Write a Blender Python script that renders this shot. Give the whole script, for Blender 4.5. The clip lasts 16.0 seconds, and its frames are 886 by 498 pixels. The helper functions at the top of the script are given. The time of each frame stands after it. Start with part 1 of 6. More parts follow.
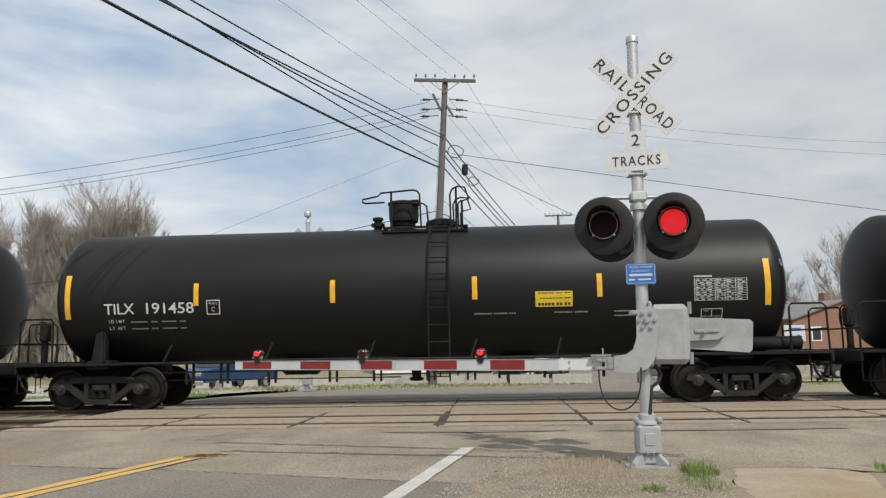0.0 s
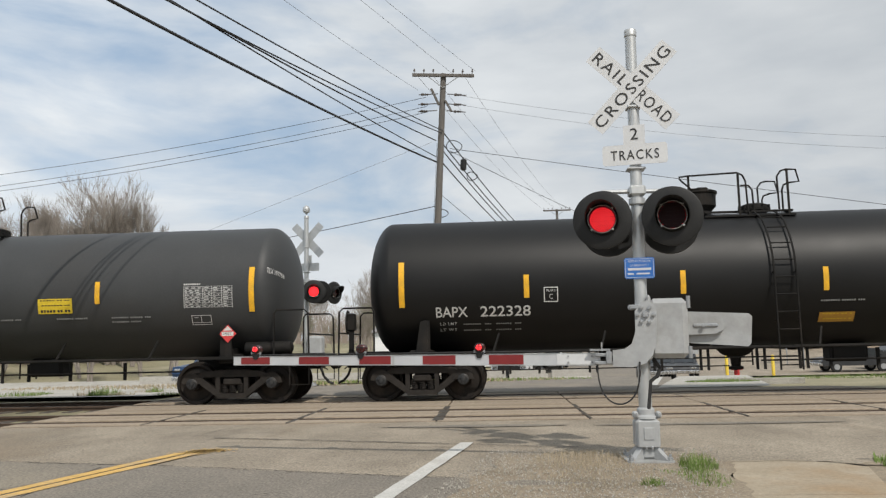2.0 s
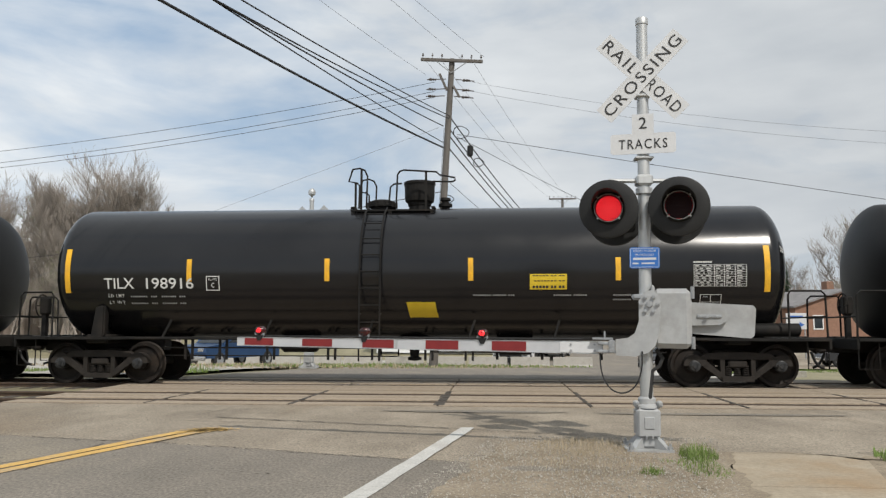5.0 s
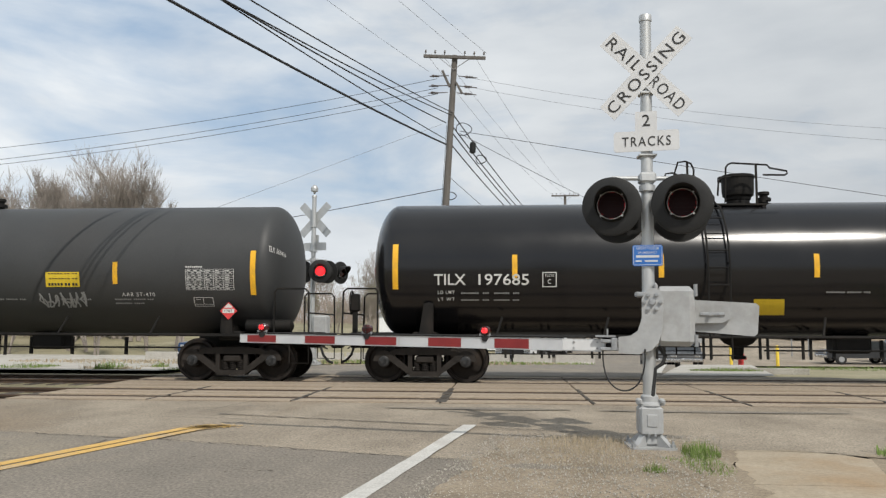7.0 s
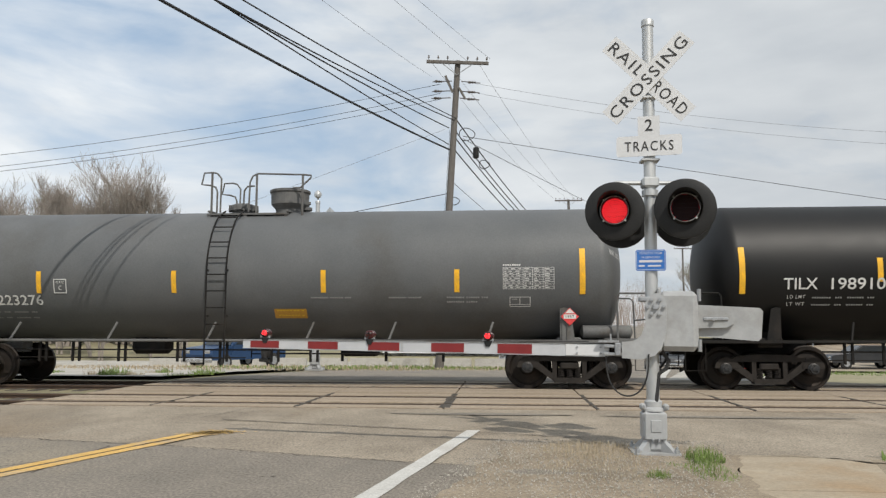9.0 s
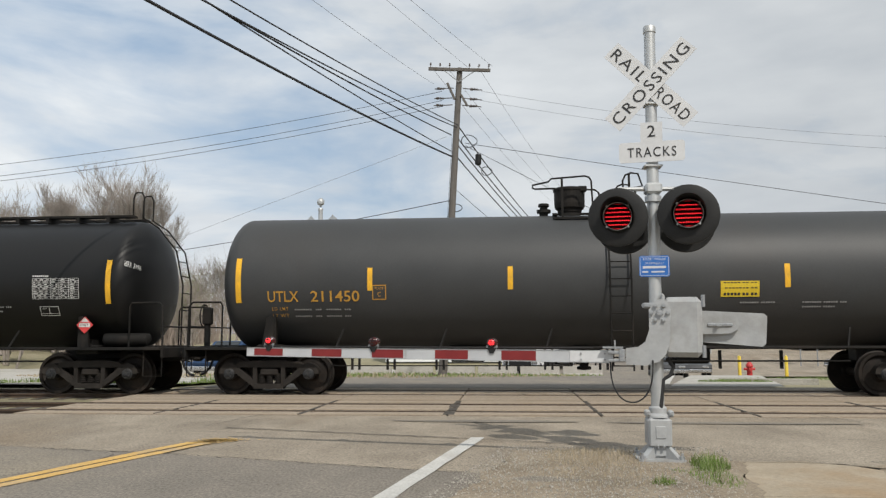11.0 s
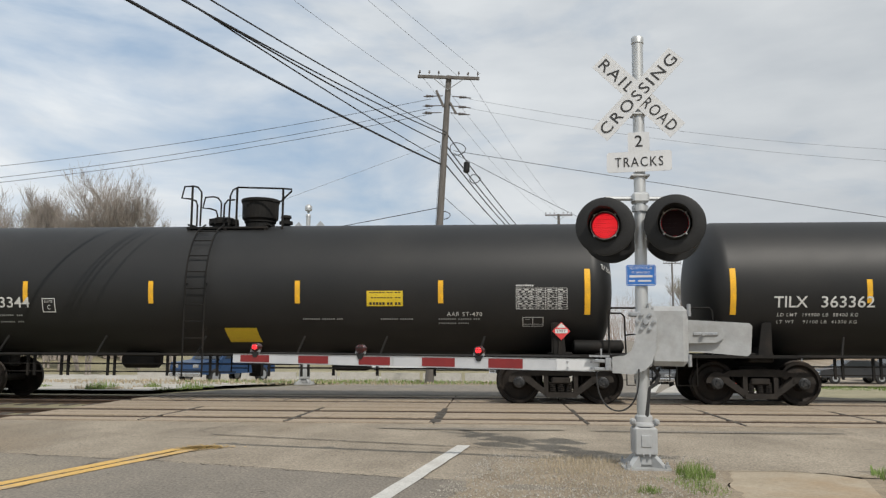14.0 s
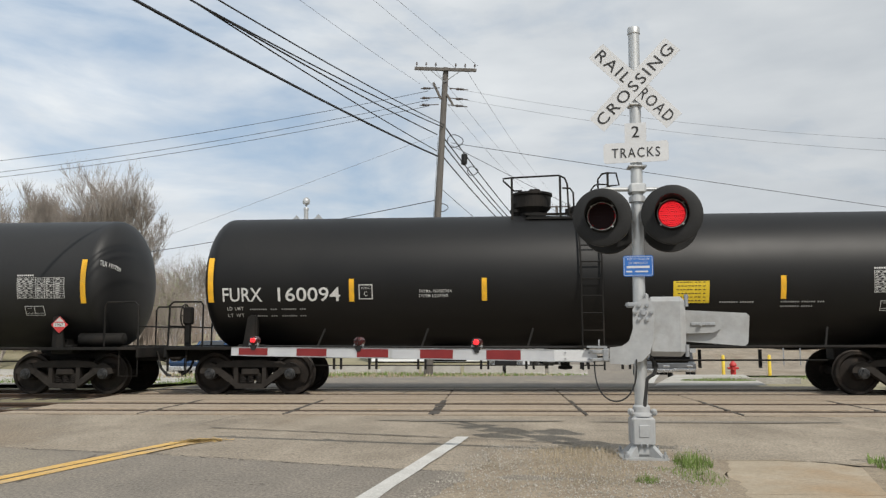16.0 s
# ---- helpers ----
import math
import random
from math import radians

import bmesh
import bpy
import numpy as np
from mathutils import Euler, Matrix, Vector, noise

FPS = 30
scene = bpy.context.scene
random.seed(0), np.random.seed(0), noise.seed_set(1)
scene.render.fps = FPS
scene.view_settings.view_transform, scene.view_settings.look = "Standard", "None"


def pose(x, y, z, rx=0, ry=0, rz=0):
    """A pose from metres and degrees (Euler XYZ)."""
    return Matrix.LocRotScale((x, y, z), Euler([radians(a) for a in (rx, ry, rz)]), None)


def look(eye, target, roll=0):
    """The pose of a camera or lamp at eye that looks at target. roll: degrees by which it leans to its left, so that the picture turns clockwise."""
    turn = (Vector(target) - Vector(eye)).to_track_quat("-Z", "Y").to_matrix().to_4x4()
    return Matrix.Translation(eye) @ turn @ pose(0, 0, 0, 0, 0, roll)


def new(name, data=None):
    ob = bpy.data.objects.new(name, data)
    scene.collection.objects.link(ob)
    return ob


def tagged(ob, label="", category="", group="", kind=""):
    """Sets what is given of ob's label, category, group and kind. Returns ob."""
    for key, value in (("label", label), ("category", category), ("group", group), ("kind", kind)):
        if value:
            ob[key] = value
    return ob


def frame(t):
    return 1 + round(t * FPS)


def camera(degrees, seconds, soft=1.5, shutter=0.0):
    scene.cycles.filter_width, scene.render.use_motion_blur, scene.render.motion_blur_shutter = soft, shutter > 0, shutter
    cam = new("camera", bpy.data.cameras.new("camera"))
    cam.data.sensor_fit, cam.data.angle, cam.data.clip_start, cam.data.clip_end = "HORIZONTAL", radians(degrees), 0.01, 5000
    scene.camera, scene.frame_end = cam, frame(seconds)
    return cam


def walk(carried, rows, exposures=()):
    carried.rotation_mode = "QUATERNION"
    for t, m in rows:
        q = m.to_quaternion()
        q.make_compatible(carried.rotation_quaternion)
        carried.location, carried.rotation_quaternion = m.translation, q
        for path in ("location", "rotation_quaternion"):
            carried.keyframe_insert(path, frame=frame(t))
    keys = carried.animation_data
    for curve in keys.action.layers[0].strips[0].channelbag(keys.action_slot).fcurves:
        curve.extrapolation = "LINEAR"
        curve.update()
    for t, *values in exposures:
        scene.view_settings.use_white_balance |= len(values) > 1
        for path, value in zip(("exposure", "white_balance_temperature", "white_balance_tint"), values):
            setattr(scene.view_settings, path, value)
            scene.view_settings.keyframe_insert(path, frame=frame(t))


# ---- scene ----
CAM_ROWS = [
    (0, 0.000, 0.000, 1.220, 3.897, 7.243, 1.057), (0.5, 0.009, 0.014, 1.211, 3.778, 7.171, 0.958),
    (1, 0.010, 0.022, 1.213, 3.714, 7.025, 0.913), (1.5, 0.010, 0.022, 1.219, 3.801, 6.953, 0.554),
    (2, 0.006, 0.019, 1.217, 3.829, 6.897, 1.243), (2.5, 0.002, 0.016, 1.215, 3.794, 6.861, 0.832),
    (3, 0.010, 0.014, 1.215, 3.896, 6.617, 0.272), (3.5, 0.001, 0.013, 1.216, 4.025, 6.470, 0.698),
    (4, -0.004, 0.014, 1.208, 4.016, 6.266, 0.291), (6.5, -0.004, 0.023, 1.212, 4.210, 5.610, -0.220),
    (7, -0.008, 0.023, 1.216, 4.329, 5.636, -0.193), (7.5, -0.006, 0.020, 1.216, 4.459, 5.636, -0.190),
    (8, -0.004, 0.013, 1.222, 4.540, 5.710, -0.235), (8.5, 0.004, 0.026, 1.220, 4.586, 5.769, -0.171),
    (9, 0.001, 0.027, 1.218, 4.597, 6.007, -0.090), (11.5, -0.007, 0.023, 1.219, 4.777, 6.521, 0.212),
    (12, -0.001, 0.031, 1.219, 4.593, 6.579, 0.151), (12.5, 0.002, 0.028, 1.218, 4.342, 6.854, -0.028),
    (13, 0.002, 0.013, 1.221, 3.998, 7.045, -0.119), (13.5, -0.010, 0.013, 1.221, 3.815, 7.058, -0.112),
    (14, -0.007, 0.012, 1.222, 3.885, 7.029, -0.183), (14.5, -0.002, 0.009, 1.212, 3.887, 6.796, -0.021),
    (15, 0.005, 0.010, 1.209, 3.887, 6.650, 0.847), (15.5, 0.010, 0.023, 1.212, 3.791, 6.389, 0.867),
    (16, 0.004, 0.010, 1.217, 3.768, 6.476, 0.200)]


def aim(x, y, z, left, up, roll):
    a, b = radians(left), radians(up)
    d = Vector((-math.sin(a) * math.cos(b), math.cos(a) * math.cos(b), math.sin(b)))
    return look((x, y, z), Vector((x, y, z)) + d, -roll)


cam = camera(58.8, 16.0, 1.3)
walk(cam, [(r[0], aim(*r[1:])) for r in CAM_ROWS], [(0, -0.1), (4, -0.1), (6.5, -0.08), (8, -0.02), (9, -0.04), (11.5, -0.12), (13.5, -0.12), (16, -0.08)])

# ---- sky and sun ----
SUN_WAY = Vector((-0.45, 0.78, -1.0)).normalized()
world = bpy.data.worlds.new("sky")
scene.world = world
world.use_nodes = True
wn = world.node_tree
wn.nodes.clear()
w_out = wn.nodes.new("ShaderNodeOutputWorld")
w_bg = wn.nodes.new("ShaderNodeBackground")
w_sky = wn.nodes.new("ShaderNodeTexSky")
w_sky.sky_type, w_sky.sun_disc = "NISHITA", False
w_sky.sun_elevation = math.asin(-SUN_WAY.z)
w_sky.sun_rotation = math.atan2(-SUN_WAY.x, -SUN_WAY.y)
w_sky.dust_density = 2.0
w_co = wn.nodes.new("ShaderNodeTexCoord")
w_map = wn.nodes.new("ShaderNodeMapping")
w_map.inputs["Scale"].default_value = (1.0, 1.0, 3.2)
w_map.inputs["Location"].default_value = (0.35, 0.1, 0.25)
w_n1 = wn.nodes.new("ShaderNodeTexNoise")
w_n1.inputs["Scale"].default_value, w_n1.inputs["Detail"].default_value = 2.6, 9.0
w_n1.inputs["Roughness"].default_value, w_n1.inputs["Distortion"].default_value = 0.55, 0.35
w_ramp = wn.nodes.new("ShaderNodeValToRGB")
w_ramp.color_ramp.elements[0].position, w_ramp.color_ramp.elements[1].position = 0.3, 0.52
w_n2 = wn.nodes.new("ShaderNodeTexNoise")
w_n2.inputs["Scale"].default_value, w_n2.inputs["Detail"].default_value = 5.5, 7.0
w_cr = wn.nodes.new("ShaderNodeValToRGB")
w_cr.color_ramp.elements[0].position, w_cr.color_ramp.elements[1].position = 0.3, 0.7
w_cr.color_ramp.elements[0].color = (6.3, 6.75, 7.2, 1)
w_cr.color_ramp.elements[1].color = (8.0, 8.35, 8.6, 1)
w_mix = wn.nodes.new("ShaderNodeMix")
w_mix.data_type = "RGBA"
w_haze = wn.nodes.new("ShaderNodeMix")
w_haze.data_type = "RGBA"
w_haze.inputs[0].default_value = 0.65
w_haze.inputs[7].default_value = (4.6, 5.9, 7.4, 1)
wn.links.new(w_co.outputs["Generated"], w_map.inputs["Vector"])
for n in (w_n1, w_n2):
    wn.links.new(w_map.outputs["Vector"], n.inputs["Vector"])
wn.links.new(w_n1.outputs["Fac"], w_ramp.inputs["Fac"])
wn.links.new(w_n2.outputs["Fac"], w_cr.inputs["Fac"])
wn.links.new(w_sky.outputs["Color"], w_haze.inputs[6])
wn.links.new(w_ramp.outputs["Color"], w_mix.inputs[0])
wn.links.new(w_haze.outputs[2], w_mix.inputs[6])
wn.links.new(w_cr.outputs["Color"], w_mix.inputs[7])
# the cloud sheet thins out from west to east
w_sep = wn.nodes.new("ShaderNodeSeparateXYZ")
w_wide = wn.nodes.new("ShaderNodeMapRange")
w_wide.interpolation_type = "SMOOTHSTEP"
for slot, value in (("From Min", -0.75), ("From Max", 0.7), ("To Min", 1.18), ("To Max", 0.85)):
    w_wide.inputs[slot].default_value = value
w_sheet = wn.nodes.new("ShaderNodeVectorMath")
w_sheet.operation = "SCALE"
wn.links.new(w_co.outputs["Generated"], w_sep.inputs[0])
wn.links.new(w_sep.outputs["X"], w_wide.inputs["Value"])
wn.links.new(w_mix.outputs[2], w_sheet.inputs[0])
wn.links.new(w_wide.outputs[0], w_sheet.inputs["Scale"])
wn.links.new(w_sheet.outputs[0], w_bg.inputs["Color"])
w_bg.inputs["Strength"].default_value = 0.1
wn.links.new(w_bg.outputs[0], w_out.inputs["Surface"])

sun = new("sun", bpy.data.lights.new("sun", "SUN"))
sun.data.energy, sun.data.angle, sun.data.color = 3.5, radians(0.6), (1.0, 0.945, 0.86)
sun.matrix_world = look((0, 0, 50), Vector((0, 0, 50)) + SUN_WAY)


# ---- materials ----
def mat(name, c1, c2, scale=3.0, rough=0.7, metal=0.0, bump=0.2, c3=None, fine=60.0, stretch=(1, 1, 1), rvar=0.12, fine_amt=0.25, emit=0.0, spec=0.5):
    """Paint, dirt or stone: two colours by a coarse noise, a third in patches, fine grain and relief."""
    m = bpy.data.materials.new(name)
    m.use_nodes = True
    t = m.node_tree
    b = t.nodes["Principled BSDF"]
    co = t.nodes.new("ShaderNodeTexCoord")
    mp = t.nodes.new("ShaderNodeMapping")
    mp.inputs["Scale"].default_value = stretch
    t.links.new(co.outputs["Object"], mp.inputs["Vector"])

    def noise_node(s, detail):
        n = t.nodes.new("ShaderNodeTexNoise")
        n.inputs["Scale"].default_value, n.inputs["Detail"].default_value = s, detail
        n.inputs["Roughness"].default_value = 0.62
        t.links.new(mp.outputs["Vector"], n.inputs["Vector"])
        return n

    def mix(fac, a, bb, blend="MIX"):
        x = t.nodes.new("ShaderNodeMix")
        x.data_type, x.blend_type = "RGBA", blend
        if isinstance(fac, float):
            x.inputs[0].default_value = fac
        else:
            t.links.new(fac, x.inputs[0])
        for slot, v in ((6, a), (7, bb)):
            if isinstance(v, tuple):
                x.inputs[slot].default_value = (*v, 1)
            else:
                t.links.new(v, x.inputs[slot])
        return x.outputs[2]

    def ramp(src, lo, hi):
        r = t.nodes.new("ShaderNodeMapRange")
        r.inputs["From Min"].default_value, r.inputs["From Max"].default_value = lo, hi
        t.links.new(src, r.inputs["Value"])
        return r.outputs[0]

    big = noise_node(scale, 6)
    small = noise_node(fine, 4)
    col = mix(ramp(big.outputs["Fac"], 0.3, 0.7), c1, c2)
    if c3:
        patch = noise_node(scale * 0.37, 5)
        col = mix(ramp(patch.outputs["Fac"], 0.52, 0.68), col, c3)
    g = ramp(small.outputs["Fac"], 0.25, 0.75)
    dark = mix(g, (1 - fine_amt,) * 3, (1 + fine_amt,) * 3)
    col = mix(1.0, col, dark, "MULTIPLY")
    t.links.new(col, b.inputs["Base Color"])
    b.inputs["Metallic"].default_value = metal
    b.inputs["Specular IOR Level"].default_value = spec
    rr = t.nodes.new("ShaderNodeMapRange")
    rr.inputs["To Min"].default_value, rr.inputs["To Max"].default_value = max(0.03, rough - rvar), min(1, rough + rvar)
    t.links.new(big.outputs["Fac"], rr.inputs["Value"])
    t.links.new(rr.outputs[0], b.inputs["Roughness"])
    if bump:
        bp = t.nodes.new("ShaderNodeBump")
        bp.inputs["Strength"].default_value, bp.inputs["Distance"].default_value = bump, 0.01
        t.links.new(small.outputs["Fac"], bp.inputs["Height"])
        t.links.new(bp.outputs[0], b.inputs["Normal"])
    if emit:
        t.links.new(col, b.inputs["Emission Color"])
        b.inputs["Emission Strength"].default_value = emit
    return m


TANK = {
    "black": mat("tank_black_paint", (0.0045, 0.0045, 0.0047), (0.0068, 0.0068, 0.0068), 0.7, 0.5, 0, 0.04, (0.009, 0.0087, 0.0082), 30, (1, 1, 1), 0.09, 0.12, spec=0.33),
    "charcoal": mat("tank_charcoal_paint", (0.0115, 0.0117, 0.012), (0.0165, 0.0165, 0.0165), 0.7, 0.52, 0, 0.04, (0.021, 0.0201, 0.019), 30, (1, 1, 1), 0.09, 0.12, spec=0.38),
    "slate": mat("tank_slate_paint", (0.037, 0.0385, 0.0398), (0.049, 0.0504, 0.0514), 0.7, 0.54, 0, 0.04, (0.043, 0.042, 0.041), 30, (1, 1, 1), 0.09, 0.1, spec=0.36),
    "gloss": mat("tank_gloss_black_paint", (0.006, 0.006, 0.007), (0.009, 0.009, 0.01), 0.9, 0.2, 0, 0.01, None, 30, (1, 1, 1), 0.07, 0.06),
    "grey": mat("tank_grey_paint", (0.09, 0.095, 0.099), (0.118, 0.121, 0.123), 0.8, 0.5, 0, 0.05, (0.08, 0.078, 0.074), 30, (1, 1, 1), 0.1, 0.12, spec=0.3),
}
M_FRAME = mat("black_underframe", (0.007, 0.007, 0.007), (0.016, 0.0145, 0.013), 3, 0.7, 0, 0.2, (0.024, 0.02, 0.017), spec=0.2)
M_FRAME2 = mat("grey_underframe", (0.09, 0.09, 0.09), (0.13, 0.13, 0.125), 3, 0.7, 0, 0.2, (0.06, 0.05, 0.04))
M_TRUCK = mat("truck_cast_steel", (0.015, 0.0132, 0.012), (0.036, 0.031, 0.027), 4, 0.78, 0.0, 0.4, (0.031, 0.025, 0.02), spec=0.2)
M_WHEEL = mat("wheel_steel", (0.012, 0.0105, 0.0095), (0.028, 0.022, 0.018), 5, 0.6, 0.3, 0.2, (0.04, 0.03, 0.023), spec=0.25)
M_TREAD = mat("wheel_tread_steel", (0.2, 0.19, 0.18), (0.3, 0.28, 0.26), 8, 0.4, 0.8, 0.05)
M_CAP = mat("bearing_cap_steel", (0.022, 0.022, 0.023), (0.058, 0.06, 0.062), 14, 0.5, 0.4, 0.1, (0.06, 0.055, 0.05), spec=0.3)
M_YEL = mat("reflective_yellow_stripe", (0.72, 0.38, 0.015), (0.82, 0.45, 0.02), 5, 0.5, 0, 0.02, (0.6, 0.33, 0.04))
M_YELB = mat("bright_yellow_panel", (0.6, 0.42, 0.02), (0.68, 0.49, 0.03), 5, 0.5, 0, 0.02)
M_OCHRE = mat("faded_orange_panel", (0.42, 0.22, 0.03), (0.5, 0.27, 0.04), 5, 0.6, 0, 0.02)
M_WHITE = mat("white_stencil_paint", (0.5, 0.5, 0.485), (0.62, 0.62, 0.6), 9, 0.6, 0, 0.02)
M_FADED = mat("faded_white_stencil", (0.2, 0.2, 0.2), (0.3, 0.3, 0.29), 9, 0.7, 0, 0.02)
M_INK = mat("black_ink", (0.015, 0.015, 0.015), (0.03, 0.03, 0.03), 9, 0.6, 0, 0.0)
M_RED = mat("red_reflective_sheet", (0.17, 0.013, 0.014), (0.22, 0.018, 0.018), 6, 0.45, 0, 0.02, fine_amt=0.04)
M_SIGNW = mat("white_reflective_sheet", (0.55, 0.555, 0.56), (0.62, 0.625, 0.63), 4, 0.4, 0, 0.02, fine_amt=0.04)
M_ARMW = mat("gate_arm_white_sheet", (0.42, 0.43, 0.45), (0.5, 0.51, 0.52), 4, 0.45, 0, 0.03, fine_amt=0.04)
M_BLUE = mat("blue_sign_sheet", (0.02, 0.12, 0.42), (0.03, 0.16, 0.5), 5, 0.4, 0, 0.0, fine_amt=0.04)
M_ALU = mat("weathered_aluminium", (0.42, 0.43, 0.43), (0.54, 0.55, 0.55), 4, 0.5, 0.6, 0.08, (0.3, 0.3, 0.29), 25, (1, 1, 0.3), 0.12, 0.06)
M_ALUP = mat("grey_painted_cast_aluminium", (0.32, 0.328, 0.332), (0.41, 0.418, 0.422), 5, 0.55, 0.1, 0.15, (0.29, 0.29, 0.282), 25, (1, 1, 1), 0.12, 0.05)
M_BLACK = mat("matt_black_lamp_paint", (0.012, 0.012, 0.012), (0.02, 0.02, 0.02), 6, 0.55, 0, 0.05, spec=0.3)
M_RUBBER = mat("black_rubber_cable", (0.015, 0.015, 0.016), (0.03, 0.03, 0.03), 6, 0.7, 0, 0.05)
M_WIRE = mat("overhead_cable", (0.02, 0.021, 0.024), (0.035, 0.036, 0.04), 6, 0.7, 0, 0.0)
M_WIRE2 = mat("weathered_bare_wire", (0.16, 0.17, 0.19), (0.22, 0.23, 0.25), 6, 0.6, 0.3, 0.0)
M_POLE = mat("weathered_pole_wood", (0.09, 0.08, 0.072), (0.16, 0.148, 0.135), 3, 0.85, 0, 0.6, (0.1, 0.085, 0.07), 30, (4, 4, 0.25))
M_CERAM = mat("brown_insulator_glaze", (0.06, 0.05, 0.045), (0.12, 0.1, 0.09), 8, 0.3, 0, 0.0)
M_GALV = mat("galvanized_steel", (0.3, 0.31, 0.32), (0.42, 0.43, 0.44), 7, 0.5, 0.6, 0.05)
M_ASPH = mat("worn_asphalt", (0.182, 0.153, 0.116), (0.333, 0.285, 0.221), 0.62, 0.9, 0, 0.8, (0.198, 0.155, 0.107), 30, (1.5, 0.8, 1), 0.06, 0.55)
M_ASPH2 = mat("newer_dark_asphalt", (0.151, 0.134, 0.111), (0.224, 0.197, 0.162), 0.9, 0.9, 0, 0.7, (0.235, 0.203, 0.155), 32, (1.4, 0.7, 1), 0.06, 0.55)
M_PANEL = mat("crossing_panel_concrete", (0.26, 0.213, 0.16), (0.343, 0.283, 0.213), 0.8, 0.9, 0, 0.6, (0.2, 0.145, 0.09), 28, (0.4, 1.6, 1), 0.06, 0.45)
M_SEAL = mat("dark_tar_joint", (0.045, 0.04, 0.034), (0.08, 0.068, 0.055), 3, 0.85, 0, 0.4)
M_RAIL = mat("rusty_rail_steel", (0.06, 0.04, 0.028), (0.1, 0.066, 0.046), 4, 0.7, 0.3, 0.2)
M_RAILTOP = mat("worn_rail_head", (0.09, 0.072, 0.06), (0.15, 0.125, 0.105), 5, 0.5, 0.5, 0.05)
M_TIE = mat("creosoted_tie_wood", (0.05, 0.042, 0.035), (0.1, 0.085, 0.07), 3, 0.9, 0, 0.5, None, 40, (0.3, 3, 3))
M_BALLAST = mat("dark_ballast_stone", (0.06, 0.054, 0.048), (0.15, 0.135, 0.12), 9, 0.95, 0, 1.0, (0.08, 0.07, 0.06), 22, (1, 1, 1), 0.03, 0.5)
M_GRAVEL = mat("pale_gravel", (0.34, 0.325, 0.29), (0.44, 0.42, 0.385), 1.2, 0.95, 0, 0.8, (0.26, 0.25, 0.2), 30, (1, 1, 1), 0.03, 0.3)
M_DIRT = mat("gravelly_dirt", (0.205, 0.163, 0.113), (0.287, 0.238, 0.175), 2.2, 0.95, 0, 1.0, (0.17, 0.14, 0.1), 38, (1, 1, 1), 0.03, 0.4)
M_CONC = mat("sidewalk_concrete", (0.285, 0.236, 0.168), (0.37, 0.312, 0.232), 1.3, 0.9, 0, 0.4, (0.3, 0.215, 0.13), 30, (1, 1, 1), 0.05, 0.2)
M_LINEW = mat("worn_white_road_paint", (0.43, 0.42, 0.39), (0.53, 0.52, 0.49), 3, 0.8, 0, 0.3, (0.42, 0.4, 0.37), 40)
M_LINEY = mat("worn_yellow_road_paint", (0.5, 0.31, 0.09), (0.62, 0.395, 0.12), 4, 0.8, 0, 0.3, (0.38, 0.29, 0.18), 40)
M_STONE = mat("limestone_chips", (0.24, 0.22, 0.185), (0.46, 0.43, 0.38), 20, 0.9, 0, 0.3)
M_GRASSG = mat("field_ground", (0.19, 0.17, 0.1), (0.27, 0.245, 0.155), 0.25, 0.95, 0, 0.6, (0.32, 0.29, 0.2), 12, (1, 1, 1), 0.03, 0.35)
M_BLADE = mat("green_grass_blades", (0.1, 0.155, 0.03), (0.19, 0.27, 0.065), 9, 0.7, 0, 0.0)
M_DRYB = mat("dry_grass_blades", (0.3, 0.245, 0.165), (0.42, 0.355, 0.25), 9, 0.8, 0, 0.0)
M_BARK = mat("grey_bare_bark", (0.21, 0.183, 0.158), (0.32, 0.282, 0.248), 2, 0.9, 0, 0.2)
M_BARKW = mat("far_twig_bark", (0.25, 0.205, 0.175), (0.34, 0.285, 0.245), 1, 0.9, 0, 0.0)
M_BUD = mat("fresh_spring_leaves", (0.15, 0.19, 0.055), (0.22, 0.26, 0.09), 1, 0.7, 0, 0.0)
M_CONIF = mat("dark_conifer_needles", (0.02, 0.045, 0.02), (0.04, 0.075, 0.03), 2, 0.8, 0, 0.0)
M_SIDING = mat("white_house_siding", (0.68, 0.69, 0.7), (0.76, 0.77, 0.77), 0.6, 0.7, 0, 0.05)
M_ROOF = mat("grey_roof_shingles", (0.16, 0.155, 0.155), (0.24, 0.23, 0.23), 1.2, 0.9, 0, 0.4)
M_BRICK = mat("red_brown_brick", (0.2, 0.11, 0.075), (0.28, 0.16, 0.11), 4, 0.9, 0, 0.3)
M_BEIGE = mat("beige_metal_siding", (0.36, 0.31, 0.24), (0.43, 0.37, 0.29), 0.5, 0.7, 0, 0.1)
M_GLASS = mat("dark_vehicle_glass", (0.02, 0.025, 0.03), (0.03, 0.035, 0.04), 2, 0.08, 0, 0.0)
M_CARW = mat("white_vehicle_paint", (0.72, 0.73, 0.74), (0.78, 0.79, 0.8), 1, 0.3, 0, 0.0)
M_CARB = mat("blue_vehicle_paint", (0.012, 0.042, 0.11), (0.018, 0.056, 0.14), 1, 0.3, 0.2, 0.0)
M_CARD = mat("dark_vehicle_paint", (0.03, 0.032, 0.036), (0.045, 0.047, 0.05), 1, 0.3, 0.2, 0.0)
M_CARS = mat("silver_vehicle_paint", (0.42, 0.43, 0.45), (0.5, 0.51, 0.52), 1, 0.3, 0.5, 0.0)
M_TYRE = mat("tyre_rubber", (0.015, 0.015, 0.015), (0.028, 0.028, 0.028), 5, 0.85, 0, 0.2)
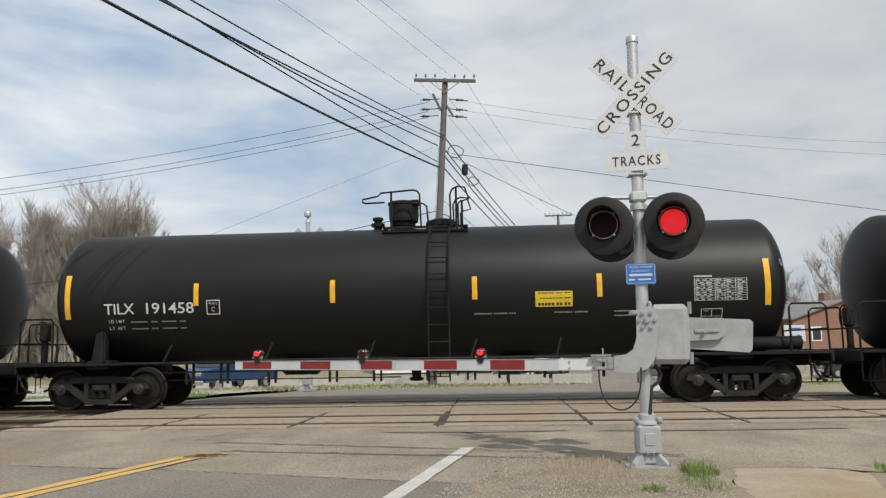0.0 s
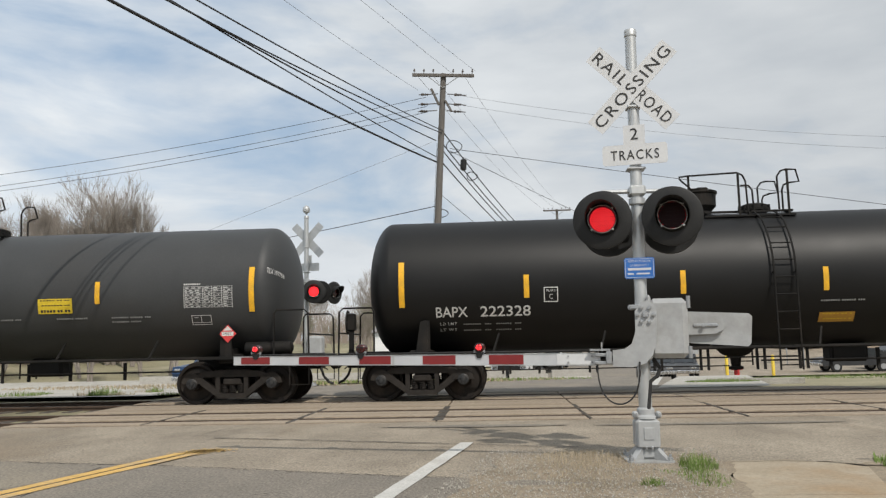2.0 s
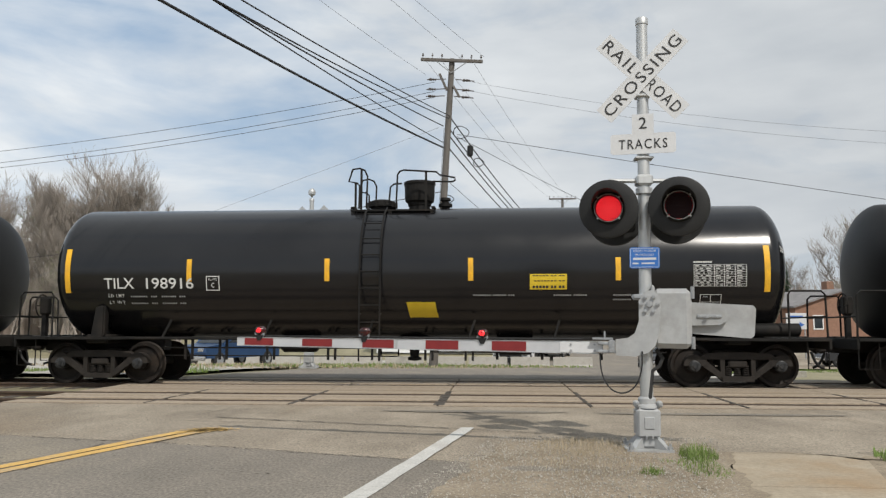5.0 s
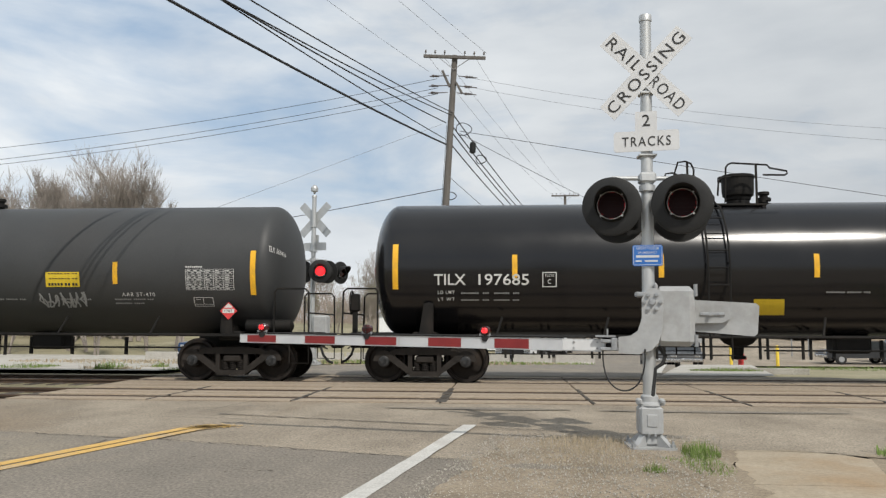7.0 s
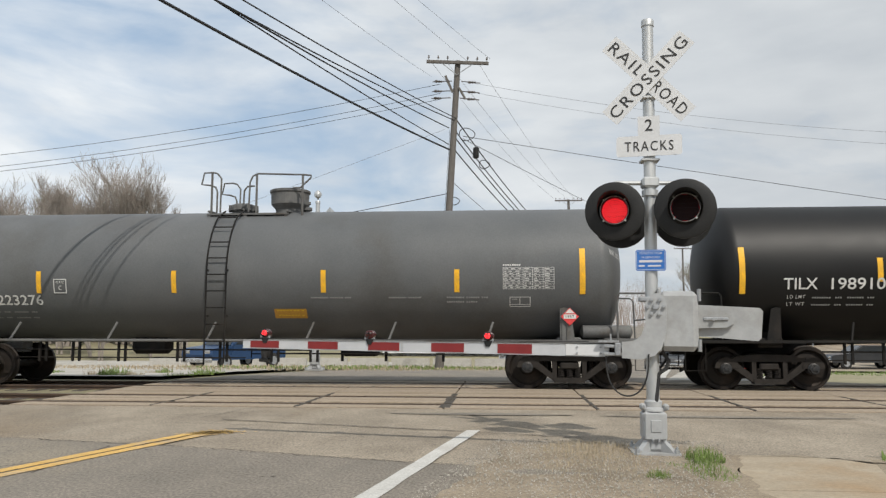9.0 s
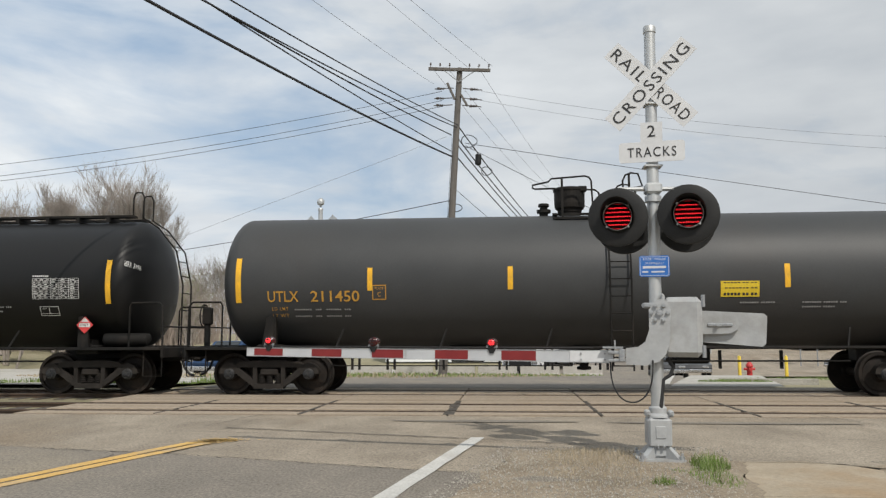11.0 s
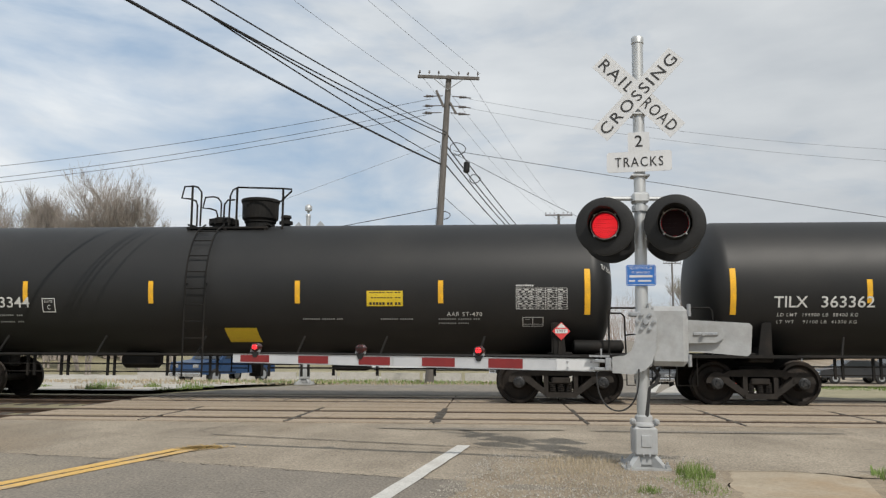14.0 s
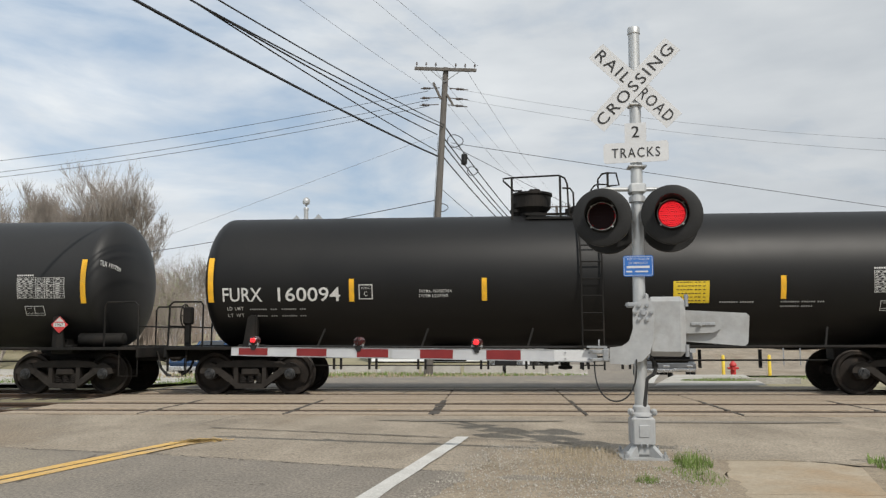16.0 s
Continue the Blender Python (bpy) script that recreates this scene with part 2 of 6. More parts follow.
M_CHROME = mat("bright_trim_metal", (0.5, 0.5, 0.5), (0.6, 0.6, 0.6), 5, 0.25, 0.9, 0.0)
M_HYD = mat("red_hydrant_paint", (0.42, 0.03, 0.03), (0.5, 0.04, 0.04), 6, 0.5, 0, 0.1)
M_BOLL = mat("yellow_bollard_paint", (0.7, 0.5, 0.05), (0.78, 0.57, 0.07), 6, 0.6, 0, 0.1)
M_LENS = mat("unlit_red_lens", (0.035, 0.005, 0.005), (0.06, 0.007, 0.006), 30, 0.2, 0, 0.3)
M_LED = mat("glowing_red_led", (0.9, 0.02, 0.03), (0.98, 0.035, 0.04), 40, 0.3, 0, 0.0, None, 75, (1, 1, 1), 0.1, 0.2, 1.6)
# for the added slats, coloured like a lens that is off
M_BLINK_SLAT = mat("dark_added_slat", (0.008, 0.002, 0.002), (0.014, 0.003, 0.003), 30, 0.6, 0, 0.0, spec=0.15)
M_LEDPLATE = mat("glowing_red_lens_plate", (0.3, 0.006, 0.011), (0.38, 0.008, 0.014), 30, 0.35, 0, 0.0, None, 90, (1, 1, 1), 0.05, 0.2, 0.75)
M_PLAC = mat("placard_red", (0.55, 0.04, 0.04), (0.6, 0.05, 0.05), 8, 0.5, 0, 0.0)
M_LBLUE = mat("sign_arrow_blue", (0.03, 0.1, 0.35), (0.04, 0.13, 0.4), 8, 0.5, 0, 0.0)


# ---- mesh building ----
class Shape:
    """Vertices and faces of one mesh."""

    def __init__(self):
        self.v, self.f, self.smooth = [], [], True

    def add(self, vs, fs, m=None):
        n = len(self.v)
        self.v += [tuple(m @ Vector(p)) for p in vs] if m else [tuple(p) for p in vs]
        self.f += [tuple(i + n for i in f) for f in fs]
        return self

    def box(self, c, s, bevel=0.0, m=None):
        """A box with chamfered edges."""
        x, y, z = (a / 2 for a in s)
        b = min(bevel, 0.45 * min(s))
        vs, fs = [], []
        if b <= 0:
            vs = [(i * x, j * y, k * z) for i in (-1, 1) for j in (-1, 1) for k in (-1, 1)]
            fs = [(0, 1, 3, 2), (4, 6, 7, 5), (0, 4, 5, 1), (2, 3, 7, 6), (0, 2, 6, 4), (1, 5, 7, 3)]
        else:
            idx = {}
            for i in (-1, 1):
                for j in (-1, 1):
                    for k in (-1, 1):
                        for a, p in enumerate(((i * x, j * (y - b), k * (z - b)), (i * (x - b), j * y, k * (z - b)), (i * (x - b), j * (y - b), k * z))):
                            idx[i, j, k, a] = len(vs)
                            vs.append(p)
            for s1 in (-1, 1):
                fs.append([idx[s1, j, k, 0] for j, k in ((-1, -1), (1, -1), (1, 1), (-1, 1))][::s1])
                fs.append([idx[j, s1, k, 1] for j, k in ((-1, -1), (1, -1), (1, 1), (-1, 1))][::-s1])
                fs.append([idx[j, k, s1, 2] for j, k in ((-1, -1), (1, -1), (1, 1), (-1, 1))][::s1])
            for i in (-1, 1):
                for j in (-1, 1):
                    w = i * j
                    fs.append([idx[i, j, -1, 0], idx[i, j, -1, 1], idx[i, j, 1, 1], idx[i, j, 1, 0]][::w])
                    fs.append([idx[-1, i, j, 1], idx[-1, i, j, 2], idx[1, i, j, 2], idx[1, i, j, 1]][::w])
                    fs.append([idx[i, -1, j, 2], idx[i, -1, j, 0], idx[i, 1, j, 0], idx[i, 1, j, 2]][::w])
                    for k in (-1, 1):
                        fs.append([idx[i, j, k, 0], idx[i, j, k, 1], idx[i, j, k, 2]][::i * j * k])
        vs = [(p[0] + c[0], p[1] + c[1], p[2] + c[2]) for p in vs]
        self.smooth = False
        return self.add(vs, fs, m)

    def tube(self, pts, r, n=8, r2=None, cap=True):
        pts = [Vector(p) for p in pts]
        rings, last = [], None
        base = len(self.v)
        for i, p in enumerate(pts):
            d = (pts[min(i + 1, len(pts) - 1)] - pts[max(i - 1, 0)]).normalized()
            if last is None:
                u = d.orthogonal().normalized()
            else:
                u = (last - d * last.dot(d)).normalized()
            last = u
            w = d.cross(u)
            q = r if r2 is None else r + (r2 - r) * i / (len(pts) - 1)
            self.v += [tuple(p + (u * math.cos(6.28319 * k / n) + w * math.sin(6.28319 * k / n)) * q) for k in range(n)]
        for i in range(len(pts) - 1):
            a, b = base + i * n, base + (i + 1) * n
            self.f += [(a + k, a + (k + 1) % n, b + (k + 1) % n, b + k) for k in range(n)]
        if cap:
            self.f.append(tuple(base + k for k in range(n))[::-1])
            e = base + (len(pts) - 1) * n
            self.f.append(tuple(e + k for k in range(n)))
        return self

    def lathe(self, prof, axis, n=24, at=(0, 0, 0)):
        """Profile (along, radius) turned about an axis 'x', 'y' or 'z' through the point at."""
        base = len(self.v)
        for a, r in prof:
            for k in range(n):
                c, s = math.cos(6.28319 * k / n) * r, math.sin(6.28319 * k / n) * r
                p = {"x": (a, c, s), "y": (s, a, c), "z": (c, s, a)}[axis]
                self.v.append((p[0] + at[0], p[1] + at[1], p[2] + at[2]))
        for i in range(len(prof) - 1):
            a, b = base + i * n, base + (i + 1) * n
            self.f += [(a + k, a + (k + 1) % n, b + (k + 1) % n, b + k) for k in range(n)]
        self.f.append(tuple(base + k for k in range(n))[::-1])
        e = base + (len(prof) - 1) * n
        self.f.append(tuple(e + k for k in range(n)))
        return self

    def plate(self, poly, axis, lo, hi):
        """A flat outline given as 2D points, with thickness along an axis (the other two in order)."""
        n = len(poly)
        def p(q, d):
            return {"x": (d, q[0], q[1]), "y": (q[0], d, q[1]), "z": (q[0], q[1], d)}[axis]
        vs = [p(q, lo) for q in poly] + [p(q, hi) for q in poly]
        fs = [tuple(range(n))[::-1], tuple(range(n, 2 * n))] + [(i, (i + 1) % n, n + (i + 1) % n, n + i) for i in range(n)]
        self.smooth = False
        return self.add(vs, fs)

    def quad(self, a, b, c, d):
        return self.add([a, b, c, d], [(0, 1, 2, 3)])

    def mesh(self, name, *mats):
        me = bpy.data.meshes.new(name)
        me.from_pydata(self.v, [], self.f)
        for m in mats:
            me.materials.append(m)
        me.polygons.foreach_set("use_smooth", [self.smooth] * len(me.polygons))
        if self.smooth:
            me.set_sharp_from_angle(angle=radians(38))
        bm = bmesh.new()
        bm.from_mesh(me)
        bmesh.ops.recalc_face_normals(bm, faces=bm.faces)
        bm.to_mesh(me)
        bm.free()
        me.update()
        return me


def part(name, shape, material, parent, label="", m=None):
    """Links a shape, or a mesh made before, as one object under a thing or a part."""
    me = shape.mesh(name, material) if isinstance(shape, Shape) else shape
    ob = new(name, me)
    if parent:
        ob.parent = parent
    if m:
        ob.matrix_basis = m
    if name == "writing_bar":
        return tagged(ob, label, kind="stuff")
    return tagged(ob, label)


def thing(name, label, category, group="", m=None, kind=""):
    ob = new(name)
    ob.empty_display_size = 0.2
    if m:
        ob.matrix_basis = m
    return tagged(ob, label, category, group, kind)


def solo(name, shape, material, label, category, group="", kind=""):
    me = shape.mesh(name, material)
    return tagged(new(name, me), label, category, group, kind)


CACHE = {}


def shared(key, make, material):
    if (key, material.name) not in CACHE:
        CACHE[key, material.name] = make().mesh(key, material)
    return CACHE[key, material.name]


# all lettering is made once, flat, and laid on its surface later
WORDS = {}


def letter(words):
    made = []
    for w in words:
        cu = bpy.data.curves.new("lettering", "FONT")
        cu.body, cu.size, cu.offset, cu.space_character, cu.resolution_u = w, 1.0, (0.003 if w in SMALL_WORDS else 0.008), (1.22 if w in SMALL_WORDS else 1.0), 3
        made.append((w, new("lettering", cu)))
    dg = bpy.context.evaluated_depsgraph_get()
    for w, ob in made:
        me = bpy.data.meshes.new_from_object(ob.evaluated_get(dg))
        vs = [tuple(v.co) for v in me.vertices]
        lo, hi = min(v[0] for v in vs), max(v[0] for v in vs)
        WORDS[w] = ([((v[0] - lo), v[1]) for v in vs], [tuple(p.vertices) for p in me.polygons], hi - lo)
        bpy.data.meshes.remove(me)
    for w, ob in made:
        cu = ob.data
        bpy.data.objects.remove(ob)
        bpy.data.curves.remove(cu)


CAR_WORDS = "TILX BAPX CTCX RPAX HSRX GATX FURX UTLX 211450 191458 222723 222328 197758 197729 732750 198916 197685 363436 198910 223276 3196 731200 363362 363344 225801 160094".split()
SMALL_WORDS = ["LD LMT", "LT WT", "AAR ST-470", "FRA AIP", "PLATE", "C", "1987", "RAIL", "ROAD", "CROSSING", "CROS", "SING", "2", "TRACKS", "THERMAL PROTECTION", "SYSTEM EQUIPPED", "REPORT PROBLEM", "OR EMERGENCY", "LD LMT  194900 LB  88400 KG", "LT WT    91100 LB  41300 KG"]
letter(CAR_WORDS + SMALL_WORDS)


def flat_text(shape, word, height, width, place):
    """Adds a word, its capitals that high and the whole that wide; place(u, v) gives the point."""
    vs, fs, w = WORDS[word]
    n = len(shape.v)
    shape.v += [tuple(place(u / w * width, v / 0.69 * height)) for u, v in vs]
    shape.f += [tuple(i + n for i in f) for f in fs]

# ---- ground, road and crossing ----
HEIGHTS = [(-400, 0), (20.4, 0), (26, -0.12), (34, -0.35), (46, -1.1), (58, -1.0), (75, 0.2), (100, 1.6), (140, 2.2), (400, 4), (3000, 12)]


def land(y):
    for (a, za), (b, zb) in zip(HEIGHTS, HEIGHTS[1:]):
        if y <= b:
            return za + (zb - za) * (y - a) / (b - a)
    return HEIGHTS[-1][1]


def sheet(xs, ys, lift, skew=0.0, y_ref=0.0, bumpy=0.0, ragged=0.0):
    """A ground sheet over the rows ys, its columns xs shifted sideways along the road."""
    s = Shape()
    for y in ys:
        for x in xs:
            dz = bumpy * noise.noise((x * 0.9, y * 0.9, 0)) if bumpy else 0
            if ragged and x in (xs[0], xs[-1]):
                x += ragged * (noise.noise((y * 2.1, x, 0)) + 0.6 * noise.noise((y * 7.3, x, 4)))
            s.v.append((x + skew * (y - y_ref), y + (ragged * noise.noise((x * 3.1, 9, y)) if y == ys[-1] else 0), land(y) + lift + dz))
    n = len(xs)
    for j in range(len(ys) - 1):
        s.f += [(j * n + i, j * n + i + 1, (j + 1) * n + i + 1, (j + 1) * n + i) for i in range(n - 1)]
    return s


YS = [-60, -20, 0, 5, 8, 11, 12.2, 20.4, 22, 24, 26, 30, 34, 40, 46, 52, 58, 66, 75, 88, 100, 120, 140, 200, 400, 1000, 3000]
SKEW = 0.21
solo("ground", sheet([-2500, -600, -150, -60, -25, -8, 0, 8, 25, 60, 150, 600, 2500], YS, -0.1), M_GRASSG,
     "grey-green early spring field and verge", "ground", kind="structure")
# the newer asphalt ends along a slanting joint
JOINT_LINE = [(-12.0, 10.2), (-9.0, 9.55), (-5.63, 8.78), (-3.81, 8.4), (-2.45, 8.0), (-0.96, 7.53), (-0.51, 7.43), (1.6, 6.9), (4.0, 6.3)]


def joint_y(x):
    for (a, ya), (b, yb) in zip(JOINT_LINE, JOINT_LINE[1:]):
        if x <= b:
            return ya + (yb - ya) * (x - a) / (b - a) + 0.04 * noise.noise((x * 2.3, 1, 0)) + 0.02 * noise.noise((x * 9, 3, 0))
    return JOINT_LINE[-1][1]


front = Shape()
ROAD_XS = [-9.6 + 0.2 * i for i in range(66)]
for v in (0.0, 0.35, 0.6, 0.8, 0.93, 1.0):
    for x in ROAD_XS:
        y1 = joint_y(x)
        y = -60 + (y1 + 60) * v
        front.v.append((x + SKEW * (y - y1), y, 0.0))
for j in range(5):
    front.f += [(j * 66 + i, j * 66 + i + 1, (j + 1) * 66 + i + 1, (j + 1) * 66 + i) for i in range(65)]
solo("road", front, M_ASPH2, "grey patched asphalt road leading to the crossing", "road", kind="structure")
# the wide, bleached approach apron in front of the tracks
solo("road", sheet([-14, -8.6, -6, -3, 0, 3, 6, 9.4, 16], [6.0, 7.5, 9.2, 10.4, 11.6, 12.72], -0.006), M_ASPH,
     "bleached cracked asphalt apron before the rails", "road", kind="structure")
solo("road", sheet([-8.2, -4, 0, 4.2], [19.72, 22, 24, 26, 30, 34, 40, 46, 52, 58, 66, 75, 88, 100, 120, 140, 200], 0.01, SKEW, 19.7), M_ASPH2,
     "grey asphalt road beyond the tracks", "road", kind="structure")
solo("parking_lot", sheet([8.5, 14, 22, 40, 70], [36, 40, 46, 52, 58, 66, 75], 0.006), M_ASPH, "pale asphalt car park beyond the tracks", "parking lot", kind="structure")
solo("gravel_lot", sheet([-60, -30, -20, -12, -9.5], [21.2, 24, 26, 30, 34, 40, 46, 52, 58], 0.006, 0.1, 21), M_GRAVEL,
     "pale gravel lot beside the tracks", "gravel", kind="structure")
solo("pavement", sheet([4.4, 5.8, 7.2], [20.35, 22, 24, 26, 30, 34, 38], 0.016, 0.26, 22), M_GRAVEL,
     "pale concrete pavement beyond the tracks", "pavement", kind="structure")
solo("verge", sheet([0.05 + 0.115 * i for i in range(20)], [-20, -8, 0, 3, 4, 5, 5.6] + [6 + 0.11 * i for i in range(26)], 0.012, 0.2, 8.75, 0.02, 0.13), M_DIRT,
     "gravelly dirt strip between road and sidewalk", "ground", kind="structure")
solo("verge", sheet([3.45, 6, 12, 30], [-10, 0, 4, 6, 7, 8.0], 0.012, 0.3, 8.0), M_DIRT, "dirt beside the sidewalk slab", "ground", kind="structure")
walk_slab = thing("sidewalk", "tan weathered concrete sidewalk slab with a stained corner", "sidewalk", kind="structure")
for j in range(12):
    y1, y0 = 7.88 - 1.52 * j, 7.88 - 1.52 * j - 1.505
    if j == 0:
        poly = [(2.12 + 0.23 * (y0 - 8.1), y0), (3.4 + 0.3 * (y0 - 7.8), y0), (3.36, 7.66), (3.22, 7.86), (2.9, 8.06), (2.5, 8.12), (2.12, 8.1)]
    else:
        poly = [(2.12 + 0.23 * (y0 - 8.1), y0), (3.4 + 0.3 * (y0 - 7.8), y0), (3.4 + 0.3 * (y1 - 7.8), y1), (2.12 + 0.23 * (y1 - 8.1), y1)]
    part("slab", Shape().plate(poly, "z", -0.1, 0.018), M_CONC, walk_slab)
# dirt that has crept over the slab's edges
solo("verge", sheet([1.98, 2.1, 2.22, 2.3], [4 + 0.12 * i for i in range(35)], 0.0215, 0.23, 8.1, 0.0, 0.16), M_DIRT,
     "loose dirt spread over the sidewalk's edge", "ground", kind="structure")
crust = Shape()
for i in range(41):
    x = 2.28 + 0.036 * i
    y = 8.1 - 0.5 * max(0.0, (x - 2.75)) ** 1.6
    crust.v += [(x, y - 0.05 + 0.09 * noise.noise((x * 4, 2, 0)), 0.0205), (x, y + 0.14 + 0.12 * noise.noise((x * 3, 7, 0)), 0.0)]
crust.f += [(2 * i, 2 * i + 2, 2 * i + 3, 2 * i + 1) for i in range(40)]
solo("verge", crust, M_DIRT, "crumbled dirt along the sidewalk's end", "ground", kind="structure")


def stripe_line(name, x0, y0, x1, y1, w, material, label, z=0.006, wavy=0.0):
    s = Shape()
    n = 24
    for i in range(n + 1):
        t = i / n
        x, y = x0 + (x1 - x0) * t, y0 + (y1 - y0) * t
        a, b = (noise.noise((x * 6, y * 6, k)) * wavy for k in (1, 5))
        s.v += [(x - w / 2 + a, y, land(y) + z), (x + w / 2 + b, y, land(y) + z)]
    s.f += [(2 * i, 2 * i + 1, 2 * i + 3, 2 * i + 2) for i in range(n)]
    return solo(name, s, material, label, "road marking", kind="structure")


stripe_line("edge_line", -1.94, 0, -0.41, 9.95, 0.17, M_LINEW, "worn white edge line painted on the road", wavy=0.015)
for dx in (0, 0.19):
    stripe_line("centre_line", -6.35 + dx, -1, -3.77 + dx, 9.3, 0.145, M_LINEY, "worn double yellow centre line", wavy=0.02)
dust = Shape()
dr = random.Random(8)
for k in range(900):
    t = dr.random() ** 0.7
    x, y = -3.68 + 0.22 * t + dr.gauss(0, 0.09 + 0.04 * t), 9.2 + 0.4 * t + dr.gauss(0, 0.06)
    r = dr.uniform(0.004, 0.016)
    dust.add([(x - r * 1.6, y, 0.0062), (x, y - r, 0.0062), (x + r * 1.6, y, 0.0062), (x, y + r, 0.0062)], [(0, 1, 2, 3)])
solo("paint_specks", dust, M_LINEY, "scattered yellow paint where the centre line ends", "road marking", kind="stuff")
stripe_line("edge_line", 4.2, 22, 12.4, 60, 0.18, M_LINEW, "white edge line on the far road", z=0.02)

# tar joints and cracks across the road
JOINTS = [(-9, 9.55, -5.63, 8.78, 0.03), (-5.63, 8.78, -3.81, 8.4, 0.035), (-3.81, 8.4, -2.45, 8.0, 0.035), (-2.45, 8.0, -0.96, 7.53, 0.03), (-0.96, 7.53, -0.4, 7.4, 0.03), (-3.93, 10.85, -0.67, 9.9, 0.07), (-0.67, 9.9, 0.9, 9.4, 0.05), (-9, 12.7, 0, 12.72, 0.05), (0, 12.72, 9.4, 12.7, 0.05), (3.5, 8.25, 6.5, 7.9, 0.04)]
for x0, y0, x1, y1, w in JOINTS:
    s = Shape()
    n = 40
    d = Vector((x1 - x0, y1 - y0, 0))
    side = Vector((-d.y, d.x, 0)).normalized()
    for i in range(n + 1):
        p = Vector((x0, y0, 0)) + d * i / n + side * 0.05 * noise.noise((i * 0.45, x0, y1))
        ww = w * (0.45 + 0.55 * abs(noise.noise((i * 0.7, y0, 3))))
        s.v += [tuple(p - side * ww / 2 + Vector((0, 0, 0.005))), tuple(p + side * ww / 2 + Vector((0, 0, 0.005)))]
    s.f += [(2 * i, 2 * i + 1, 2 * i + 3, 2 * i + 2) for i in range(n)]
    solo("tar_joint", s, M_SEAL, "dark cracked joint in the asphalt", "road joint", kind="structure")
crack = random.Random(21)
for k in range(16):
    x, y = crack.uniform(-7, 5.5), crack.uniform(6.4, 12.3)
    if x > -0.4 and y < 9.2:
        continue
    a = crack.uniform(-0.5, 0.5) if crack.random() < 0.7 else crack.uniform(1.0, 2.0)
    s = Shape()
    n = 22
    for i in range(n + 1):
        w = 0.011 * (0.35 + abs(noise.noise((i * 0.6, k, 1))))
        s.v += [(x - w * math.sin(a), y + w * math.cos(a), 0.0052), (x + w * math.sin(a), y - w * math.cos(a), 0.0052)]
        a += 0.35 * noise.noise((i * 0.5, k, 7))
        x, y = x + 0.075 * math.cos(a), y + 0.075 * math.sin(a)
    s.f += [(2 * i, 2 * i + 1, 2 * i + 3, 2 * i + 2) for i in range(n)]
    solo("asphalt_crack", s, M_SEAL, "thin dark crack in the asphalt", "road crack", "road cracks", "structure")
chips = Shape()
for k in range(900):
    x, y = crack.uniform(-8, 8), crack.uniform(6.2, 12.6)
    r = crack.uniform(0.003, 0.012)
    q = [crack.uniform(0.5, 1.2) for _ in range(5)]
    if x > -0.4 and y < 9.0:
        continue
    chips.add([(x + 2.6 * r * q[i] * math.cos(i * 1.2566), y + r * q[i] * math.sin(i * 1.2566), 0.005) for i in range(5)], [(0, 1, 2, 3, 4)])
solo("asphalt_pits", chips, M_SEAL, "dark pits and oil spots in the asphalt", "road pits", kind="stuff")
for px, py, sx, sy in ((-0.3, 11.9, 1.3, 0.16), (3.2, 11.8, 1.8, 0.12)):
    s = Shape()
    ring = [(px + sx * math.cos(a) * (1 + 0.3 * noise.noise((a * 3, px, 0))), py + sy * math.sin(a) * (1 + 0.3 * noise.noise((a * 3, px, 2))), 0.0045) for a in (k * 0.2618 for k in range(24))]
    s.add(ring, [tuple(range(24))])
    solo("asphalt_patch", s, M_ASPH2, "darker asphalt patch in the road surface", "road patch", kind="structure")

# ---- the two tracks ----
TRACK_Y = (14.25, 18.2)
RAIL_OFF = 0.755
bed = thing("track_bed", "dark ballast bed with two tracks", "track bed", kind="structure")
for x0, x1 in ((-400, -8.6), (9.6, 400)):
    s = Shape()
    xs = sorted({x0, x1, *([-60, -30, -20, -14, -10] if x0 < 0 else [11, 14, 20, 30, 60])})
    prof = [(11.9, -0.3), (12.6, -0.16), (15.9, -0.15), (16.2, -0.18), (16.6, -0.15), (19.9, -0.16), (20.8, -0.4)]
    for x in xs:
        s.v += [(x, y, z + 0.02 * noise.noise((x, y, 0))) for y, z in prof]
    n = len(prof)
    for i in range(len(xs) - 1):
        s.f += [(i * n + j, (i + 1) * n + j, (i + 1) * n + j + 1, i * n + j + 1) for j in range(n - 1)]
    part("ballast", s, M_BALLAST, bed)
tie_mesh = Shape().box((0, 0, -0.2), (0.23, 2.6, 0.17), 0.015).mesh("tie", M_TIE)
for ty in TRACK_Y:
    for k in range(16):
        part("tie", tie_mesh, None, bed, m=pose(-8.95 - 0.52 * k, ty, 0.03))
        part("tie", tie_mesh, None, bed, m=pose(9.95 + 0.52 * k, ty, 0.03))
stones = Shape()
rng = random.Random(4)
for k in range(2600):
    x = rng.choice((-1, 1)) * rng.uniform(9.3, 20)
    if -8.8 < x < 9.8:
        continue
    y = rng.uniform(12.2, 20.4)
    r = rng.uniform(0.02, 0.05)
    q = Matrix.Translation((x, y, -0.15)) @ Euler((rng.random() * 6, rng.random() * 6, 0)).to_matrix().to_4x4()
    stones.add([(r, 0, 0), (-r, 0, 0), (0, r, 0), (0, -r * 0.8, 0), (0, 0, r * 0.8), (0, 0, -r)],
               [(0, 2, 4), (2, 1, 4), (1, 3, 4), (3, 0, 4), (2, 0, 5), (1, 2, 5), (3, 1, 5), (0, 3, 5)], q)
stones.smooth = False
tagged(part("ballast_stones", stones, M_STONE, bed), kind="stuff")
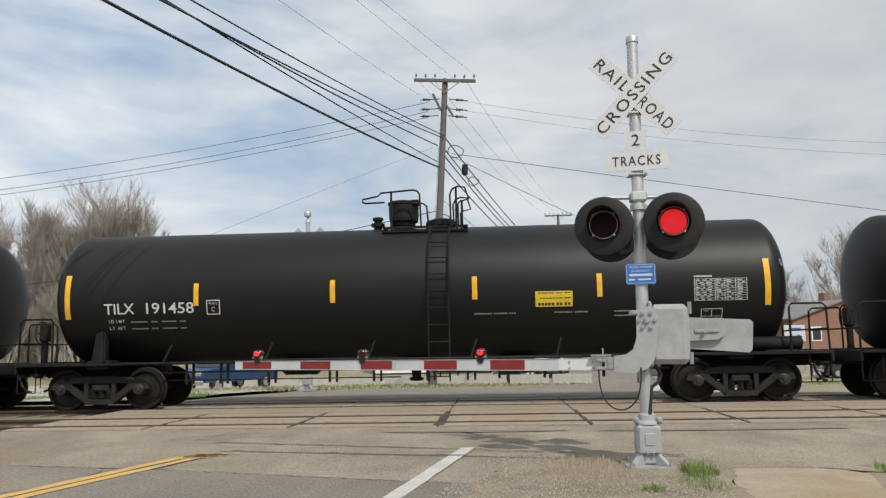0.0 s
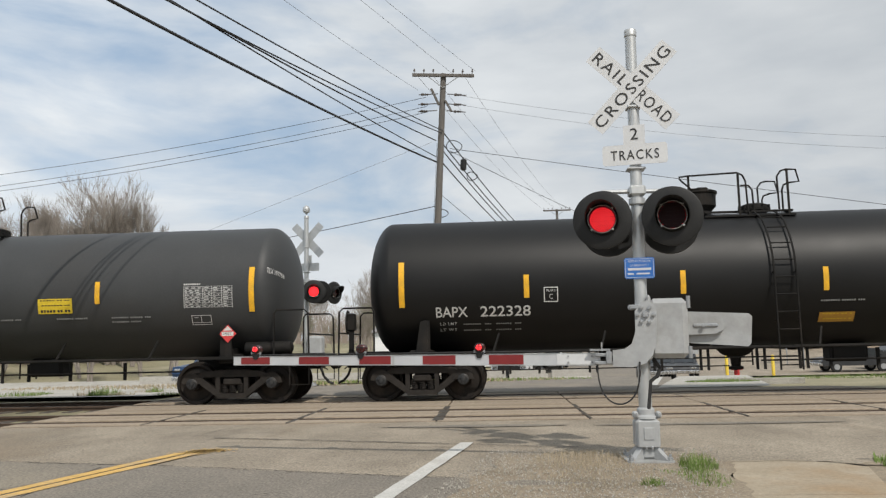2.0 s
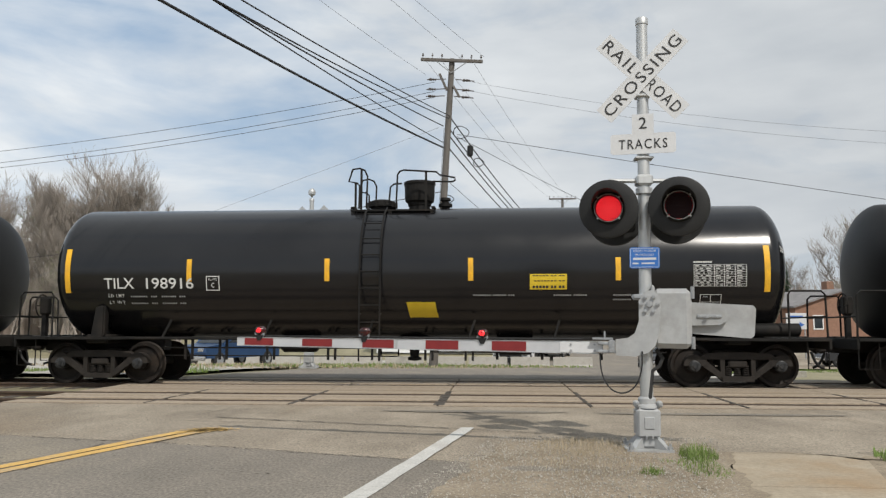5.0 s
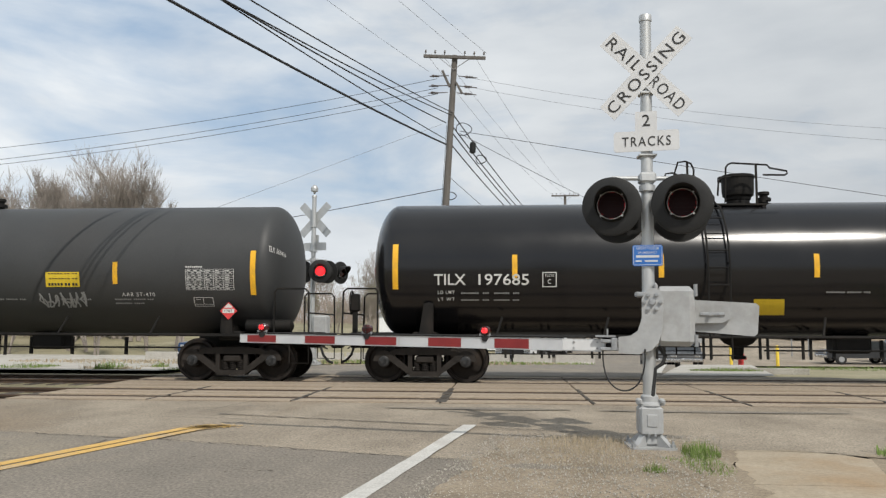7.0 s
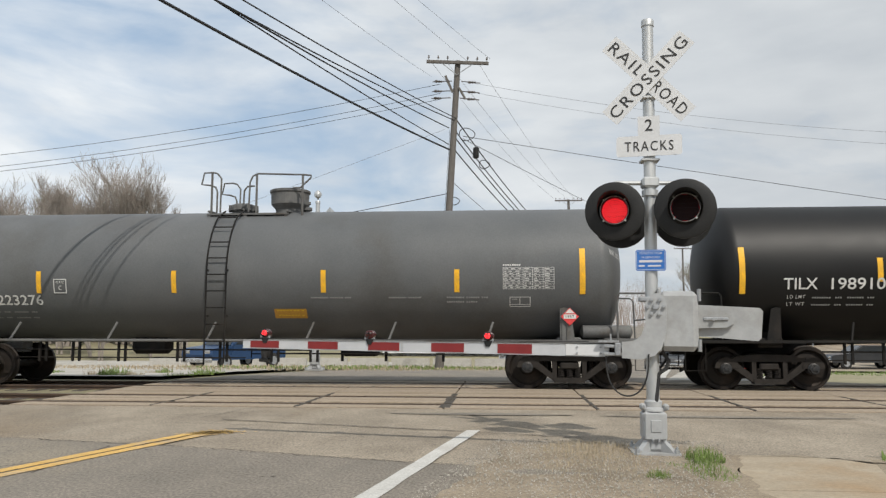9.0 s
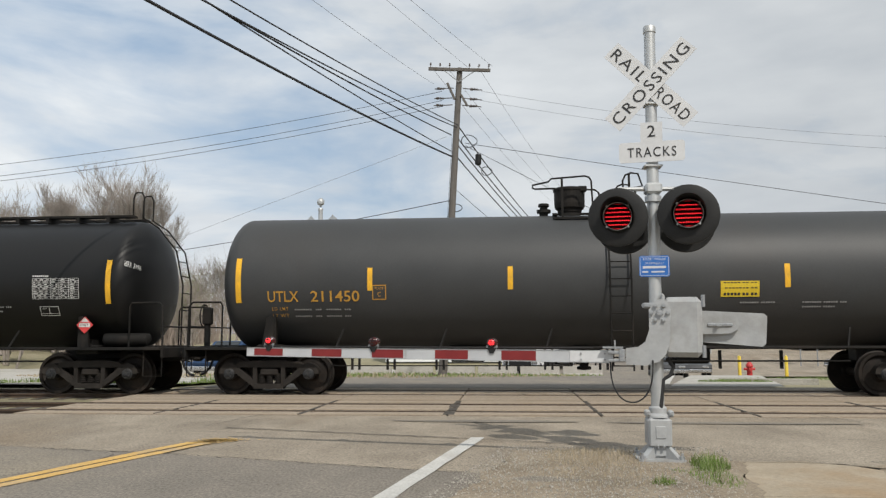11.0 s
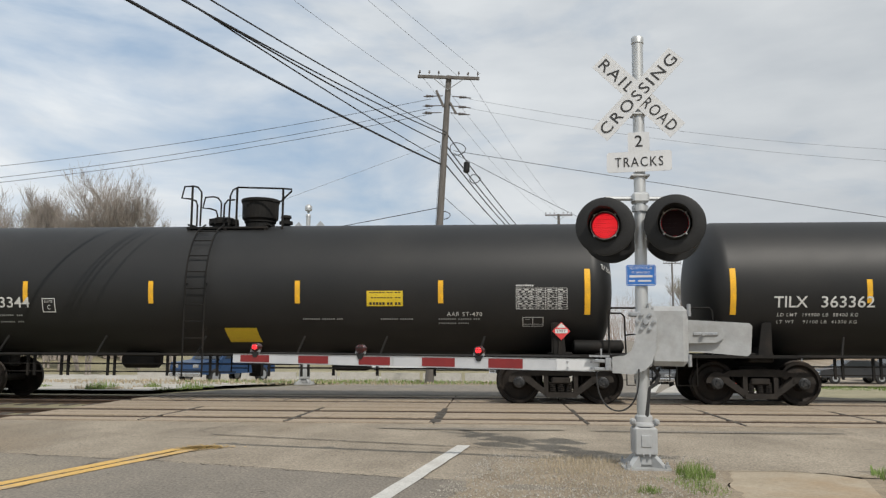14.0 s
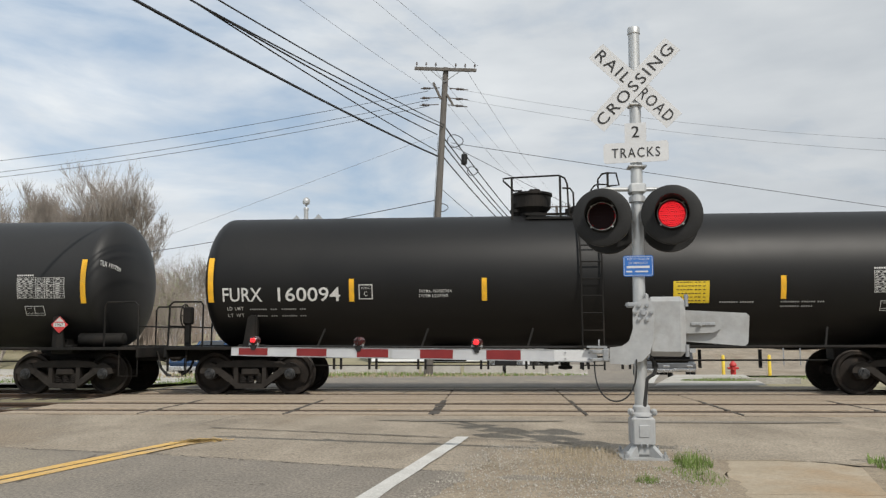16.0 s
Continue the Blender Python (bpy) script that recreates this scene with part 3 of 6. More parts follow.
rail_poly = [(-0.07, -0.17), (0.07, -0.17), (0.07, -0.155), (0.012, -0.13), (0.012, -0.045), (0.036, -0.035), (0.036, -0.004), (0.028, 0.0), (-0.028, 0.0), (-0.036, -0.004), (-0.036, -0.035), (-0.012, -0.045), (-0.012, -0.13), (-0.07, -0.155)]
for ty in TRACK_Y:
    track = thing("railway_track", "rusty steel rails of a level track", "railway track", "railway tracks", kind="structure")
    for sgn in (-1, 1):
        y = ty + sgn * RAIL_OFF
        r = part("rail", Shape().plate([(a + y, b) for a, b in rail_poly], "x", -400, 400), M_RAIL, track)
        part("rail_head", Shape().box((0, y, 0.0015), (800, 0.05, 0.004)), M_RAILTOP, r, "polished running surface")
# crossing panels, each eight feet long
cross = thing("level_crossing", "worn tan crossing panels set between the rails", "level crossing", kind="structure")
SEAMS = [-8.34, -5.9, -3.46, -1.02, 1.42, 3.86, 6.3, 8.74]
strips = []
for ty in TRACK_Y:
    a, b = ty - RAIL_OFF, ty + RAIL_OFF
    strips += [(a - 0.72, a - 0.2), (a + 0.25, ty - 0.02), (ty + 0.02, b - 0.25), (b + 0.2, b + 0.72)]
strips.append((14.25 + RAIL_OFF + 0.735, 18.2 - RAIL_OFF - 0.735))
for k, (ya, yb) in enumerate(strips):
    for i in range(len(SEAMS) - 1):
        w, d = SEAMS[i + 1] - SEAMS[i] - 0.025, yb - ya
        me = shared("panel_%.2f" % d, lambda: Shape().box((0, 0, -0.1), (w, d, 0.2), 0.012), M_PANEL)
        part("panel", me, None, cross, m=pose((SEAMS[i] + SEAMS[i + 1]) / 2, (ya + yb) / 2, -0.002 + 0.006 * rng.random(), 0, 0, 0))
part("crossing_base", Shape().box((0.2, 16.2, -0.2), (17.2, 7.0, 0.24)), M_SEAL, cross, "dark rubber flangeway filler")
for k, sx in enumerate(SEAMS[1:-1]):
    wd = (0.05, 0.07, 0.17, 0.06, 0.06, 0.05)[k]
    for ya, yb in ((12.85, 13.44), (13.62, 14.2), (14.3, 14.88), (15.05, 15.7)):
        part("tar_seam", Shape().box((sx + 0.02 * rng.random(), (ya + yb) / 2, 0.001), (wd * rng.uniform(0.6, 1.3), yb - ya, 0.01)), M_SEAL, cross, "dark tar-filled seam")
solo("road", Shape().plate([(-8.4, 19.66), (8.7, 19.66), (8.0, 20.3), (-8.0, 20.3)], "z", -0.2, 0.0), M_ASPH2, "dark asphalt lip behind the rails", "road", kind="structure")


# ---- grass, weeds and loose stones ----
def blades(n, cx, cy, rx, ry, hmin, hmax, seed, lift=0.0, wid=0.006):
    r, s = random.Random(seed), Shape()
    for _ in range(n):
        a, d = r.random() * 6.283, math.sqrt(r.random())
        x, y = cx + rx * d * math.cos(a), cy + ry * d * math.sin(a)
        h = r.uniform(hmin, hmax) * (1.15 - 0.6 * d)
        b = r.random() * 6.283
        lx, ly = math.cos(b) * h * r.uniform(0.1, 0.6), math.sin(b) * h * r.uniform(0.1, 0.6)
        wx, wy = -math.sin(b) * wid, math.cos(b) * wid
        z = land(y) + lift
        s.add([(x - wx, y - wy, z), (x + wx, y + wy, z), (x + lx * 0.4 + wx * 0.7, y + ly * 0.4 + wy * 0.7, z + h * 0.6), (x + lx * 0.4 - wx * 0.7, y + ly * 0.4 - wy * 0.7, z + h * 0.6), (x + lx, y + ly, z + h)],
              [(0, 1, 2, 3), (3, 2, 4)])
    s.smooth = False
    return s


solo("grass_tuft", blades(520, 1.86, 7.8, 0.17, 0.34, 0.05, 0.19, 1, 0, 0.003).add(*(lambda q: (q.v, q.f))(blades(520, 1.76, 7.15, 0.2, 0.55, 0.015, 0.09, 14, 0.004, 0.003))), M_BLADE, "fresh green grass tuft beside the sidewalk", "grass", kind="stuff")
solo("grass_tuft", blades(130, 1.27, 6.9, 0.1, 0.1, 0.03, 0.11, 2, 0, 0.003), M_BLADE, "small green weed in the gravel", "grass", kind="stuff")
solo("grass_tuft", blades(40, 1.52, 7.5, 0.08, 0.1, 0.02, 0.06, 12, 0, 0.003), M_BLADE, "small green weed in the gravel", "grass", kind="stuff")
solo("dry_grass", blades(1500, 0.85, 8.3, 0.55, 0.6, 0.02, 0.115, 3, 0.01, 0.0022), M_DRYB, "dry straw-coloured grass round the mast base", "grass", kind="stuff")
solo("dry_grass", blades(700, 0.85, 7.4, 0.6, 0.8, 0.015, 0.07, 5, 0.01, 0.0022), M_DRYB, "sparse dry grass in the gravel", "grass", kind="stuff")
solo("grass_tuft", blades(500, 3.7, 7.5, 0.2, 0.7, 0.05, 0.16, 6), M_BLADE, "green grass beside the sidewalk slab", "grass", kind="stuff")
peb = Shape()
for k in range(5200):
    y = rng.uniform(5.6, 9.1)
    x = rng.uniform(-0.15, 2.3) + 0.2 * (y - 8.75)
    r = rng.uniform(0.003, 0.011)
    q = Matrix.Translation((x, y, 0.02)) @ Euler((rng.random() * 6, rng.random() * 6, 0)).to_matrix().to_4x4()
    peb.add([(r, 0, 0), (-r, 0, 0), (0, r, 0), (0, -r * 0.8, 0), (0, 0, r * 0.7), (0, 0, -r)],
            [(0, 2, 4), (2, 1, 4), (1, 3, 4), (3, 0, 4), (2, 0, 5), (1, 2, 5), (3, 1, 5), (0, 3, 5)], q)
peb.smooth = False
solo("pebbles", peb, M_STONE, "loose pale gravel stones on the verge", "gravel", kind="stuff")
# low scrub along the far side of the tracks
for k in range(26):
    x = rng.uniform(-22, -6.5)
    y = rng.uniform(21.2, 24.5) + (0.4 if x > -9 else 0)
    solo("grass_tuft", blades(130, x, y, rng.uniform(0.25, 0.7), 0.35, 0.03, rng.uniform(0.12, 0.3), 30 + k, 0.0, 0.008), M_BLADE if k % 3 else M_DRYB,
         "scrubby weeds on the gravel beside the track", "grass", "trackside weeds", "stuff")
solo("grass_verge", blades(2200, 14.5, 28.0, 6.5, 3.0, 0.02, 0.11, 90, 0.0, 0.012), M_BLADE, "short green grass behind the crossing", "grass", kind="stuff")
solo("grass_verge", blades(3500, -9, 33, 12, 5.5, 0.06, 0.2, 91, 0.0, 0.02), M_DRYB, "dry pale grass strip beyond the tracks", "grass", kind="stuff")
solo("grass_verge", blades(3000, -5, 33.5, 9, 3.5, 0.06, 0.2, 92, 0.0, 0.02), M_BLADE, "thin green grass strip beyond the tracks", "grass", kind="stuff")


# ---- the crossing signal with its gate ----
BLINK_SLATS = []


def disc_lamp(parent, x, z, m, lit=True, side=""):
    """A flasher: black round background, hood, red lens; the front looks along -y. One with a side glows steadily; six
    added slats turn to mimic its blinking.
    """
    bg = part("background", Shape().lathe([(0.0, 0.3), (-0.012, 0.305), (-0.03, 0.305), (-0.036, 0.295), (-0.03, 0.17)], "y", 40), M_BLACK, parent, "black round background plate", m @ pose(x, 0, z))
    hood = Shape()
    n = 25
    for i in range(n):
        a = radians(-35 + 250 * i / (n - 1))
        dep = 0.03 + 0.27 * (0.5 - 0.5 * math.cos(2 * math.pi * i / (n - 1))) ** 0.6
        for r in (0.165, 0.172):
            for d in (-0.03, -0.03 - dep):
                hood.v.append((r * math.cos(a), d, r * math.sin(a)))
    for i in range(n - 1):
        k = i * 4
        hood.f += [(k, k + 1, k + 5, k + 4), (k + 2, k + 6, k + 7, k + 3), (k + 1, k + 3, k + 7, k + 5)]
    part("hood", hood, M_BLACK, bg, "black half-round visor")
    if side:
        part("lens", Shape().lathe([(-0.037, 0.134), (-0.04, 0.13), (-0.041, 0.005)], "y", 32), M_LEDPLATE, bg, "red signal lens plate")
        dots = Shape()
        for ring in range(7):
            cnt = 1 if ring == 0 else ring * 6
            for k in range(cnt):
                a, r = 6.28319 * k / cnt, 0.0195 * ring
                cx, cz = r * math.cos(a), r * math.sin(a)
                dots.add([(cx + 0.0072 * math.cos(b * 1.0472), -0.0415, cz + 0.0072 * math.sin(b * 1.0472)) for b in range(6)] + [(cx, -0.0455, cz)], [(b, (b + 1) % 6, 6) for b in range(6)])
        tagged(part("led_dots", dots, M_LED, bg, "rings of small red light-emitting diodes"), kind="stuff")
        # slats are added: closed, they cover the glow so the lamp looks off
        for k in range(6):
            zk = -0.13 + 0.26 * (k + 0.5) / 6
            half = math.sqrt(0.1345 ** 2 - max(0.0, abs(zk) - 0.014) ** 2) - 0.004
            slat = part("added_blink_slat", Shape().box((0, 0, 0), (2 * half, 0.0025, 0.0445)), M_BLINK_SLAT, bg, "added dark slat that hides the glowing lens" if k == 0 else "", pose(0, -0.072, zk))
            BLINK_SLATS.append((slat, side, k / 5, zk))
    else:
        part("lens", Shape().lathe([(-0.034, 0.13), (-0.045, 0.129), (-0.055, 0.1), (-0.06, 0.05), (-0.061, 0.005)], "y", 32), M_LED if lit else M_LENS, bg, "lit red signal lens" if lit else "unlit dark red signal lens")
    part("lens_ring", Shape().lathe([(-0.03, 0.166), (-0.095, 0.15), (-0.095, 0.138), (-0.03, 0.137)], "y", 32), M_BLACK, bg)
    part("lens_rim", Shape().tube([(0.144 * math.cos(k * 0.19635), -0.097, 0.144 * math.sin(k * 0.19635)) for k in range(33)], 0.003, 5, None, False), M_ALU, bg, "thin bright rim round the lens")
    for a in (45, 135, 225, 315):
        part("screw", Shape().lathe([(-0.06, 0.01), (-0.1, 0.01)], "y", 8, (0.153 * math.cos(radians(a)), 0, 0.153 * math.sin(radians(a)))), M_ALU, bg)
    part("lamp_back", Shape().lathe([(0.0, 0.19), (0.1, 0.17), (0.16, 0.1), (0.17, 0.01)], "y", 24), M_BLACK, bg)


def blade_sign(parent, m, angle, words, y, zsplit, back):
    s = Shape().box((0, 0, 0), (1.14, 0.006, 0.21), 0.0)
    b = part("crossbuck_blade", s, M_ALU if back else M_SIGNW, parent, "white crossbuck blade with black letters" if not back else "grey back of a crossbuck blade", m @ pose(0, y, 0, 0, angle, 0))
    if back:
        return
    for word, x0, width in words:
        t = Shape()
        flat_text(t, word, 0.12, width, lambda u, v: (x0 + u, -0.006, -0.06 + v))
        part("lettering", t, M_INK, b, "black capital letters")


def signal(place, label, back=False, front=True):
    s = thing("crossing_signal", label, "railway signal", "crossing signals", place)
    I = Matrix.Identity(4)
    part("mast", Shape().lathe([(0.35, 0.068), (0.45, 0.066), (4.44, 0.058), (4.445, 0.066), (4.505, 0.066), (4.515, 0.06), (4.517, 0.005)], "z", 24), M_ALU, s, "round grey aluminium mast")
    base = Shape().plate([(-0.23, -0.2), (-0.2, -0.23), (0.2, -0.23), (0.23, -0.2), (0.23, 0.2), (0.2, 0.23), (-0.2, 0.23), (-0.23, 0.2)], "z", 0.0, 0.035)
    for a in range(4):
        c, d = math.cos(a * math.pi / 2 + math.pi / 4), math.sin(a * math.pi / 2 + math.pi / 4)
        base.add([(0.1 * c - 0.03 * d, 0.1 * d + 0.03 * c, 0.035), (0.1 * c + 0.03 * d, 0.1 * d - 0.03 * c, 0.035), (0.26 * c + 0.03 * d, 0.26 * d - 0.03 * c, 0.035), (0.26 * c - 0.03 * d, 0.26 * d + 0.03 * c, 0.035),
                  (0.1 * c - 0.03 * d, 0.1 * d + 0.03 * c, 0.17), (0.1 * c + 0.03 * d, 0.1 * d - 0.03 * c, 0.17)],
                 [(0, 1, 5, 4), (2, 3, 4, 5), (0, 4, 3), (1, 2, 5), (0, 3, 2, 1)])
    b = part("base", base, M_ALUP, s, "cast junction base bolted to the ground")
    part("base_body", Shape().box((0, 0, 0.285), (0.24, 0.24, 0.3), 0.035).box((0, 0, 0.1), (0.19, 0.19, 0.14), 0.03), M_ALUP, b, "cast junction box")
    door = part("base_door", Shape().box((0, -0.125, 0.285), (0.215, 0.024, 0.265), 0.02).box((0, -0.14, 0.29), (0.1, 0.012, 0.12), 0.005), M_ALUP, b, "flat junction box door with a raised panel")
    for hx in (-0.03, 0.03):
        part("hinge", Shape().box((hx, -0.13, 0.15), (0.02, 0.03, 0.035), 0.006), M_GALV, door)
    part("base_collar", Shape().lathe([(0.43, 0.125), (0.45, 0.12), (0.47, 0.09), (0.52, 0.088), (0.54, 0.07)], "z", 20), M_ALUP, b)
    for sgn in (-1, 1):
        part("clamp_lug", Shape().box((sgn * 0.115, -0.05, 0.47), (0.055, 0.09, 0.065), 0.015), M_ALUP, b)
        part("clamp_bolt", Shape().tube([(sgn * 0.115, -0.12, 0.475), (sgn * 0.115, 0.04, 0.475)], 0.017, 6), M_GALV, b)
        for sy in (-1, 1):
            part("bolt", Shape().lathe([(0.035, 0.026), (0.07, 0.026), (0.07, 0.013), (0.1, 0.013)], "z", 6, (0.19 * sgn, 0.19 * sy, 0)), M_GALV, b)
    # crossbuck and number plate, turned square to the road
    f = pose(0, 0, 0, 0, 0, 180 - 12 if back else -12)
    up = Matrix.Translation((0, 0, 3.86))
    blade_sign(s, f @ up, 46, [("RAIL", -0.53, 0.45), ("ROAD", 0.1, 0.43)], -0.075, 0, back)
    blade_sign(s, f @ up, -46, [("CROSSING", -0.535, 1.07)], -0.083, 0, back)
    part("sign_clamp", Shape().box((0, 0.0, 3.66), (0.15, 0.16, 0.03), 0.008), M_ALU, s)
    part("sign_clamp", Shape().box((0, 0, 2.995), (0.19, 0.16, 0.025), 0.008), M_ALU, s)
    plate = Shape().plate([(-0.31, 3.03), (-0.33, 3.05), (-0.33, 3.225), (-0.31, 3.245), (-0.11, 3.245), (-0.11, 3.45), (0.11, 3.45), (0.11, 3.245), (0.31, 3.245), (0.33, 3.225), (0.33, 3.05), (0.31, 3.03)], "y", -0.088, -0.08)
    p = part("track_count_sign", plate, M_SIGNW if not back else M_ALU, s, "white plate that tells the number of tracks", f)
    if not back:
        t = Shape()
        flat_text(t, "2", 0.12, 0.078, lambda u, v: (-0.039 + u, -0.092, 3.295 + v))
        part("lettering", t, M_INK, p, "black numeral")
        t = Shape()
        flat_text(t, "TRACKS", 0.1, 0.49, lambda u, v: (-0.245 + u, -0.092, 3.085 + v))
        part("lettering", t, M_INK, p, "black capital letters")
    # flashers on their cross arm
    part("cross_arm", Shape().tube([(-0.36, 0, 2.76), (0.36, 0, 2.76)], 0.024, 10).box((0, 0, 2.76), (0.17, 0.17, 0.11), 0.02).lathe([(2.62, 0.085), (2.68, 0.085)], "z", 20), M_ALU, s)
    for sx, z in ((-0.35, 2.455), (0.345, 2.46)):
        part("lamp_bracket", Shape().tube([(sx, 0, 2.76), (sx, 0.02, 2.62), (sx, 0.03, 2.48)], 0.022, 8), M_ALU, s)
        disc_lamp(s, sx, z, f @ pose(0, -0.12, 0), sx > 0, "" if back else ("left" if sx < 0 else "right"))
        if not back:
            # the pair that faces the other way
            part("rear_bracket", Shape().tube([(sx, 0.03, 2.5), (sx * 0.93, 0.3, 2.47)], 0.022, 8), M_ALU, s)
            disc_lamp(s, -sx * 0.93, z - 0.02, f @ pose(0, 0.42, 0, 0, 0, 180), False)
    return s, f


sig, sq = signal(pose(1.47, 8.24, 0.0, 0, 0.6, 0), "grey railway crossing signal mast with crossbuck, red flashers and lowered gate")
bs = part("notice_plate", Shape().plate([(-0.135, 1.84), (-0.15, 1.855), (-0.15, 2.04), (-0.135, 2.055), (0.135, 2.055), (0.15, 2.04), (0.15, 1.855), (0.135, 1.84)], "y", -0.078, -0.072), M_BLUE, sig, "blue emergency notice plate", sq)
for k, (word, w) in enumerate((("REPORT PROBLEM", 0.22), ("OR EMERGENCY", 0.19))):
    t = Shape()
    flat_text(t, word, 0.022, w, lambda u, v: (-w / 2 + u, -0.0795, 2.008 - 0.042 * k + v))
    part("lettering", t, M_SIGNW, bs, "small white capital letters")
part("writing_bar", Shape().box((0, -0.0795, 1.937), (0.23, 0.003, 0.024)), M_SIGNW, bs)
for x0, x1 in ((-0.12, -0.06), (-0.03, 0.1)):
    part("writing_bar", Shape().box(((x0 + x1) / 2, -0.0795, 1.89), (x1 - x0, 0.003, 0.016)), M_SIGNW, bs)
rim = Shape()
for x0, x1, z0, z1 in ((-0.135, 0.135, 1.85, 1.854), (-0.135, 0.135, 2.041, 2.045), (-0.142, -0.138, 1.857, 2.038), (0.138, 0.142, 1.857, 2.038)):
    rim.box(((x0 + x1) / 2, -0.0795, (z0 + z1) / 2), (x1 - x0, 0.002, z1 - z0))
part("border", rim, M_SIGNW, bs, "thin white border")
# gate mechanism: housing, crank arm, counterweight
g = pose(0, 0, 0, 0, 0, -12)
house = part("gate_housing", Shape().box((0.26, 0.06, 1.33), (0.38, 0.42, 0.6), 0.05), M_ALUP, sig, "pale grey cast gate mechanism housing", g)
part("housing_flange", Shape().box((0.075, 0.05, 1.34), (0.035, 0.46, 0.65), 0.02), M_ALUP, house)
for zz in (1.08, 1.58):
    part("hinge", Shape().tube([(0.46, -0.1, zz - 0.05), (0.46, -0.1, zz + 0.07)], 0.02, 8), M_GALV, house)
for zz in (1.55, 1.14):
    part("mast_clamp", Shape().box((-0.02, 0.0, zz), (0.2, 0.18, 0.05), 0.01).tube([(-0.11, -0.04, zz), (-0.11, 0.04, zz)], 0.028, 8), M_GALV, sig, "steel clamp round the mast", g)
elbow = []
for x, z in ((-0.29, 0.955), (-0.29, 1.115), (-0.17, 1.13), (-0.1, 1.18), (-0.06, 1.3), (-0.06, 1.5), (0.0, 1.59), (0.06, 1.61), (0.12, 1.58), (0.15, 1.5), (0.14, 1.2), (0.1, 1.06), (0.03, 0.985), (-0.1, 0.945)):
    elbow.append((x, z))
crank = part("gate_crank", Shape().plate(elbow, "y", -0.21, -0.15), M_ALUP, sig, "cast elbow that carries the gate arm", g)
for a in range(6):
    part("bolt", Shape().lathe([(-0.21, 0.02), (-0.235, 0.02), (-0.236, 0.008)], "y", 6, (0.045 + 0.08 * math.cos(a * 1.047), 0, 1.47 + 0.08 * math.sin(a * 1.047))), M_GALV, crank)
part("pivot", Shape().lathe([(-0.21, 0.035), (-0.24, 0.03)], "y", 12, (0.045, 0, 1.47)), M_GALV, crank)
part("arm_bracket", Shape().box((-0.38, -0.18, 0.99), (0.18, 0.06, 0.035), 0.008).box((-0.38, -0.18, 1.07), (0.18, 0.06, 0.035), 0.008).box((-0.33, -0.18, 1.04), (0.06, 0.09, 0.13), 0.01).box((-0.42, -0.18, 1.12), (0.2, 0.05, 0.02)).box((-0.4, -0.18, 1.15), (0.015, 0.02, 0.09)), M_GALV, sig, "steel shear-pin bracket", g)
cwt = part("counterweight", Shape().plate([(0.45, 1.18), (1.02, 1.14), (1.05, 1.17), (1.07, 1.44), (1.04, 1.47), (0.45, 1.5)], "y", 0.1, 0.15), M_ALUP, sig, "grey slotted counterweight arm", g)
part("counterweight_arm", Shape().plate([(0.4, 1.26), (0.72, 1.27), (0.79, 1.31), (0.8, 1.36), (0.76, 1.41), (0.4, 1.5)], "y", 0.045, 0.1), M_ALUP, cwt)
part("slot", Shape().box((0.62, 0.04, 1.355), (0.24, 0.02, 0.035), 0.008), M_GALV, cwt)
part("slot_bolt", Shape().lathe([(0.03, 0.02), (0.0, 0.02)], "y", 6, (0.6, 0, 1.355)), M_GALV, cwt)
part("power_cable", Shape().tube([(-0.45 + 0.21 * (1 - math.cos(a)), -0.16 - 0.02 * a, 1.0 - 0.42 * max(0.0, math.sin(a)) ** 0.7) for a in (k * 0.1571 for k in range(21))], 0.008, 6), M_RUBBER, sig, "thin drooping black cable", g)
part("drain_hose", Shape().tube([(0.1, -0.02, 1.02), (0.16, -0.02, 0.93), (0.13, -0.03, 0.85), (0.06, -0.03, 0.8), (0.03, -0.06, 0.5)], 0.02, 8), M_RUBBER, sig, "", g)
# gate arm: striped, tapering towards its tip
AD = Vector((0.978, -0.208, 0)).normalized()
am = Matrix.Translation((-2.98, 9.07, 1.026)) @ pose(0, 0, 0, 0, 0, -12) @ Matrix.Diagonal((1, 1, 0.88, 1))
arm = part("gate_arm", Shape().plate([(-0.1, -0.052), (4.09, -0.068), (4.09, 0.068), (-0.1, 0.052)], "y", -0.02, 0.02), M_ARMW, sig, "lowered red and white striped gate arm", Matrix.Translation((-1.47, -8.24, 0)) @ am)
for k in range(5):
    x0, x1 = 0.736 * k, 0.736 * k + 0.368
    h0, h1 = 0.0435 + 0.004 * x0, 0.0435 + 0.004 * x1
    part("red_stripe", Shape().plate([(x0, -h0), (x1, -h1), (x1, h1), (x0, h0)], "y", -0.024, -0.0205), M_RED, arm, "red reflective stripe")
part("arm_edge", Shape().plate([(-0.1, 0.053), (4.09, 0.069), (4.09, 0.073), (-0.1, 0.057)], "y", -0.026, 0.022).plate([(-0.1, -0.057), (4.09, -0.073), (4.09, -0.069), (-0.1, -0.053)], "y", -0.026, 0.022), M_ALU, arm)
part("arm_joint", Shape().box((3.98 * 0.47, 0, 0), (0.025, 0.046, 0.128)), M_ALU, arm)
part("arm_root", Shape().box((3.88, 0, 0), (0.44, 0.05, 0.13), 0.004), M_SIGNW, arm, "white mounting sleeve")
for bx in (3.78, 4.02):
    for bz in (-0.035, 0.035):
        part("bolt", Shape().lathe([(-0.025, 0.012), (-0.036, 0.012)], "y", 6, (bx, 0, bz)), M_GALV, arm)
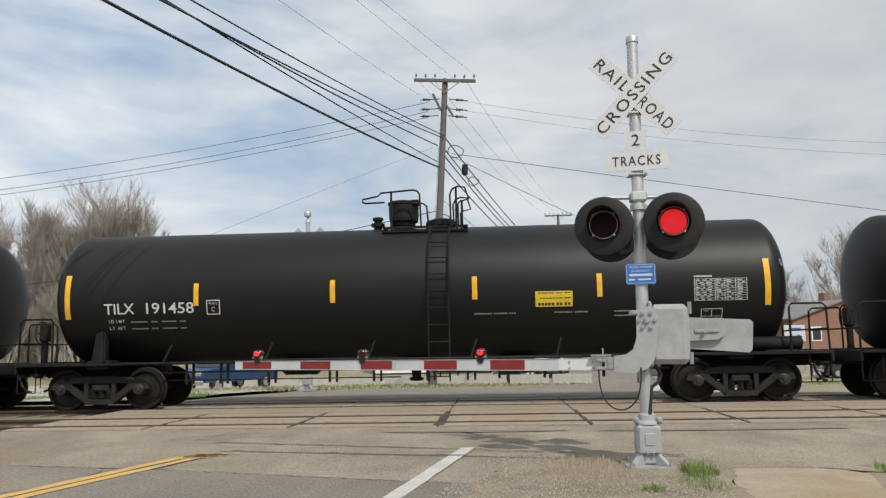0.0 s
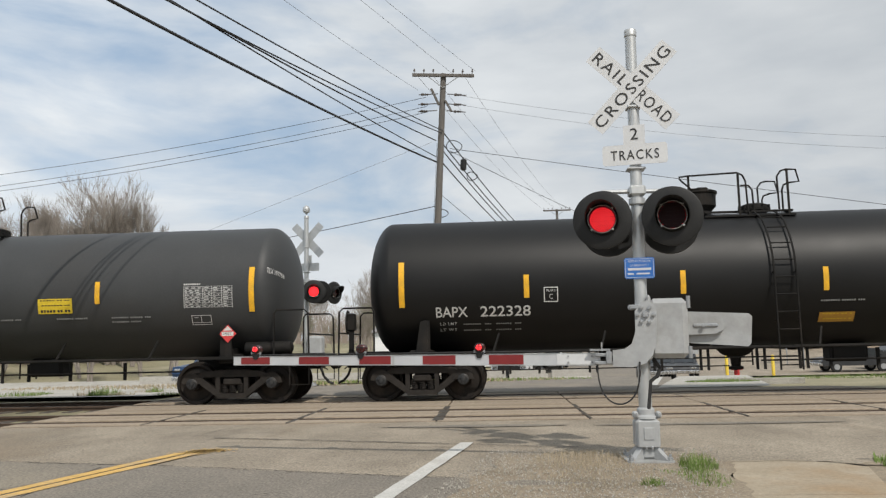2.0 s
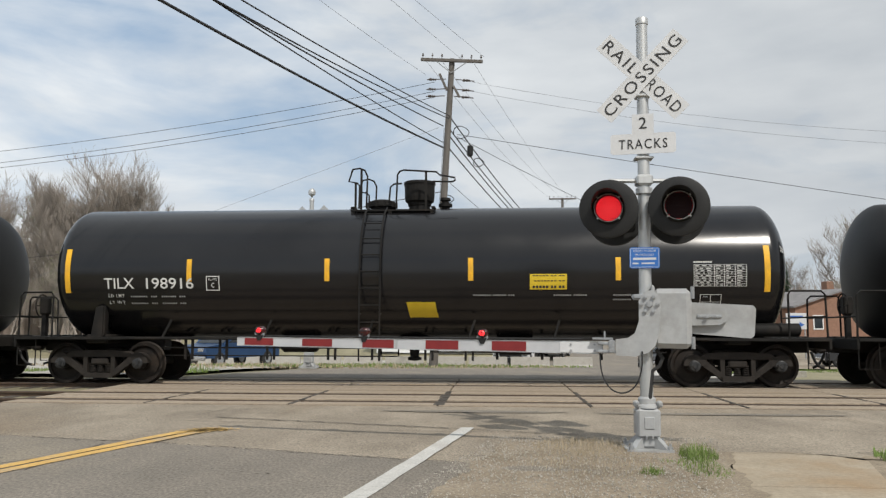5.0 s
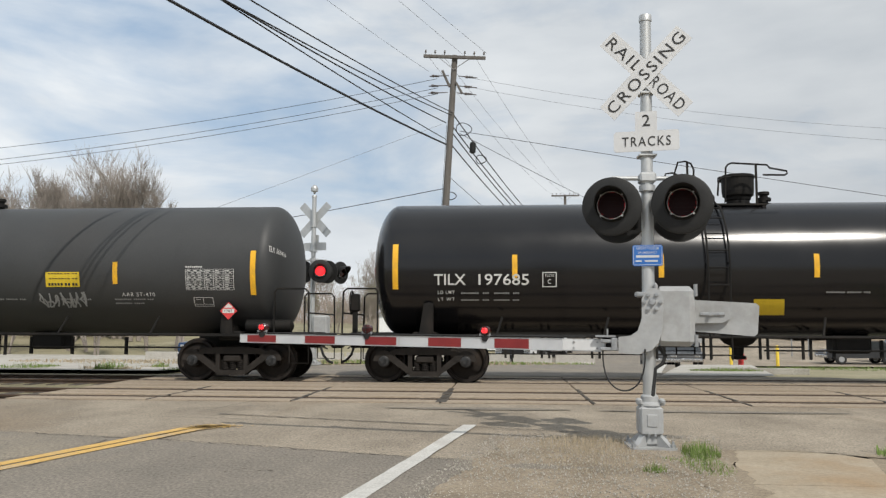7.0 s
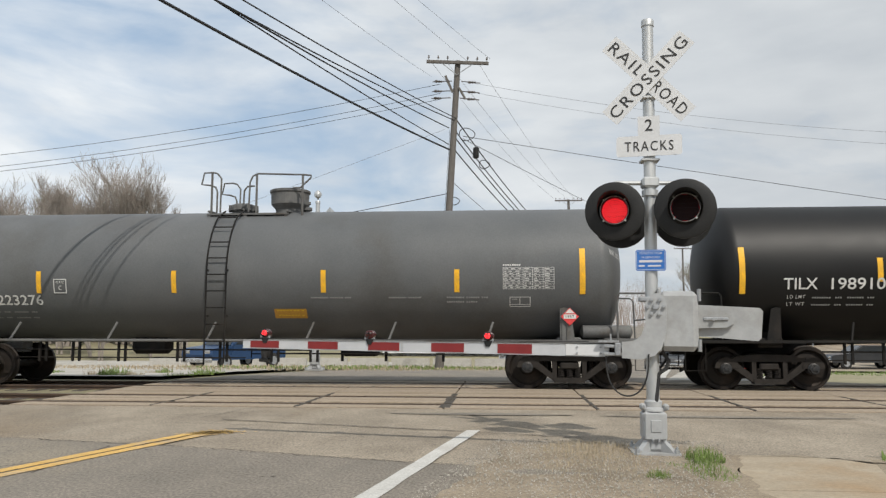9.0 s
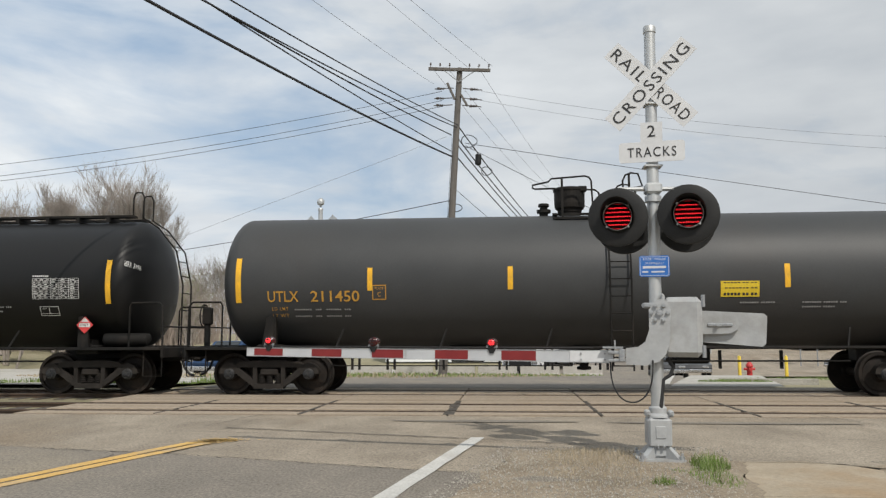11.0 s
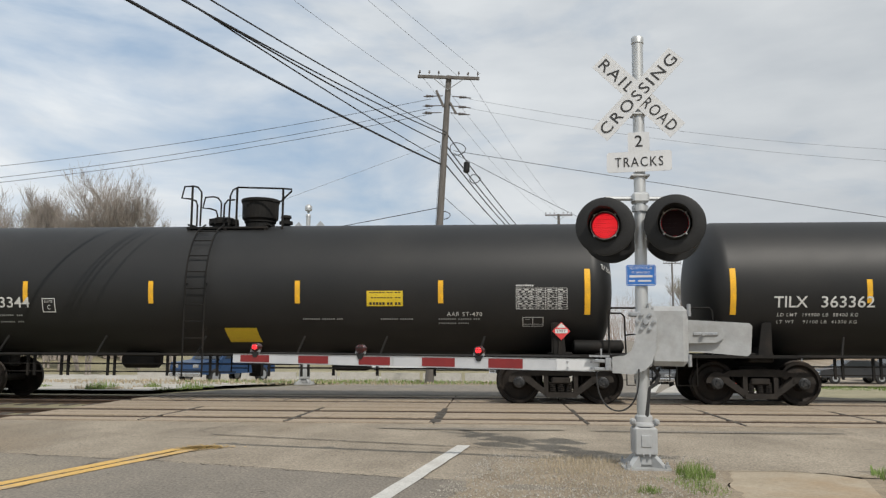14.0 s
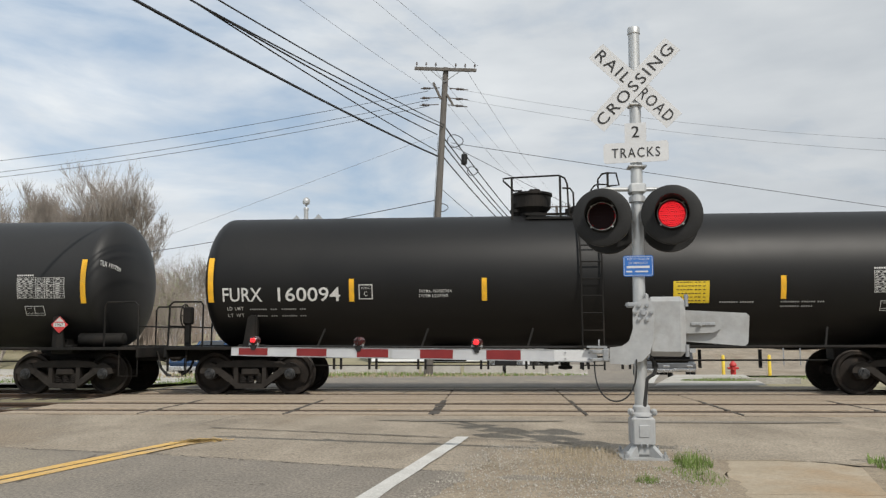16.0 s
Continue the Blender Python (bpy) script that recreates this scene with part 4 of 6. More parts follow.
part("arm_cable", Shape().tube([(0.1, 0.0, 0.075), (1.2, 0, 0.085), (2.4, 0, 0.088), (3.9, 0, 0.1)], 0.006, 6), M_RUBBER, arm)
for k, ax in enumerate((0.19, 1.49, 2.84)):
    lamp = part("arm_lamp", Shape().lathe([(-0.05, 0.04), (-0.035, 0.056), (0.035, 0.056), (0.05, 0.04)], "y", 20, (ax, 0, 0.145)), M_LENS, arm, "red gate arm lamp")
    part("arm_lamp_led", Shape().lathe([(-0.051, 0.034), (-0.062, 0.022), (-0.064, 0.004)], "y", 16, (ax, 0, 0.15)), M_LENS if k == 1 else M_LED, lamp, "red lens")
    part("arm_lamp_guard", Shape().box((ax, -0.058, 0.148), (0.006, 0.012, 0.09)).box((ax, -0.066, 0.163), (0.09, 0.006, 0.008)), M_BLACK, lamp)
    part("arm_lamp_foot", Shape().box((ax, 0, 0.085), (0.085, 0.06, 0.05), 0.012).box((ax - 0.05, -0.02, 0.1), (0.02, 0.02, 0.03)).box((ax + 0.05, -0.02, 0.1), (0.02, 0.02, 0.03)), M_GALV, lamp)
    part("arm_lamp_bracket", Shape().plate([(ax - 0.05, 0.09), (ax + 0.05, 0.09), (ax + 0.02, 0.02), (ax - 0.02, 0.02)], "y", -0.035, -0.025), M_BLACK, lamp)

far_sig, _ = signal(pose(-6.55, 26.8, -0.1) @ Matrix.Diagonal((1.3, 1.3, 1.3, 1)), "crossing signal beyond the tracks seen from behind, bell on top", True)
part("bell", Shape().lathe([(4.55, 0.02), (4.6, 0.04), (4.62, 0.09), (4.68, 0.1), (4.74, 0.09), (4.79, 0.04), (4.8, 0.01)], "z", 20), M_ALU, far_sig, "grey bell at the mast top")
rear = pose(0, 0, 0, 0, 0, 12)
for sx in (0.2, 0.5):
    disc_lamp(far_sig, sx, 2.45, (rear if sx < 0.3 else pose(0.1, 0.1, 0, 0, 0, 60)) @ pose(0, -0.35, 0), sx < 0.3)
part("gate_housing", Shape().box((0.25, 0.0, 1.0), (0.4, 0.4, 0.6), 0.05), M_ALUP, far_sig, "grey gate mechanism housing")

# ---- utility poles and wires ----
def utility_pole(place, h, group="utility poles", lean=0.0, detail=True):
    p = thing("utility_pole", "weathered grey wooden utility pole with a crossarm", "utility pole", group, place @ pose(0, 0, 0, 0, lean, 0))
    part("pole", Shape().tube([(0, 0, -0.5), (0.01, 0, h * 0.4), (0, 0, h)], 0.19, 14, 0.12), M_POLE, p, "tapered round timber pole")
    a = part("crossarm", Shape().box((0, -0.17, h - 0.12), (2.6, 0.1, 0.13), 0.01), M_POLE, p, "weathered timber crossarm")
    part("arm_brace", Shape().tube([(-0.65, -0.2, h - 0.17), (0, -0.16, h - 0.65), (0.65, -0.2, h - 0.17)], 0.018, 6), M_GALV, p)
    for x in (-1.22, -0.82, -0.42, 0.42, 0.82, 1.22):
        part("insulator", Shape().lathe([(0, 0.012), (0.1, 0.012), (0.1, 0.04), (0.13, 0.045), (0.16, 0.03), (0.2, 0.032), (0.22, 0.01)], "z", 12, (x, -0.17, h - 0.06)), M_CERAM, a, "brown pin insulator")
    if detail:
        part("side_arm", Shape().box((0, 0, 0), (0.1, 0.1, 0.78), 0.01, pose(-0.3, -0.15, h - 1.05, 0, -27, 0)), M_POLE, p, "short slanting dead-end arm")
        part("side_arm", Shape().box((0, 0, 0), (0.09, 0.1, 0.55), 0.01, pose(0.27, -0.1, h - 1.42, 0, -32, 0)), M_POLE, p)
        for k, zz in enumerate((h - 0.9, h - 1.32, h - 1.62)):
            part("dead_end", Shape().tube([(-0.2, -0.1, zz), (-1.0, -0.1, zz - 0.06)], 0.02, 6).lathe([(-0.9, 0.05), (-0.8, 0.06), (-0.78, 0.03), (-0.72, 0.06), (-0.7, 0.03), (-0.6, 0.05)], "x", 10, (0, -0.1, zz - 0.04)), M_CERAM, p)
            part("dead_end", Shape().tube([(0.2, -0.1, zz), (1.0, -0.1, zz - 0.05)], 0.02, 6).lathe([(0.5, 0.05), (0.6, 0.06), (0.62, 0.03), (0.7, 0.06), (0.72, 0.03), (0.8, 0.05)], "x", 10, (0, -0.1, zz - 0.03)), M_CERAM, p)
        part("splice_can", Shape().lathe([(-0.25, 0.05), (-0.2, 0.13), (0.2, 0.13), (0.25, 0.05)], "z", 16, (0.95, 0.6, h - 3.75)), M_BLACK, p, "black cable splice case")
        for cx, cz, r in ((0.55, h - 3.05, 0.33), (1.35, h - 4.3, 0.22), (0.2, h - 5.9, 0.2)):
            part("cable_coil", Shape().tube([(cx + r * math.cos(k * 0.3307), 0.3 + 0.12 * math.sin(k * 0.66), cz + r * 0.8 * math.sin(k * 0.3307)) for k in range(20)], 0.018, 6, None, False), M_WIRE, p, "hanging coil of cable")
        part("ground_wire", Shape().tube([(-0.16, -0.1, 1.0), (-0.15, -0.1, h - 3)], 0.008, 5), M_WIRE, p)
    return p


H_P = 12.9
utility_pole(pose(-2.72, 32, -0.35), H_P, lean=3.4)
utility_pole(pose(6.0, 75, 0.2), 13.6, lean=0, detail=False)
utility_pole(pose(26, 118, 1.6), 12, lean=0, detail=False)


def wire(a, b, sag, r, material, label="sagging overhead cable"):
    a, b = Vector(a), Vector(b)
    pts = [a.lerp(b, k / 28) - Vector((0, 0, sag * 4 * (k / 28) * (1 - k / 28))) for k in range(29)]
    return solo("overhead_wire", Shape().tube(pts, r, 6), material, label, "overhead wire", "overhead wires")


# along the road, from the pole towards and over the viewer
for x1, z1, nx, nz, sag, r in ((-2.32, 8.73, -13.22, 8.21, 0.6, 0.036), (-2.32, 8.94, -11.34, 7.9, 0.4, 0.018), (-2.32, 9.64, -11.25, 7.12, 0.5, 0.022), (-2.08, 9.95, -11.33, 6.77, 0.6, 0.02), (-2.03, 10.05, -10.48, 6.63, 0.5, 0.018)):
    wire((x1, 31.9, z1), (nx, -8, nz), sag, r, M_WIRE, "thick black cable sagging along the road")
for z1, x1, x2 in ((8.75, -2.1, 5.6), (9.3, -2.1, 5.7), (9.6, -2.1, 5.9), (10.0, -2.0, 6.1)):
    wire((x1, 32.1, z1), (x2, 75, 8.4 + 0.35 * (z1 - 8.75)), 0.7, 0.026, M_WIRE, "black cable running on to the next pole")
for z1, x1, x2, sag in ((12.55, -3.1, 5.2, 0.6), (12.6, -1.2, 7.0, 0.6), (12.6, -2.5, 6.4, 0.6)):
    wire((x1, 32, z1), (x2, 75, 13.5), sag, 0.007, M_WIRE2, "thin bare wire between the poles")
for a, b, sag in (((-3.06, 32, 11.88), (-13.49, -8, 11.22), 0.7), ((-1.58, 32, 12.53), (-15.78, -8, 13.15), 0.1), ((-0.6, 32, 12.58), (-14.85, -8, 12.89), 0.4)):
    wire(a, b, sag, 0.006, M_WIRE2, "thin bare wire along the road")
for z1, z2 in ((11.55, 9.0), (11.15, 8.4), (10.9, 8.2)):
    wire((-2.7, 32, z1), (-36, 32.5, z2 - 0.8), 0.7, 0.01, M_WIRE, "thin wire along the tracks")
for z1, z2 in ((11.6, 9.3), (11.2, 8.7)):
    wire((-1.5, 32, z1), (36, 33, z2 + 0.2), 1.4, 0.006, M_WIRE2, "thin bare wire along the tracks")
wire((-1.75, 32, 9.3), (30, 33, 4.3), 0.1, 0.011, M_WIRE, "thin black service wire")
wire((-1.75, 32, 9.2), (18, 60, 5.6), 0.3, 0.014, M_WIRE2, "thin grey service drop wire")
wire((-2.51, 32, 9.6), (-25.2, 32, 1.4), 0.0, 0.006, M_WIRE2, "thin grey guy wire")
wire((-2.35, 32, 6.9), (-45, 60, 6.5), 0.6, 0.016, M_WIRE, "low black service wire")
wire((-2.2, 32, 7.4), (6, 60, 5.0), 0.4, 0.012, M_WIRE2, "thin grey service drop wire")


# ---- trees, houses and vehicles beyond the tracks ----
def bare_tree(seed, height, spread=0.5, trunks=1, twigs=3):
    """Trunk, limbs and twigs of a leafless tree."""
    r = random.Random(seed)
    trunk, crown = Shape(), Shape()
    tips = []

    def grow(p, d, length, rad, level):
        pts, q = [p], p
        k = 4 if level < 2 else 3
        for i in range(k):
            d = (d + Vector((r.gauss(0, 0.13), r.gauss(0, 0.13), 0.07 + r.gauss(0, 0.05)))).normalized()
            q = q + d * length / k
            pts.append(q)
        rad = max(rad, 0.011)
        (trunk if level == 0 else crown).tube(pts, rad, 7 if level == 0 else (5 if level == 1 else 3), rad * (0.55 if level < 2 else 0.35), False)
        if level >= twigs:
            tips.append(q)
            return
        for j in range(r.randint(4, 6) if level < 2 else r.randint(5, 8)):
            t = r.uniform(0.35, 1.0)
            i = min(int(t * k), k - 1)
            s = pts[i].lerp(pts[i + 1], t * k - i)
            a = r.random() * 6.283
            side = Vector((math.cos(a), math.sin(a), 0.15))
            nd = (d * (1 - spread) + side * spread + Vector((0, 0, 0.25))).normalized()
            grow(s, nd, length * r.uniform(0.45, 0.68), rad * 0.45 * (1.1 - 0.3 * t), level + 1)

    for k in range(trunks):
        a = r.random() * 6.283
        o = Vector((math.cos(a), math.sin(a), 0)) * (0.35 if trunks > 1 else 0)
        grow(o, Vector((o.x * 0.45, o.y * 0.45, 1)).normalized(), height * r.uniform(0.42, 0.52), height * 0.013, 0)
    return trunk, crown, tips


def leaf_clumps(tips, seed, per, size, spread):
    r, s = random.Random(seed), Shape()
    for t in tips:
        for _ in range(per):
            p = t + Vector((r.gauss(0, spread), r.gauss(0, spread), r.gauss(0, spread)))
            u = Vector((r.gauss(0, 1), r.gauss(0, 1), r.gauss(0, 1))).normalized()
            w = u.orthogonal().normalized()
            q = size * r.uniform(0.5, 1.2)
            s.add([p - u * q, p + w * q * 0.5, p + u * q, p - w * q * 0.5], [(0, 1, 2, 3)])
    s.smooth = False
    return s


TREES = []
for seed, hh, sp, tr in ((11, 15, 0.42, 3), (12, 15, 0.5, 2), (13, 13, 0.5, 3)):
    tk, cr, tips = bare_tree(seed, hh, sp, tr, 4)
    top = max(v[2] for v in cr.v)
    TREES.append((tk.mesh("trunk", M_BARK), cr.mesh("crown", M_BARK), leaf_clumps(tips[::9], seed, 3, 0.09, 0.3).mesh("buds", M_BUD), top))


def put_tree(kind, x, y, h, turn, leaves=False, label="tall bare deciduous tree in early spring"):
    tk, cr, lv, hh = TREES[kind]
    t = thing("tree", label, "tree", "bare trees", Matrix.Translation((x, y, land(y) - 0.05)) @ pose(0, 0, 0, 0, 0, turn) @ Matrix.Diagonal((0.95 * h / hh, 0.95 * h / hh, h / hh, 1)))
    part("trunk", tk, None, t)
    part("crown", cr, None, t, "bare grey branches and twigs")
    if leaves:
        part("leaves", lv, None, t, "first pale green leaves")


for k, (x, y, h, lv) in enumerate(((-33.6, 70, 17.0, 0), (-36.6, 73, 18.2, 0), (-40.5, 70, 15.6, 0), (-43.5, 73, 15.4, 1), (-46.8, 70, 15.8, 0), (-50, 73, 15, 0), (-53.5, 70, 15.5, 1), (-57, 74, 15, 0), (-38.8, 79, 17.5, 0), (-42, 71, 16.6, 0),
                                   (-20, 92, 8, 1), (-16, 95, 10, 0), (-13, 110, 8.5, 0), (-24, 96, 8, 1),
                                   (38, 88, 13.5, 0), (42.5, 92, 13.5, 1), (46, 88, 12, 0), (33.5, 95, 10, 0), (51, 94, 13, 0), (24, 100, 9, 1),
                                   (-12, 160, 14, 0), (-6, 165, 15, 0), (1, 160, 14.5, 0), (7, 168, 15, 0), (13, 160, 13, 0), (19, 165, 13, 0))):
    put_tree(k % 3, x, y, h, k * 71, lv)
for k, (x, y, h) in enumerate(((-35.2, 76, 17.4), (-39.2, 70, 16.4), (-45.2, 76, 17), (-48.4, 72, 16.2))):
    put_tree((k + 1) % 3, x, y, h, k * 131 + 40)
# shrubs with young leaves before the left-hand trees
for k in range(13):
    x, y = -47 + 2.05 * k + rng.uniform(-0.6, 0.6), 60 + rng.uniform(-3, 3)
    put_tree(k % 3, x, y, rng.uniform(6, 9), k * 50, True, "wild shrub with fresh pale green leaves")
for k in range(9):
    put_tree(k % 3, rng.uniform(-26, -12), rng.uniform(78, 88), rng.uniform(3.5, 5.5), k * 40, True, "low scrub with pale green leaves")
for k in range(7):
    put_tree(k % 3, rng.uniform(30, 52), rng.uniform(74, 86), rng.uniform(4, 6.5), k * 40, True, "low scrub with pale green leaves")


def woods(seed, n, x0, x1, y0, y1, h0, h1):
    """A far belt of leafless brush: countless thin leaning stems."""
    r, s = random.Random(seed), Shape()
    for _ in range(n):
        x, y = r.uniform(x0, x1), r.uniform(y0, y1)
        h = r.uniform(h0, h1) * (0.75 + 0.35 * noise.noise((x * 0.13, y * 0.05, seed)))
        z, w = land(y) - 0.1, r.uniform(0.015, 0.045)
        lx, ly = r.gauss(0, 0.14) * h, r.gauss(0, 0.1) * h
        m0 = Vector((x + lx * 0.35, y + ly * 0.3, z + h * 0.45))
        s.add([(x - w, y, z), (x + w, y, z), (m0.x + w * 0.7, m0.y, m0.z), (m0.x - w * 0.7, m0.y, m0.z), (x + lx, y + ly, z + h)], [(0, 1, 2, 3), (3, 2, 4)])
        for _ in range(4):
            t = r.uniform(0.3, 0.9)
            p = Vector((x + lx * t, y + ly * t, z + h * t))
            q = p + Vector((r.gauss(0, 0.16) * h, r.gauss(0, 0.1) * h, r.uniform(0.08, 0.25) * h))
            s.add([tuple(p - Vector((w * 0.5, 0, 0))), tuple(p + Vector((w * 0.5, 0, 0))), tuple(q)], [(0, 1, 2)])
    s.smooth = False
    return s


solo("far_woods", woods(1, 9000, -190, 190, 175, 215, 8, 15), M_BARKW, "distant belt of bare brown woods", "woods", kind="stuff")
solo("brush", woods(2, 5200, -78, -33.5, 74, 92, 8, 14.5), M_BARKW, "dense bare brush behind the gravel lot", "brush", kind="stuff")
solo("brush", woods(3, 700, -34, -8, 100, 118, 3, 7), M_BARKW, "low bare brush beyond the field", "brush", kind="stuff")
solo("brush", woods(4, 900, 28, 75, 92, 104, 5, 10), M_BARKW, "bare brush behind the car park", "brush", kind="stuff")


def conifer(x, y, h, seed):
    t = thing("conifer", "dark green spruce tree beyond the car park", "tree", "", Matrix.Translation((x, y, land(y) - 0.05)))
    part("trunk", Shape().tube([(0, 0, 0), (0, 0, h)], 0.2, 8, 0.03), M_BARK, t)
    r, s = random.Random(seed), Shape()
    for k in range(2600):
        z = h * (0.08 + 0.92 * r.random() ** 1.2)
        rad = (h - z) * 0.27 * (0.65 + 0.35 * math.sin(z * 5)) + 0.06
        a = r.random() * 6.283
        d = rad * math.sqrt(r.random())
        p = Vector((d * math.cos(a), d * math.sin(a), z - 0.18 * d))
        u = Vector((math.cos(a), math.sin(a), -0.35)).normalized() * r.uniform(0.15, 0.4)
        w = Vector((-math.sin(a), math.cos(a), 0)) * 0.08
        s.add([p - w, p + w, p + u + w * 0.3, p + u - w * 0.3], [(0, 1, 2, 3)])
    s.smooth = False
    part("needles", s, M_CONIF, t)


conifer(25.2, 80, 10.3, 7)
conifer(29.5, 84, 7.5, 8)


def house(x, y, w, d, eave, ridge, z, wallm, label, turn=0):
    h = thing("house", label, "house", "", Matrix.Translation((x, y, z)) @ pose(0, 0, 0, 0, 0, turn))
    wall = part("wall", Shape().plate([(-w / 2, 0), (w / 2, 0), (w / 2, eave), (0, ridge), (-w / 2, eave)], "y", -d / 2, d / 2), wallm, h, "white lapped siding" if wallm == M_SIDING else "")
    for sgn in (-1, 1):
        n = Vector((sgn * (ridge - eave), 0, w / 2)).normalized() * 0.12
        a, b = (sgn * (w / 2 + 0.35), eave - 0.35 * (ridge - eave) / (w / 2)), (0, ridge)
        part("roof", Shape().plate([a, b, (b[0] + n.x * 0, b[1] + 0.16), (a[0] + n.x, a[1] + 0.16)], "y", -d / 2 - 0.3, d / 2 + 0.3), M_ROOF, h, "grey shingle roof slope")
    part("chimney", Shape().box((w * 0.22, d * 0.1, ridge + 0.1), (0.8, 0.8, 2.0), 0.03), M_BRICK, h, "brown brick chimney")
    for wx in (-w * 0.28, w * 0.25):
        win = part("window", Shape().box((wx, -d / 2 - 0.02, eave * 0.55), (1.1, 0.08, 1.3)), M_SIDING, h, "framed window")
        part("pane", Shape().box((wx, -d / 2 - 0.07, eave * 0.55), (0.86, 0.03, 1.06)), M_GLASS, win)


house(-4.4, 135, 9.3, 11, 4.4, 6.9, 0.9, M_SIDING, "white gabled house with a grey roof far behind the crossing")
house(30, 78, 11, 8, 3.0, 4.6, 0.3, M_BRICK, "low brick building behind the parking lot", 20)
house(-64, 52, 22, 12, 3.8, 5.0, -1.1, M_BEIGE, "long low beige shed beside the gravel lot", 0)


def wheel_of(parent, x, y, r, wdt, m=None):
    w = part("wheel", Shape().lathe([(-wdt / 2, r * 0.8), (-wdt / 2 + 0.03, r), (wdt / 2 - 0.03, r), (wdt / 2, r * 0.8)], "x" if m else "y", 24, (x, y, r)), M_TYRE, parent, "black tyre")
    part("rim", Shape().lathe([(-wdt / 2 - 0.01, r * 0.55), (wdt / 2 + 0.01, r * 0.55)], "x" if m else "y", 16, (x, y, r)), M_GALV, w)


def pickup(x, y, turn, paint, label, covered=False):
    p = thing("pickup_truck" if not covered else "car", label, "pickup truck" if not covered else "car", "", Matrix.Translation((x, y, land(y))) @ pose(0, 0, 0, 0, 0, turn))
    side = [(-2.7, 0.5), (2.6, 0.5), (2.72, 0.75), (2.65, 1.05), (1.35, 1.18), (0.75, 1.75), (-0.75, 1.78), (-1.0, 1.15), (-2.7, 1.12)]
    if covered:
        side = [(-2.3, 0.4), (2.2, 0.4), (2.3, 0.65), (2.2, 0.85), (1.1, 0.98), (0.4, 1.45), (-1.1, 1.45), (-1.9, 1.0), (-2.3, 0.95)]
    part("body", Shape().plate(side, "y", -0.95, 0.95), paint, p)
    gx = (0.0, 1.42, 0.95) if covered else (0.0, 1.72, 1.25)
    part("side_window", Shape().plate([(gx[2] - 0.1, 1.0 if covered else 1.22), (0.55 if not covered else 0.3, gx[1] - 0.04), (-0.65 if not covered else -0.9, gx[1] - 0.04), (-0.85 if not covered else -1.4, 1.0 if covered else 1.22)], "y", -0.965, 0.965), M_GLASS, p)
    part("windscreen", Shape().quad((1.36, -0.8, 1.2), (1.36, 0.8, 1.2), (0.8, 0.75, 1.74), (0.8, -0.75, 1.74)) if not covered else Shape().quad((1.12, -0.8, 0.99), (1.12, 0.8, 0.99), (0.43, 0.72, 1.44), (0.43, -0.72, 1.44)), M_GLASS, p)
    part("bumper", Shape().box((2.72 if not covered else 2.28, 0, 0.5), (0.12, 1.9, 0.2), 0.04), M_CHROME, p)
    for sy in (-0.62, 0.62):
        part("headlight", Shape().box((2.68 if not covered else 2.24, sy, 0.88 if not covered else 0.7), (0.1, 0.35, 0.17), 0.03), M_CHROME, p)
    for ax in ((1.75, -1.75) if not covered else (1.4, -1.4)):
        for sy in (-0.85, 0.85):
            wheel_of(p, ax, sy, 0.39 if not covered else 0.32, 0.25)


pickup(-13.4, 38.5, 248, M_CARB, "blue pickup truck parked on the gravel lot")
pickup(13.8, 66, 200, M_CARS, "silver car in the far car park", True)
pickup(22.4, 52, 180, M_CARD, "dark car parked beyond the crossing", True)
pickup(27, 55, 180, M_CARD, "dark pickup truck parked beyond the crossing")
pickup(6.2, 70, 260, M_CARD, "dark car waiting on the far road", True)
pickup(4.0, 60, 258, M_CARW, "white pickup truck waiting on the far road")


def box_truck(x, y, turn):
    p = thing("box_truck", "white box truck waiting beyond the crossing", "truck", "", Matrix.Translation((x, y, land(y))) @ pose(0, 0, 0, 0, 0, turn))
    part("cargo_box", Shape().box((-2.6, 0, 2.35), (4.8, 2.4, 2.4), 0.04), M_CARW, p, "white cargo box")
    cab = part("cab", Shape().plate([(-0.2, 0.6), (1.75, 0.6), (1.8, 1.3), (1.6, 1.5), (1.15, 2.45), (-0.2, 2.5)], "y", -1.05, 1.05), M_CARW, p, "white forward-control cab")
    part("windscreen", Shape().plate([(1.62, 1.55), (1.65, 1.55), (1.24, 2.38), (1.2, 2.38)], "y", -0.9, 0.9), M_GLASS, cab)
    part("grille", Shape().box((1.8, 0, 0.95), (0.06, 1.3, 0.4), 0.02), M_BLACK, cab)
    part("bumper", Shape().box((1.85, 0, 0.58), (0.14, 2.1, 0.28), 0.04), M_BLACK, p)
    part("chassis", Shape().box((-1.8, 0, 0.75), (6.4, 0.9, 0.25), 0.02), M_BLACK, p)
    for sy in (-1.2, 1.2):
        part("mirror", Shape().box((1.35, sy, 1.95), (0.1, 0.2, 0.45), 0.04), M_BLACK, cab)
        part("headlight", Shape().box((1.8, sy * 0.7, 0.95), (0.06, 0.3, 0.2), 0.02), M_CHROME, cab)
    for ax in (1.0, -3.4):
        for sy in (-0.95, 0.95):
            wheel_of(p, ax, sy, 0.45, 0.28)


